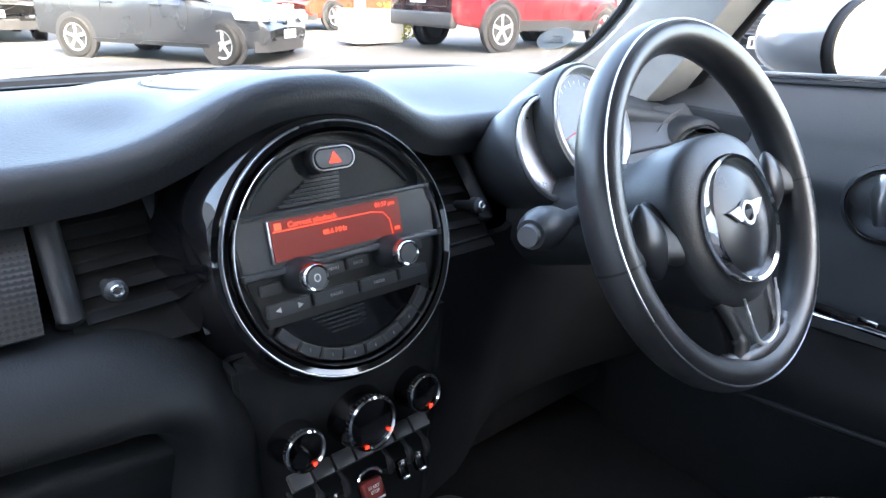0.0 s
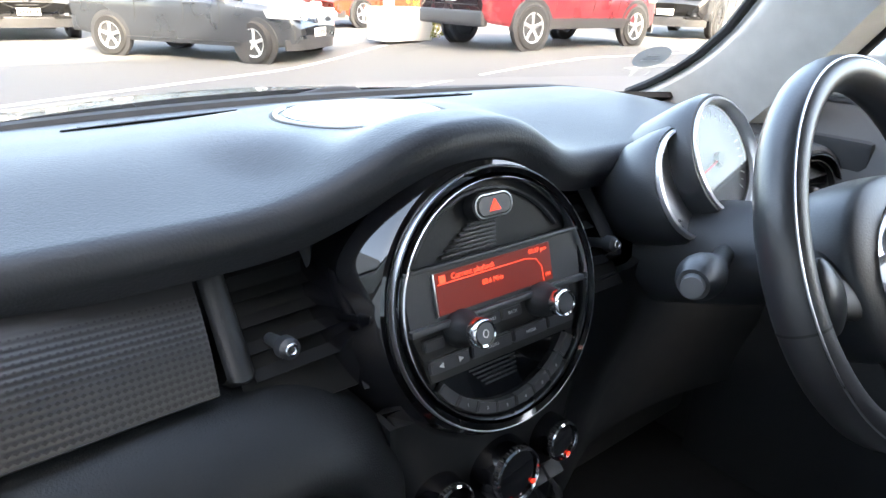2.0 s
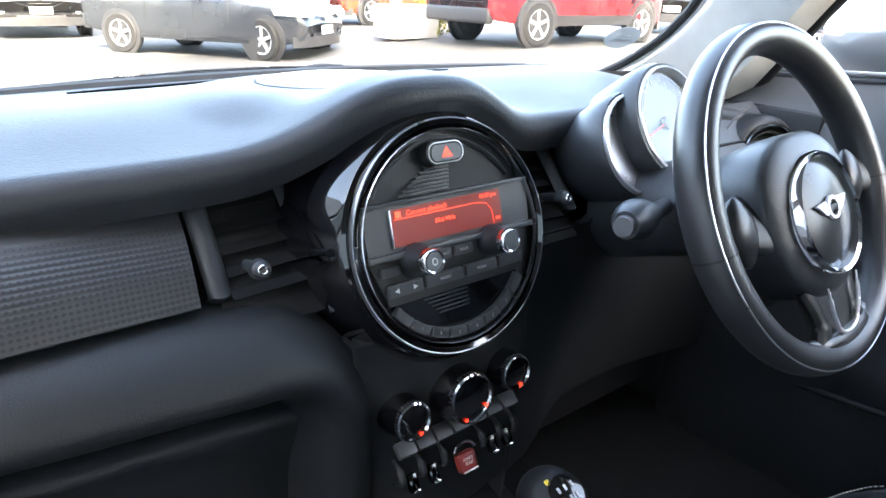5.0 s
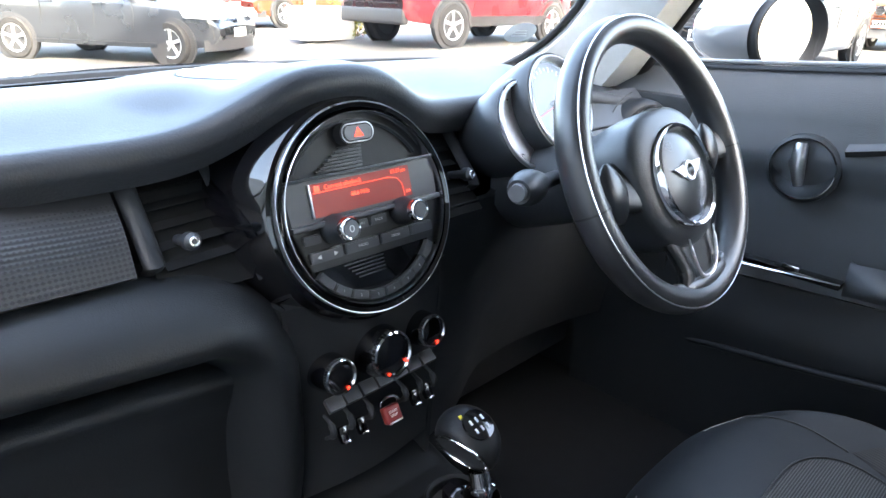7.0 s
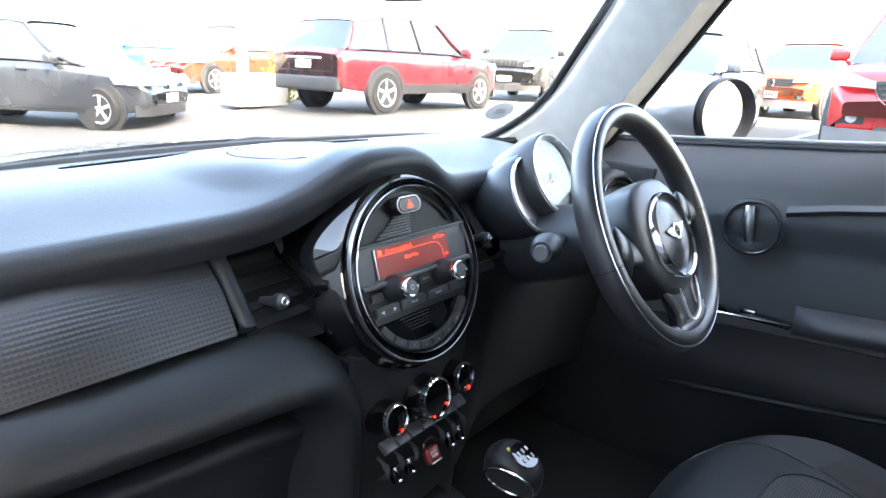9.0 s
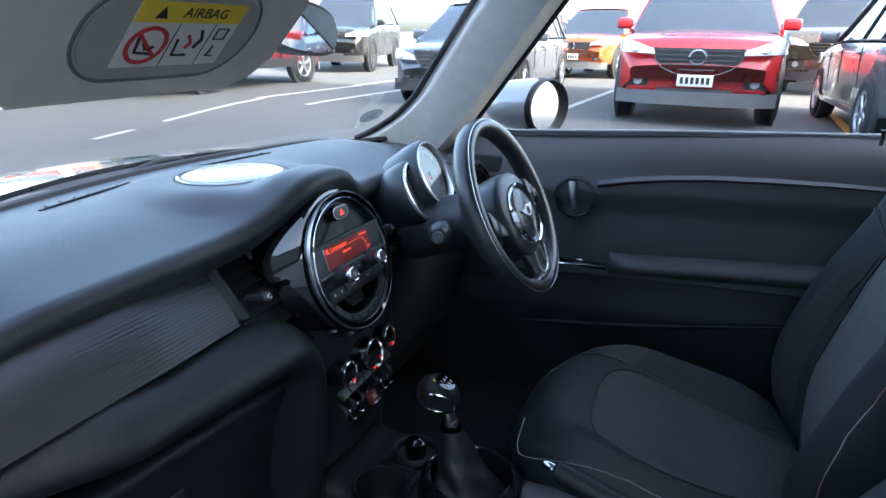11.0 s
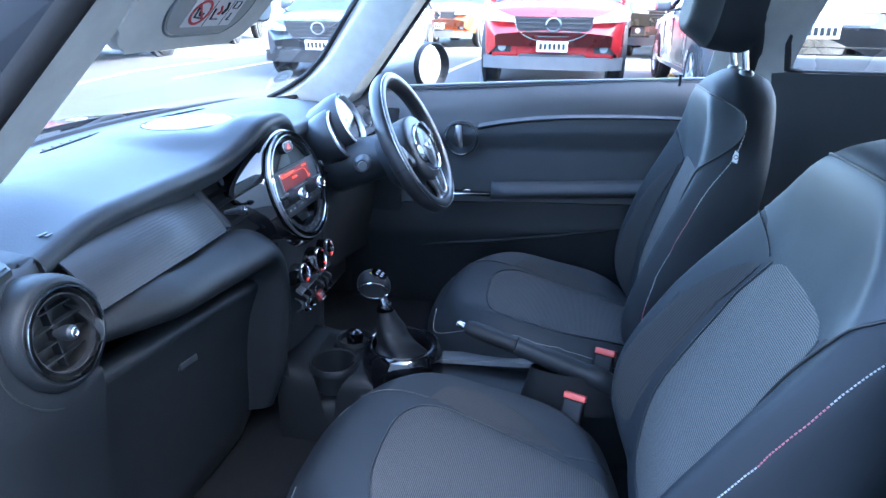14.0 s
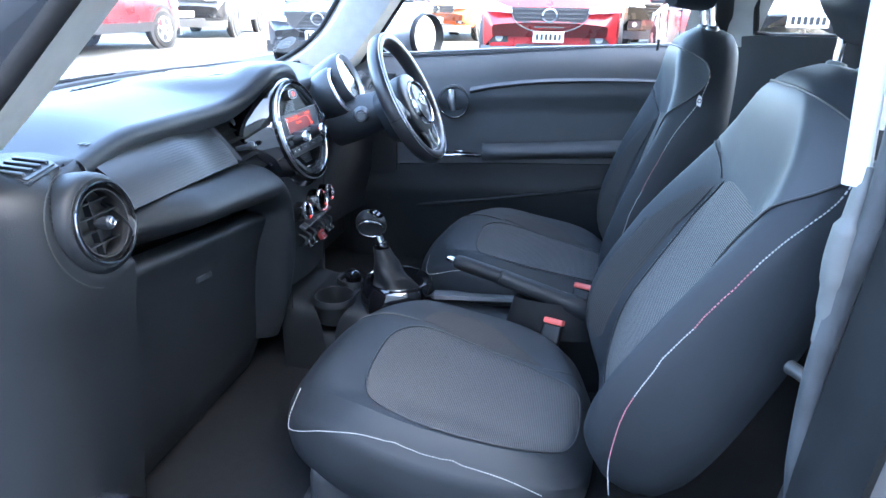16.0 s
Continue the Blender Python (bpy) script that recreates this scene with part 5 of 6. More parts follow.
for s in (1, -1):
    def trim_face(u, v, s=s):
        z = 0.836 + 0.441 * v
        yr, yf = pil(z)
        y = yr + (yf - yr) * u
        return Vector((px(z, s) + s * ((0.055 if s > 0 else 0.090) * smooth(0.10, 0.0, u) + 0.020 * smooth(0.85, 1.0, u) - 0.004 * math.sin(math.pi * u)), y, z))
    part("windscreen_pillar", sheet(trim_face, 20, 30, thick=0.012 * s), HEADLINER, shell, "light grey windscreen pillar trim")
    part("pillar_seal", tube([Vector((px(0.86 + 0.03 * i, s) + s * (0.065 if s > 0 else 0.104), pil(0.86 + 0.03 * i)[0] + 0.012, 0.86 + 0.03 * i)) for i in range(15)], 0.016, 10), RUBBER, shell, "black door seal")
    part("outer_pillar", sheet(lambda u, v, s=s: Vector((px(0.86 + 0.45 * v, s) + s * ((0.075 if s > 0 else 0.112) + 0.03 * math.sin(math.pi * u)), pil(0.86 + 0.45 * v)[0] + 0.02 + 0.15 * u, 0.86 + 0.45 * v)), 8, 20, thick=0.01 * s), BODY, shell, "dark painted outer pillar")
    part("screen_gasket", tube([Vector((px(z, s) + s * 0.012, pil(z)[1] + 0.006, z)) for z in [0.855 + 0.0215 * i for i in range(21)]], 0.008, 8), RUBBER, shell, "black glass gasket")


def roof_pt(u, v, lift=0.0):
    a = 2 * u - 1
    y = 0.47 - 0.20 * a * a * (1 - v) - 1.98 * v
    x = a * (0.56 - 0.03 * v)
    return Vector((x, y, 1.265 + 0.075 * (1 - abs(a) ** 2.4) + 0.035 * math.sin(math.pi * min(1, 0.15 + v)) + lift))


tagged(part("ceiling", sheet(roof_pt, 28, 24, thick=0.012), HEADLINER), "light grey fabric headliner under the roof", "ceiling", kind="structure")
part("roof", sheet(lambda u, v: roof_pt(u, v, 0.035) * 1.0 + Vector(((2 * u - 1) * 0.04, 0, 0)), 28, 24, thick=0.012), BODY, shell, "dark painted roof")
for s in (1, -1):
    part("roof_rail", tube(curve_pts([(s * 0.565, 0.27, 1.262), (s * 0.56, 0.10, 1.278), (s * 0.555, -0.4, 1.297), (s * 0.545, -0.9, 1.29), (s * 0.54, -1.5, 1.26)], 6), 0.026, 12), HEADLINER, shell, "light grey roof rail trim")
part("header_rail", tube([(x / 10, 0.47 - 0.20 * (x / 5.6) ** 2, 1.320 - 0.055 * (x / 5.6) ** 2) for x in range(-5, 6)], 0.028, 12), HEADLINER, shell, "light grey windscreen header")


def glass_pt(u, v):
    a = 2 * u - 1
    z = 0.89 + 0.40 * v
    w = 0.70 - 0.17 * v
    return Vector((a * w, (1.0 - 0.50 * v) - 0.16 * a * a, z))


ws = part("windscreen", sheet(glass_pt, 24, 16), GLASS, shell, "clear curved windscreen")
ws.visible_shadow = False
sg = part("side_glass", sheet(lambda u, v: Vector((RX + 0.055 - 0.12 * v * v, -0.44 + 0.86 * u * (1 - 0.22 * v), belt(-0.44 + 0.86 * u) + 0.002 + 0.325 * v - 0.0 * u)), 12, 8), GLASS, shell, "clear driver's side window")
sg.visible_shadow = False
STICKER = mat("translucent_sticker", (0.45, 0.46, 0.46), 0.6, vary=0.05)
sn, sl = STICKER.node_tree.nodes, STICKER.node_tree.links
clear, thin, mix_a, mix_b = sn.new("ShaderNodeBsdfTransparent"), sn.new("ShaderNodeBsdfTranslucent"), sn.new("ShaderNodeMixShader"), sn.new("ShaderNodeMixShader")
thin.inputs["Color"].default_value = (0.24, 0.25, 0.25, 1)
mix_a.inputs[0].default_value, mix_b.inputs[0].default_value = 0.5, 0.28
sl.new(sn["Principled BSDF"].outputs[0], mix_a.inputs[1])
sl.new(thin.outputs[0], mix_a.inputs[2])
sl.new(mix_a.outputs[0], mix_b.inputs[1])
sl.new(clear.outputs[0], mix_b.inputs[2])
sl.new(mix_b.outputs[0], sn["Material Output"].inputs["Surface"])
stk = part("service_sticker", prism(ell(0.034, 0.032, 32), 0, 0.0008, m=Matrix.Translation((0.630, 0.797, 0.930)) @ pose(0, 0, 0, -39, 0, -23)), STICKER, shell, "round grey sticker on the windscreen")
for i in range(3):
    part("sticker_line", box(0.034 - 0.006 * i, 0.003, 0.0005, (0, 0.008 - 0.008 * i, -0.0010), m=Matrix.Translation((0.630, 0.797, 0.930)) @ pose(0, 0, 0, -39, 0, -23)), GREY_PRINT, stk)
tsk = part("permit_label", box(0.055, 0.045, 0.001, (0, 0, 0), m=Matrix.Translation((0.42, 0.474, 1.235)) @ pose(0, 0, 0, 52, 0, 12)), GREY_PRINT, shell, "small printed label on the glass")
for i in range(3):
    part("label_line", box(0.040, 0.006, 0.0006, (0, -0.012 + 0.012 * i, -0.001), m=Matrix.Translation((0.42, 0.474, 1.235)) @ pose(0, 0, 0, 52, 0, 12)), BLACK_PRINT, tsk)
part("bonnet", sheet(lambda u, v: Vector(((2 * u - 1) * (0.74 - 0.10 * v), 1.05 - 0.30 * (2 * u - 1) ** 2 * (1 - v) + 0.80 * v, 0.840 + 0.028 * math.sin(math.pi * u) + 0.004 * math.sin(math.pi * min(1, v * 1.2)) - 0.10 * v - 0.10 * v ** 3)), 30, 20, thick=-0.01), BODY, shell, "glossy dark bonnet")
part("scuttle", sheet(lambda u, v: Vector(((2 * u - 1) * 0.70, screen_y((2 * u - 1) * 0.70) + 0.02 + 0.10 * v, 0.862 - 0.04 * v)), 24, 3, thick=-0.01), RUBBER, shell, "black scuttle below the windscreen")
wip = thing("windscreen_wiper", pose(0, 0, 0), "black windscreen wiper resting at the foot of the glass", "wiper")
part("arm", tube(curve_pts([(0.20, 1.030, 0.850), (0.145, 1.025, 0.874), (0.02, 1.02, 0.862), (-0.20, 1.01, 0.850)], 6), [0.012] * 5 + [0.008] * 8 + [0.005] * 6, 10), RUBBER, wip)
part("blade", tube(curve_pts([(0.10, 1.015, 0.856), (-0.1, 1.012, 0.852), (-0.40, 0.97, 0.846)], 6), 0.006, 8), RUBBER, wip)
wip2 = thing("windscreen_wiper", pose(0, 0, 0), "black windscreen wiper resting at the foot of the glass", "wiper")
part("arm", tube(curve_pts([(-0.25, 1.005, 0.845), (-0.33, 0.985, 0.856), (-0.50, 0.94, 0.842)], 6), [0.012] * 6 + [0.007] * 7, 10), RUBBER, wip2)

# sun visor with its warning label
c0, c1, c2 = Vector((-0.582, 0.432, 1.086)), Vector((-0.292, 0.436, 1.086)), Vector((-0.582, 0.322, 1.200))
ex = (c1 - c0).normalized()
ey = ((c2 - c0) - ex * (c2 - c0).dot(ex)).normalized()
ez = ex.cross(ey)
VIS = Matrix.Translation((c0 + c1) / 2 + ey * 0.088) @ Matrix((ex, ey, ez)).transposed().to_4x4()
visor = thing("sun_visor", VIS, "light grey sun visor folded down with a yellow airbag warning label", "sun visor")
part("panel", prism(rrect(0.315, 0.156, 0.040, 8), -0.010, 0.010, 0.007, seg=3), HEADLINER, visor)
mf = part("mirror_flap", prism(rrect(0.182, 0.092, 0.044, 10, 0.004, -0.004), 0.008, 0.0125, 0.002), mat("grey_visor_flap", (0.36, 0.355, 0.34), 0.6, vary=0.05, scale=30, bump=0.2), visor, "grey vanity mirror cover")
part("flap_groove", tube([(x, y, 0.0105) for x, y in rrect(0.190, 0.100, 0.047, 10, 0.004, -0.004)], 0.0016, 6, closed=True), GREY_PLASTIC, mf)
lab = part("warning_label", prism(rrect(0.118, 0.070, 0.002, 2, 0.008, -0.002), 0.012, 0.0130), WHITE_PRINT, visor, "white and yellow airbag warning label")
part("label_header", box(0.118, 0.021, 0.0006, (0.008, 0.0225, 0.0133)), YELLOW_PRINT, lab)
words("label_text", "AIRBAG", 0.0145, BLACK_PRINT, lab, pose(0.020, 0.0225, 0.0138))
part("label_triangle", prism([(-0.033, 0.0165), (-0.021, 0.0165), (-0.027, 0.0285)], 0.0134, 0.0139), BLACK_PRINT, lab)
part("ban_ring", lathe([(0.0205, 0.0133), (0.0205, 0.0139), (0.0165, 0.0139), (0.0165, 0.0133)], 36, m=pose(-0.026, -0.0125, 0)), RED_PRINT, lab, "red prohibition ring")
part("ban_bar", box(0.034, 0.0036, 0.0006, (0, 0, 0.0140), m=pose(-0.026, -0.0125, 0, 0, 0, -45)), RED_PRINT, lab)
part("ban_sign", tube([(-0.037, -0.004, 0.0136), (-0.035, -0.020, 0.0136), (-0.019, -0.022, 0.0136)], 0.0014, 5), BLACK_PRINT, lab)
part("ban_sign", tube([(-0.030, -0.010, 0.0136), (-0.026, -0.017, 0.0136), (-0.018, -0.014, 0.0136)], 0.0012, 5), BLACK_PRINT, lab)
part("seat_sign", tube([(0.004, -0.006, 0.0136), (0.006, -0.024, 0.0136), (0.022, -0.024, 0.0136)], 0.0012, 5), BLACK_PRINT, lab)
part("seat_sign", tube([(0.014, -0.002, 0.0136), (0.020, -0.010, 0.0136), (0.016, -0.016, 0.0136)], 0.0016, 5), RED_PRINT, lab)
part("bag_sign", tube([(0.026, 0.004, 0.0136), (0.031, -0.006, 0.0136), (0.026, -0.016, 0.0136)], 0.0016, 5), BLACK_PRINT, lab)
part("book_sign", tube([(0.045, 0.006, 0.0136), (0.058, 0.006, 0.0136), (0.058, -0.006, 0.0136), (0.045, -0.006, 0.0136)], 0.0008, 4, closed=True), BLACK_PRINT, lab)
part("pointer_sign", tube([(0.050, -0.014, 0.0136), (0.050, -0.020, 0.0136), (0.047, -0.026, 0.0136), (0.055, -0.026, 0.0136)], 0.0009, 4), BLACK_PRINT, lab)
part("label_divider", box(0.0007, 0.047, 0.0004, (-0.002, -0.0125, 0.0133)), BLACK_PRINT, lab)
part("label_divider", box(0.0007, 0.047, 0.0004, (0.039, -0.0125, 0.0133)), BLACK_PRINT, lab)
part("hinge_rod", tube([(0.17, 0.066, 0.0), (0.23, 0.068, 0.0)], 0.005, 8), GREY_PLASTIC, visor)

# interior mirror
rvm = thing("rear_view_mirror", Matrix.Translation((0.0, 0.550, 1.148)) @ pose(0, 0, 0, 90, 0, 8) @ pose(0, 0, 0, 0, 0, -6), "oval black rear-view mirror under the windscreen header", "mirror")
part("shell", prism(ell(0.118, 0.040, 40, 2.8), -0.030, 0.004, 0.006), BLACK_PRINT, rvm)
part("mirror_glass", prism(ell(0.112, 0.035, 40, 2.8), 0.003, 0.0055), MIRROR, rvm)
part("stem", tube([(0, 0.0, -0.028), (0, 0.05, -0.04), (0, 0.085, -0.05)], 0.010, 10), BLACK_PRINT, rvm)

# door mirror on the driver's side
mm = thing("door_mirror", pose(0.955, 0.0, 0.0), "oval door mirror with a glossy silver cap and black rim", "mirror")


def mirror_shell(u, v):
    a = 2 * math.pi * u
    f = math.sin(math.pi / 2 * (1 - v)) ** 0.6 if v < 1 else 0
    return Vector((0.088 * f * math.cos(a) + 0.020 * v, 0.415 + 0.17 * math.sin(math.pi / 2 * v) - 0.03 * math.cos(a) * (1 - v), 0.945 + 0.078 * f * math.sin(a)))


CAP = mat("silver_mirror_cap", (0.30, 0.31, 0.32), 0.12, metal=0.3, vary=0.04, coat=1.0)
part("cap", sheet(mirror_shell, 40, 16, wrap=True), CAP, mm, "glossy silver mirror cap")
fm = Matrix.Translation((0.0, 0.398, 0.945)) @ facing((0, 0, 0), 2, -22)
part("rim", lathe([(0.092, -0.070), (0.096, -0.020), (0.093, 0.004), (0.089, 0.006), (0.086, 0.0), (0.084, -0.020), (0.080, -0.085)], 48, m=fm, sy=0.84), RUBBER, mm, "black mirror rim")
part("mirror_glass", lathe([(0.084, 0.0), (0.0, 0.0015)], 48, m=fm @ pose(0, 0, -0.012), sy=0.84), MIRROR, mm)
part("foot", tube(curve_pts([(-0.06, 0.43, 0.875), (-0.13, 0.46, 0.872), (-0.185, 0.48, 0.885)], 5), 0.022, 10, flat=0.7), BLACK_PRINT, mm)

# rear cabin
for s in (1, -1):
    def quarter(u, v, s=s):
        y = -0.46 - 1.05 * u
        zt = 0.958 + 0.03 * smooth(0, 0.15, u)
        return Vector((s * (0.685 - 0.075 * smooth(0, 0.2, u) + 0.02 * v), y, zt - (zt - 0.2) * v))
    part("rear_side_trim", sheet(quarter, 20, 16, thick=0.03 * s), REAR_TRIM_LIT, shell, "black rear side lining, lightened for light from the rear windows")
    part("centre_pillar", sheet(lambda u, v, s=s: Vector((s * (0.665 - 0.035 * u - 0.115 * v * v), -0.430 - 0.19 * u - 0.05 * v - 0.03 * u * v, 0.955 + 0.34 * v)), 10, 14, thick=0.03 * s), HEADLINER, shell, "light grey centre pillar trim")
    part("rear_pillar", sheet(lambda u, v, s=s: Vector((s * (0.62 - 0.06 * v * v), -1.22 - 0.3 * u, 0.975 + 0.31 * v)), 6, 8, thick=0.03 * s), HEADLINER, shell, "light grey rear pillar trim")
    part("window_gasket", tube([(s * 0.622, -0.625, 1.20), (s * 0.630, -0.612, 1.06), (s * 0.632, -0.622, 0.995), (s * 0.628, -0.66, 0.987), (s * 0.622, -0.9, 0.988), (s * 0.61, -1.21, 0.992)], 0.009, 8), RUBBER, shell, "black window gasket")
    qg = part("quarter_glass", sheet(lambda u, v, s=s: Vector((s * (0.645 - 0.07 * v * v), -0.60 - 0.63 * u, 0.98 + 0.30 * v)), 6, 6), GLASS, shell, "clear rear quarter window")
    qg.visible_shadow = False
part("belt_anchor", tube(curve_pts([(0.625, -0.50, 1.16), (0.61, -0.52, 1.10), (0.625, -0.53, 1.03), (0.65, -0.53, 0.97)], 5), [0.030] * 5 + [0.024] * 6 + [0.018] * 5, 10, flat=0.35), RUBBER, shell, "dark seat belt on the pillar")
bench = thing("rear_bench", pose(0, 0, 0), "dark charcoal rear bench seat", "car seat")
part("bench_cushion", box(1.06, 0.46, 0.16, (0, -0.98, 0.38), 0.05, 3), SEAT_EDGE, bench)
part("bench_back", box(1.06, 0.14, 0.55, (0, -1.22, 0.66), 0.05, 3, m=pose(0, 0, 0)), SEAT_EDGE, bench)
part("tailgate", box(1.20, 0.05, 0.75, (0, -1.55, 0.60), 0.02), DASH_HARD, shell)
rg = part("rear_glass", sheet(lambda u, v: Vector(((2 * u - 1) * 0.55, -1.56 + 0.06 * v, 0.985 + 0.28 * v)), 4, 4), GLASS, shell)
rg.visible_shadow = False
part("bulkhead", box(1.46, 0.12, 0.72, (0, 0.90, 0.48), 0.01), MATTE, shell)
part("sill", box(0.06, 1.45, 0.16, (-0.72, 0.05, 0.24), 0.02, 3), BODY, shell, "dark painted door sill")
for s in (-1, 1):
    part("front_footwell", box(0.05, 0.26 if s < 0 else 0.56, 0.70, (s * 0.725, 0.88 if s < 0 else 0.73, 0.49), 0.01), MATTE, shell)
part("underbody", box(1.45, 3.0, 0.05, (0, -0.1, 0.13), 0.02), MATTE, shell)
part("front_wing", sheet(lambda u, v: Vector((-0.70 - 0.08 * math.sin(math.pi * (0.2 + 0.6 * v)), 0.66 + 1.1 * u, 0.80 - 0.08 * u - 0.55 * v)), 12, 10, thick=0.01), BODY, shell)
part("front_wing", sheet(lambda u, v: Vector((0.70 + 0.08 * math.sin(math.pi * (0.2 + 0.6 * v)), 0.66 + 1.1 * u, 0.80 - 0.08 * u - 0.55 * v)), 12, 10, thick=0.01), BODY, shell)
part("outer_door_skin", sheet(lambda u, v: Vector((0.77 + 0.07 * math.sin(math.pi * (0.1 + 0.7 * v)), 0.66 - 1.15 * u, belt(0.66 - 1.15 * u) - 0.01 - 0.65 * v)), 12, 10, thick=0.01), BODY, shell)

# left door opening: jamb, seal, belt
part("jamb_trim", tube(curve_pts([(-0.655, -0.42, 1.22), (-0.700, -0.410, 1.06), (-0.715, -0.417, 0.905)], 6), 0.014, 12, flat=0.7), HEADLINER, shell, "pale grey pillar trim edge")
part("jamb_cover", tube(curve_pts([(-0.722, -0.424, 0.925), (-0.724, -0.419, 0.880), (-0.726, -0.415, 0.835), (-0.728, -0.417, 0.795), (-0.730, -0.418, 0.740)], 6), [0.008] * 3 + [0.011] * 5 + [0.0165] * 9 + [0.0145] * 4 + [0.012] * 4, 14, flat=0.8), mat("pale_grey_pillar_plastic", (0.105, 0.105, 0.102), 0.6, vary=0.15, scale=20, bump=0.2), shell, "pale grey pillar foot cover")
part("jamb_seal", tube(curve_pts([(-0.700, -0.425, 1.20), (-0.734, -0.430, 1.05), (-0.738, -0.433, 0.90), (-0.734, -0.424, 0.80), (-0.734, -0.420, 0.70), (-0.736, -0.424, 0.60), (-0.738, -0.432, 0.50), (-0.735, -0.40, 0.36), (-0.728, -0.33, 0.30)], 6), 0.0125, 12), mat("grey_seal_rubber", (0.040, 0.042, 0.045), 0.5, vary=0.35, scale=25, bump=0.3), shell, "worn dark rubber door seal")
part("outer_seal", tube(curve_pts([(-0.745, -0.452, 1.00), (-0.752, -0.453, 0.83), (-0.750, -0.446, 0.76), (-0.752, -0.444, 0.65), (-0.755, -0.447, 0.50)], 6), 0.006, 10), RUBBER, shell, "thin outer door seal")
part("jamb_scuff", sheet(lambda u, v: Vector((-0.7575 - 0.004 * math.sin(math.pi * u), -0.449 - 0.010 * u, 0.865 - 0.09 * v)), 4, 8, thick=0.002), GREY_PLASTIC, shell, "scuffed grey jamb patch")
part("jamb_panel", sheet(lambda u, v: Vector((-0.745 - 0.075 * u, -0.435 - 0.03 * u - 0.01 * math.sin(7 * v), 1.10 - 0.85 * v)), 8, 20, thick=0.01), mat("dull_jamb_paint", (0.008, 0.009, 0.010), 0.65, vary=0.35, scale=14, bump=0.3, bscale=90, spec=0.2), shell, "dull dark painted door jamb")
part("coat_peg", tube([(-0.73, -0.43, 0.683), (-0.70, -0.415, 0.685), (-0.690, -0.411, 0.684)], [0.007, 0.008, 0.009], 10), BLACK_PRINT, shell, "black belt guide peg")
part("belt_web", sheet(lambda u, v: Vector((-0.69 + 0.06 * u - 0.01 * v, -0.47 - 0.02 * u + 0.06 * v, 0.72 - 0.46 * v)), 3, 10, thick=0.003), RUBBER, shell, "dark seat belt webbing")
part("rocker_cover", box(0.10, 0.16, 0.03, (-0.79, -0.36, 0.33), 0.010, 3), GREY_PLASTIC, shell, "grey plastic sill cover")


# ---- parked cars ----
TYRE = mat("tyre_rubber", (0.010, 0.010, 0.0105), 0.8, vary=0.2, scale=20)
ALLOY = mat("alloy_wheel", (0.55, 0.56, 0.57), 0.3, metal=0.9, vary=0.05)
BLACK_TRIM = mat("black_car_trim", (0.025, 0.025, 0.027), 0.5, vary=0.15)
LIP_TRIM = mat("grey_bumper_plastic", (0.11, 0.112, 0.118), 0.55, vary=0.1)
GREY_TRIM = mat("grey_car_trim", (0.045, 0.045, 0.047), 0.5, vary=0.1)
CAR_GLASS = mat("tinted_car_glass", (0.02, 0.024, 0.028), 0.03, vary=0.05, coat=1.0)
LENS = mat("headlamp_lens", (0.50, 0.52, 0.54), 0.06, metal=0.3, vary=0.08, coat=1.0)
TAIL = mat("tail_lamp", (0.45, 0.02, 0.02), 0.1, vary=0.1, coat=1.0)
PLATE = mat("number_plate", (0.72, 0.72, 0.70), 0.5, vary=0.03)


def paint(name, color, metal=0.2):
    return mat(name, color, 0.28, metal=metal, vary=0.05, scale=2, coat=1.0)


def car_wheel(parent, x, y, r, w, dark=False, turn=0):
    """A wheel: x along the car, y outward."""
    s = 1 if y > 0 else -1
    m = Matrix.Translation((x, y, r)) @ pose(0, 0, 0, 0, 0, turn) @ pose(0, 0, 0, -90 * s, 0, 0)
    t = part("wheel", lathe([(r * 0.66, -w * 0.5), (r * 0.92, -w * 0.5), (r, -w * 0.36), (r, w * 0.36), (r * 0.92, w * 0.5), (r * 0.68, w * 0.5), (r * 0.66, w * 0.30)], 28, m=m), TYRE, parent)
    rm = BLACK_TRIM if dark else ALLOY
    part("rim", lathe([(r * 0.68, w * 0.44), (r * 0.62, w * 0.46), (r * 0.60, w * 0.1), (0.0, w * 0.05)], 24, m=m), BLACK_TRIM, t)
    for i in range(5):
        bm = box(r * 0.60, r * 0.17, w * 0.10, (r * 0.34, 0, w * 0.40), 0.01, 1, m=m @ pose(0, 0, 0, 0, 0, 72 * i + 18))
        part("spoke", bm, rm, t)
    part("hub", lathe([(r * 0.16, w * 0.3), (r * 0.15, w * 0.47), (0, w * 0.48)], 16, m=m), rm, t)
    part("rim_edge", lathe([(r * 0.69, w * 0.42), (r * 0.67, w * 0.49), (r * 0.61, w * 0.47), (r * 0.60, w * 0.38)], 24, m=m), rm, t)


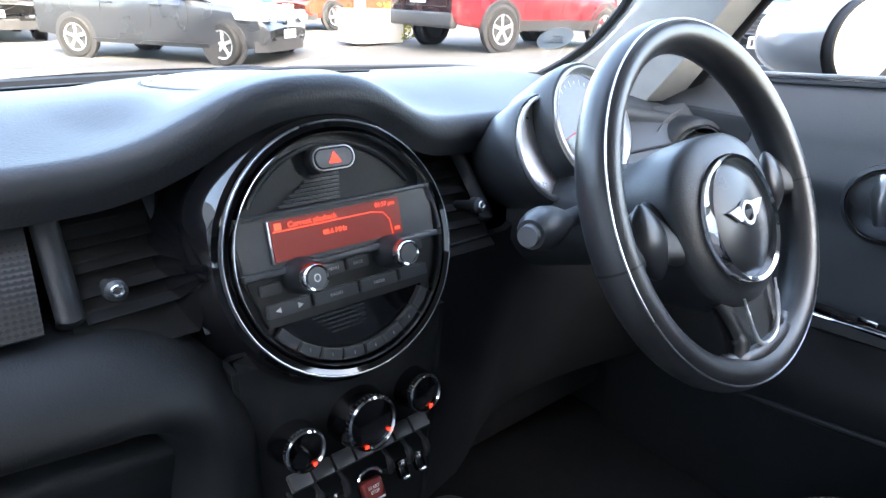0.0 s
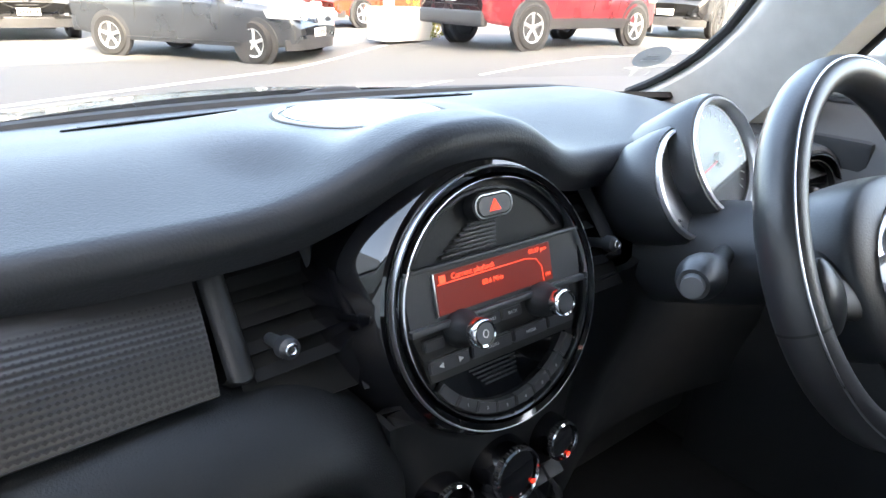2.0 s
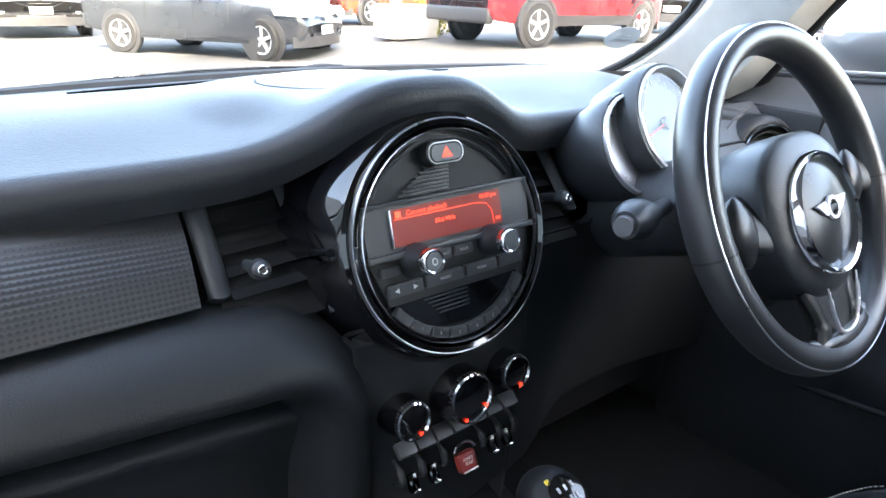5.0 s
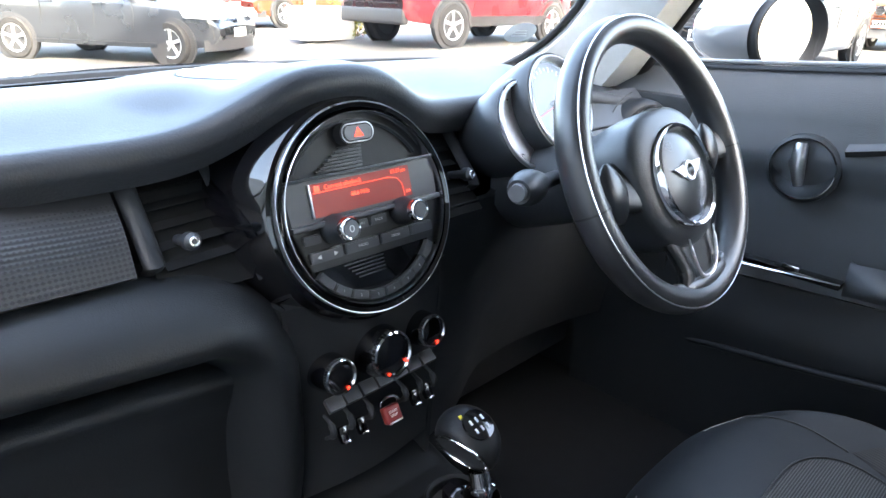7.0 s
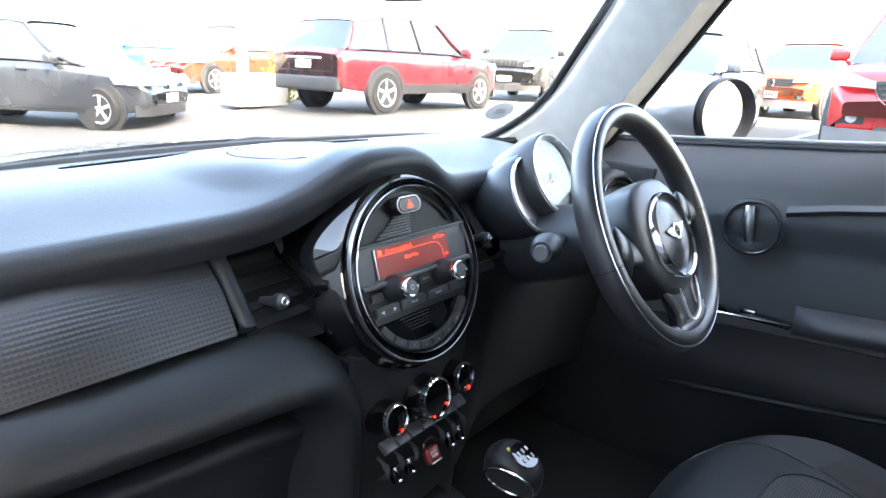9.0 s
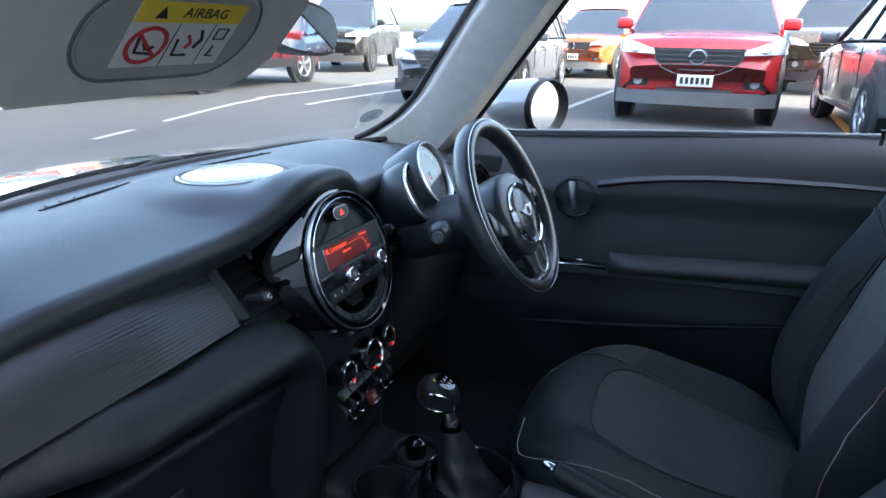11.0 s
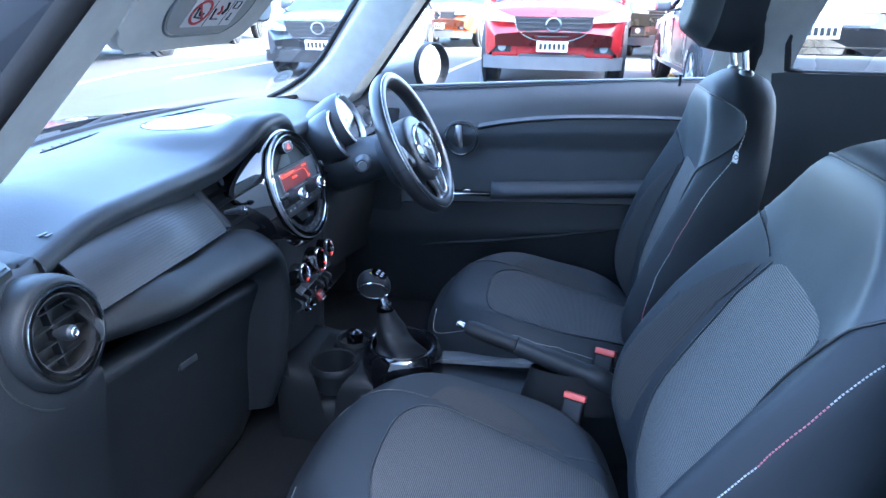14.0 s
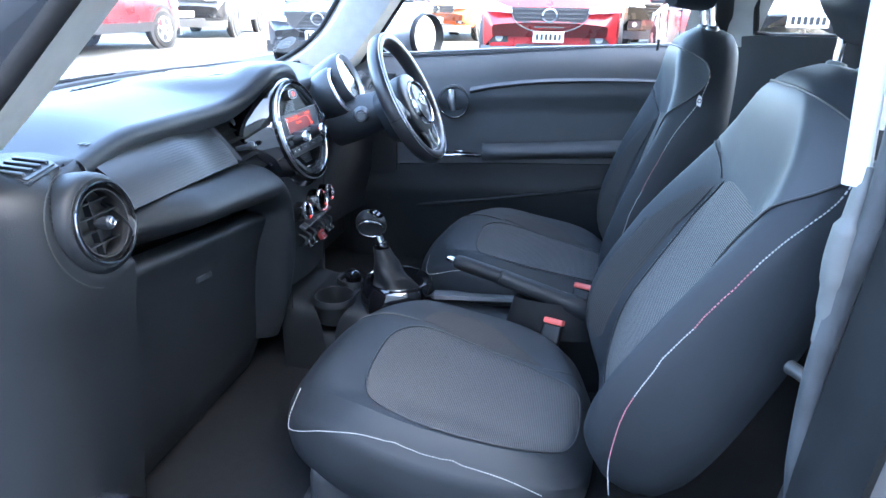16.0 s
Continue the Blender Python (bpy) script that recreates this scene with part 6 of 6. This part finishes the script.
def car(name, label, pos, heading, L, W, H, colour, kind="hatch", wb=None, r=0.32, group="parked cars", dark=False, cladding=False, plate=True, steer=0, grille="wide", rear_plate=0.485):
    """A parked car, nose to local +x, standing at pos (its middle)."""
    m = Matrix.Translation((pos[0], pos[1], ground_z(*pos))) @ pose(0, 0, 0, 0, 0, heading)
    c = thing(name, m, label, "car", group)
    wb = wb or L * 0.64
    hb = {"hatch": 0.60, "suv": 0.62, "truck": 0.60}[kind] * H        # belt
    # stations along the car: x share, half width share, lower edge, deck height
    if kind == "truck":
        st = [(-0.5, .90, .36, .60), (-.495, .95, .30, .62), (-.2, 1, .26, .63), (0.14, 1, .26, .63), (.2, 1, .26, .64), (.40, .98, .26, .62), (.47, .93, .28, .58), (.5, .82, .34, .48)]
        gh = [(-0.12, .63), (-.08, .97), (.02, 1.0), (.12, .96), (.24, .64)]
    elif kind == "suv":
        st = [(-.5, .86, .34, .58), (-.48, .94, .26, .63), (-.3, 1, .20, .63), (0.1, 1, .20, .62), (.25, .99, .20, .60), (.40, .96, .20, .575), (.465, .91, .22, .54), (.492, .84, .26, .46), (.5, .76, .30, .38)]
        gh = [(-.475, .64), (-.40, .92), (-.25, .99), (0.0, 1.0), (.08, .97), (.27, .60)]
    else:
        st = [(-.5, .84, .32, .52), (-.485, .93, .24, .60), (-.3, 1, .17, .62), (0.1, 1, .16, .61), (.25, .99, .16, .59), (.40, .95, .16, .55), (.465, .88, .18, .50), (.492, .80, .22, .42), (.5, .70, .28, .34)]
        gh = [(-.478, .62), (-.40, .90), (-.25, .985), (0.0, 1.0), (.07, .97), (.29, .585)]

    def section(u):
        k, w, lo, hi = (u, *lerp_pts(st, u))
        return k * L, w * W / 2, lo * H, hi * H

    nv = 18

    def body(u, v):
        x, w, lo, hi = section(-0.5 + u)
        a = 2 * v - 1
        t = abs(a)
        # from the middle of the deck, over the shoulder, down to the sill
        if t < 0.42:
            k = t / 0.42
            return Vector((x, math.copysign(w * 0.93 * k, a), hi + 0.035 * (1 - k * k)))
        k = (t - 0.42) / 0.58
        side = w * (0.93 + 0.07 * math.sin(min(1, k * 2.2) * math.pi / 2) - 0.05 * smooth(0.55, 1, k) + 0.012 * math.sin(k * 9))
        z = hi - (hi - lo) * smooth(0, 1, k) ** 0.9
        return Vector((x, math.copysign(side, a), z))
    bm = sheet(body, 56, nv * 2)
    bmesh.ops.holes_fill(bm, edges=[e for e in bm.edges if e.is_boundary], sides=0)
    part("body", bm, colour, c)

    def green(u, v, inset=0.0):
        k = gh[0][0] + (gh[-1][0] - gh[0][0]) * u
        top = lerp_pts(gh, k)[0] * H
        x, w, lo, hi = section(k)
        a = 2 * v - 1
        t = abs(a)
        hi = hi + 0.01
        top = max(top, hi + 0.001)
        rise = (top - hi) / (H - hi)
        wr = w * 0.92 * (1 - 0.26 * rise)
        if t < 0.6:
            q = t / 0.6
            return Vector((k * L, math.copysign(wr * q, a), top - 0.03 * q ** 3 * rise))
        q = (t - 0.6) / 0.4
        return Vector((k * L, math.copysign(wr + (w * 0.93 - wr) * q, a), top - 0.03 * rise - (top - 0.03 * rise - hi) * q))
    part("glasshouse", sheet(green, 40, 30), CAR_GLASS, c, "dark tinted windows")
    # roof skin and pillars over the glass
    u0 = (gh[1][0] - gh[0][0]) / (gh[-1][0] - gh[0][0])
    u1 = (gh[-2][0] - gh[0][0]) / (gh[-1][0] - gh[0][0])
    part("roof", sheet(lambda u, v: green(u0 + (u1 - u0) * u, 0.19 + 0.62 * v) + Vector((0, 0, 0.012)), 20, 16, thick=-0.01), colour, c)
    for s in (0, 1):
        for ua, ub in ((u1 - 0.01, 0.985), (u0 + 0.01, 0.02), (u0 + 0.30 * (u1 - u0) + 0.02, u0 + 0.30 * (u1 - u0)), (u0 + 0.66 * (u1 - u0), u0 + 0.68 * (u1 - u0))):
            pts = []
            for i in range(7):
                q = i / 6
                p = green(ua + (ub - ua) * q, (0.20 - 0.195 * q) if s == 0 else (0.80 + 0.195 * q))
                pts.append(p + Vector((0, (0.006 if p.y > 0 else -0.006), 0.004)))
            part("pillar", tube(pts, 0.035 if ua in (u1 - 0.01, u0 + 0.01) else 0.022, 8, flat=0.6), colour if ua in (u1 - 0.01, u0 + 0.01) else BLACK_TRIM, c)
    for s in (-1, 1):
        for xx in (-wb / 2, wb / 2):
            xo = xx + 0.02 * L
            _, w, _, _ = section(xo / L)
            part("wheel_arch",
                 lathe([(r * 1.20, -0.03), (r * 1.19, 0.014), (r * 1.08, 0.018), (0.0, 0.010)], 30, m=Matrix.Translation((xo, s * w * 0.975, r * 1.02)) @ pose(0, 0, 0, -90 * s, 0, 0)), BLACK_TRIM, c, "dark wheel arch")
            if cladding:
                part("arch_flare", lathe([(r * 1.07, -0.06), (r * 1.09, 0.022), (r * 1.13, 0.030), (r * 1.27, 0.026), (r * 1.31, 0.0), (r * 1.30, -0.06)], 30, m=Matrix.Translation((xo, s * w * 0.975, r * 1.02)) @ pose(0, 0, 0, -90 * s, 0, 0), arc=(174, 366) if s > 0 else (-6, 186)), BLACK_TRIM, c, "dark plastic arch flare")
            car_wheel(c, xo, s * (w * 0.985 - 0.075), r, 0.21, dark, steer if xx > 0 else 0)
        # sill, door lines, handles, mirror
        part("sill", sheet(lambda u, v, s=s: Vector((-0.30 * L + 0.58 * L * u, s * (section(0)[1] * (0.985 - 0.02 * v) + 0.004), section(0)[2] + (0.16 if cladding else 0.06) * (1 - v) + 0.005)), 10, 3, thick=0.01 * s), BLACK_TRIM if cladding else colour, c)
        for k in (-0.17, 0.045, 0.20):
            pts = [Vector((k * L + 0.02 * math.sin(i), s * (section(k)[1] * (0.995 - 0.035 * (i / 6) ** 3) + 0.003), section(k)[3] - 0.03 - (section(k)[3] - section(k)[2] - 0.12) * i / 6)) for i in range(7)]
            part("door_gap", tube(pts, 0.005, 5), BLACK_PRINT, c)
        for k in (-0.135, 0.075):
            part("door_handle", box(0.19, 0.03, 0.028, (k * L, s * (section(k)[1] * 1.0 + 0.006), section(k)[3] - 0.10), 0.010), colour if not cladding else CHROME, c)
        part("door_mirror", box(0.12, 0.20, 0.14, (0.19 * L, s * (W / 2 + 0.06), hb + 0.07), 0.04, 3), colour, c, "painted door mirror")
        part("window_line", tube([green(u0 + (0.97 - u0) * i / 10, 0.005 if s < 0 else 0.995) + Vector((0, s * 0.006, 0)) for i in range(11)], 0.010, 6), BLACK_TRIM, c)
        # lamps
        zl = H * (0.415 if kind == "hatch" else 0.455)

        def lamp(u, v, s=s, zl=zl):
            q = 0.50 + 0.47 * u
            x = lerp_pts([(0.0, 0.500), (0.72, 0.500), (0.80, 0.493), (0.90, 0.465), (0.97, 0.395)], q)[0] * L
            hgt = 0.055 + 0.075 * smooth(0, 0.7, u) - 0.03 * smooth(0.8, 1, u)
            return Vector((x + 0.014 - 0.05 * v, s * q * W / 2 * 0.995, zl + 0.03 * u + hgt * v))
        hl = part("headlamp", sheet(lamp, 12, 6, thick=0.02, ref=(0, 0, zl)), LENS, c, "clear headlamp")
        part("lamp_bulb", lathe([(0.045, 0), (0.044, 0.012), (0.03, 0.016), (0.0, 0.012)], 18, m=Matrix.Translation(lamp(0.45, 0.5) + Vector((0.022, 0, 0))) @ pose(0, 0, 0, 0, 80, 0)), CHROME, hl)
        part("tail_lamp", box(0.16, 0.20, 0.26, (-0.468 * L, s * W * 0.385, H * 0.55), 0.04, 3), TAIL, c, "red tail lamp")
        part("fog_recess", box(0.08, 0.26, 0.16, (0.478 * L, s * W * 0.33, H * 0.29), 0.03, 2), BLACK_TRIM, c, "dark fog lamp recess")
        part("fog_lamp", lathe([(0.05, 0), (0.048, 0.02), (0, 0.025)], 18, m=Matrix.Translation((0.478 * L + 0.035, s * W * 0.33, H * 0.29)) @ pose(0, 0, 0, 0, 90, 0)), LENS, c)
    xf = 0.497 * L
    if grille == "wide":
        half = curve_pts([(-0.46, 0.11, 0), (-0.445, 0.02, 0), (-0.37, -0.085, 0), (-0.20, -0.155, 0), (0, -0.175, 0), (0.20, -0.155, 0), (0.37, -0.085, 0), (0.445, 0.02, 0), (0.46, 0.11, 0)], 4)
        g = part("grille", prism([(p.x, p.y) for p in half], -0.03, 0.03, 0.008, m=Matrix.Translation((xf - 0.02, 0, H * 0.435)) @ Matrix(((0, 0, 1), (1, 0, 0), (0, 1, 0))).to_4x4()), BLACK_TRIM, c, "dark grille")
        for i in range(5):
            part("grille_bar", box(0.02, (0.88, 0.86, 0.80, 0.66, 0.36)[i], 0.014, (xf + 0.010, 0, H * 0.435 + 0.085 - 0.05 * i), 0.004), GREY_TRIM, g)
        part("grille_edge", tube([(xf + 0.012, p.x * 1.015, H * 0.435 + p.y * 1.03) for p in half], 0.006, 8), LIP_TRIM if cladding else BLACK_TRIM, g, "slim grille edge")
        bd = part("badge", lathe([(0.085, 0), (0.083, 0.02), (0.065, 0.022), (0.062, 0.0)], 28, m=Matrix.Translation((xf + 0.012, 0, H * 0.435 + 0.02)) @ pose(0, 0, 0, 0, 90, 0), sy=1.15), CHROME, c, "plain round chrome badge")
    elif grille == "bars":
        g = part("grille", box(0.06, 0.95, 0.20, (xf - 0.02, 0, H * 0.50), 0.02), colour, c, "upright slotted grille")
        for i in range(7):
            part("grille_slot", box(0.03, 0.055, 0.15, (xf + 0.005, -0.30 + 0.10 * i, H * 0.50), 0.008), BLACK_PRINT, g)
    else:
        part("grille", prism(ell(0.42, 0.13, 30, 3.0), -0.03, 0.02, 0.01, m=Matrix.Translation((xf - 0.02, 0, H * 0.30)) @ Matrix(((0, 0, 1), (1, 0, 0), (0, 1, 0))).to_4x4()), BLACK_TRIM, c, "dark lower grille")
        part("badge_bar", tube([(xf - 0.10, -0.62, H * 0.455), (xf + 0.005, -0.25, H * 0.44), (xf + 0.015, 0, H * 0.43), (xf + 0.005, 0.25, H * 0.44), (xf - 0.10, 0.62, H * 0.455)], 0.014, 8), CHROME, c)
        part("badge", lathe([(0.07, 0), (0.068, 0.015), (0.05, 0.018), (0.0, 0.010)], 24, m=Matrix.Translation((xf + 0.012, 0, H * 0.44)) @ pose(0, 0, 0, 0, 90, 0), sy=1.3), CHROME, c, "plain oval chrome badge")
    part("front_bumper", box(0.22, W * 0.80, 0.24, (0.462 * L, 0, H * 0.285), 0.05, 3), colour, c)
    part("lower_intake", box(0.08, 0.80, 0.11, (xf - 0.03, 0, H * 0.215), 0.02), BLACK_TRIM, c)
    part("front_lip", sheet(lambda u, v: Vector((0.492 * L - 0.16 * (2 * u - 1) ** 4 + 0.02, (2 * u - 1) * W * 0.455, H * 0.14 + 0.15 * v)), 14, 3, thick=0.02), LIP_TRIM if cladding else BLACK_TRIM, c, "plastic front lip")
    part("rear_bumper", box(0.14, W * 0.86, 0.24, (-0.487 * L, 0, H * 0.30), 0.05, 3), BLACK_TRIM if cladding else colour, c)
    part("rear_gap", tube([(-0.503 * L, y, z * H) for y, z in ((-0.36 * W, 0.58), (-0.37 * W, 0.42), (0.37 * W, 0.42), (0.36 * W, 0.58))], 0.006, 5), BLACK_PRINT, c)
    part("rear_garnish", box(0.03, 0.85, 0.04, (-0.502 * L, 0, H * 0.545), 0.01), CHROME, c)
    if plate:
        for xx, zz, sgn in ((xf + 0.035, H * 0.30, 1), (-0.507 * L, H * rear_plate, -1)):
            p = part("number_plate", box(0.012, 0.37, 0.125, (xx, 0, zz), 0.003), PLATE, c, "white number plate with dark bars")
            for i in range(6):
                part("plate_bar", box(0.004, 0.034, 0.070, (xx + sgn * 0.0075, -0.135 + 0.054 * i, zz)), BLACK_PRINT, p)
    return c


RED = paint("red_paint", (0.42, 0.015, 0.018))
DARK_RED = paint("dark_red_paint", (0.15, 0.014, 0.020))
BRIGHT_RED = paint("orange_red_paint", (0.50, 0.035, 0.018))
GREY = paint("grey_paint", (0.030, 0.034, 0.041), 0.4)
MID_GREY = paint("mid_grey_paint", (0.13, 0.135, 0.145), 0.4)
SLATE = paint("blue_grey_paint", (0.10, 0.115, 0.135), 0.5)
BLACK = paint("black_paint", (0.018, 0.018, 0.02))
WHITE = paint("white_paint", (0.72, 0.72, 0.70), 0.0)
BLUE = paint("blue_paint", (0.02, 0.15, 0.42))
ORANGE = paint("orange_paint", (0.48, 0.09, 0.02))
BRONZE = paint("bronze_paint", (0.12, 0.09, 0.065), 0.5)

# the row to the right, facing this car
car("red_suv", "bright red SUV with chrome-edged grille parked nose out", (9.05, 0.30), 181, 4.55, 1.84, 1.69, RED, "suv", 2.70, 0.36, cladding=True)
car("grey_hatchback", "slate grey hatchback parked nose out beside the red SUV", (9.35, 3.50), 183, 4.46, 1.80, 1.44, SLATE, "hatch", 2.72, 0.33)
car("dark_pickup", "dark bronze pickup parked behind the red SUV", (14.6, -2.1), 172, 5.3, 1.90, 1.82, BRONZE, "truck", 3.1, 0.39, dark=True)
car("orange_suv", "orange-red SUV parked in the second row", (16.2, 2.9), 170, 4.4, 1.80, 1.60, ORANGE, "suv", 2.6, 0.34, cladding=True)
car("black_sedan", "black car parked in the second row", (14.2, 4.6), 176, 4.6, 1.82, 1.46, BLACK, "hatch", 2.7, 0.33)
# the row ahead
car("dark_red_crossover", "dark red crossover parked side on with silver wheels", (8.22, 8.33), 1.0, 4.36, 1.80, 1.56, DARK_RED, "suv", 2.64, 0.34, cladding=True)
car("black_offroader", "black off-roader with wide dark wheels", (14.6, 9.4), 196, 4.6, 1.88, 1.80, BLACK, "suv", 2.7, 0.41, dark=True, grille="bars")
car("orange_red_hatchback", "orange-red small hatchback parked at an angle", (8.4, 13.9), 190, 3.95, 1.70, 1.50, BRIGHT_RED, "hatch", 2.51, 0.31, grille="small")
car("blue_hatchback", "bright blue small hatchback parked far off", (8.6, 19.3), 185, 4.0, 1.72, 1.50, BLUE, "hatch", 2.5, 0.31, grille="small")
car("white_offroader", "white off-roader with a slotted grille parked nose out", (4.3, 18.2), 268, 4.6, 1.86, 1.80, WHITE, "suv", 2.8, 0.38, grille="bars")
car("black_suv", "black SUV parked nose out far off", (1.0, 16.6), 272, 4.6, 1.85, 1.70, BLACK, "suv", 2.7, 0.36)
# grey hatchback in the driving lane ahead
car("lane_hatchback", "dark grey hatchback with silver wheels in the lane ahead", (3.20, 11.02), -53, 3.95, 1.70, 1.51, GREY, "hatch", 2.51, 0.305, grille="small", steer=-12)
car("rear_hatchback", "mid grey hatchback parked tail out beside the red SUV", (7.45, -2.07), 3, 4.1, 1.74, 1.52, MID_GREY, "hatch", 2.55, 0.31, grille="small", rear_plate=0.51)

# low planter and shrub by the crossover
pl = thing("planter", pose(6.55, 9.9, ground_z(6.5, 9.8)), "white concrete planter block with a yellow-green shrub", "planter")
part("block", box(1.0, 0.6, 0.55, (-0.35, 0, 0.275), 0.03, 2), mat("white_concrete", (0.62, 0.61, 0.58), 0.85, vary=0.1, bump=0.4, bscale=60), pl)
part("post", box(0.14, 0.14, 2.6, (-0.45, 0.2, 1.3), 0.01), mat("white_post", (0.7, 0.7, 0.68), 0.6), pl, "white post")
LEAF = mat("yellow_green_leaf", (0.26, 0.24, 0.03), 0.6, vary=0.4, scale=4)
bm = bmesh.new()
rnd = random.Random(4)
for i in range(900):
    a, r0, z = rnd.uniform(0, 6.283), rnd.uniform(0, 0.42) ** 0.8, rnd.uniform(0.05, 0.95)
    r1 = r0 * (1.0 - 0.5 * abs(z - 0.5)) * rnd.uniform(0.7, 1.1)
    p = Vector((0.35 + r1 * math.cos(a), -0.05 + r1 * math.sin(a), z))
    q = Euler((rnd.uniform(-1, 1), rnd.uniform(-1, 1), a)).to_matrix()
    h = rnd.uniform(0.025, 0.055)
    bm.faces.new([bm.verts.new(p + q @ Vector(v)) for v in ((-h, 0, 0), (0, -h * 0.45, 0.005), (h, 0, 0), (0, h * 0.45, 0.005))])
lv = part("shrub_leaves", bm, LEAF, pl, "loose yellow-green leaves", smooth=False)
lv["kind"] = "stuff"
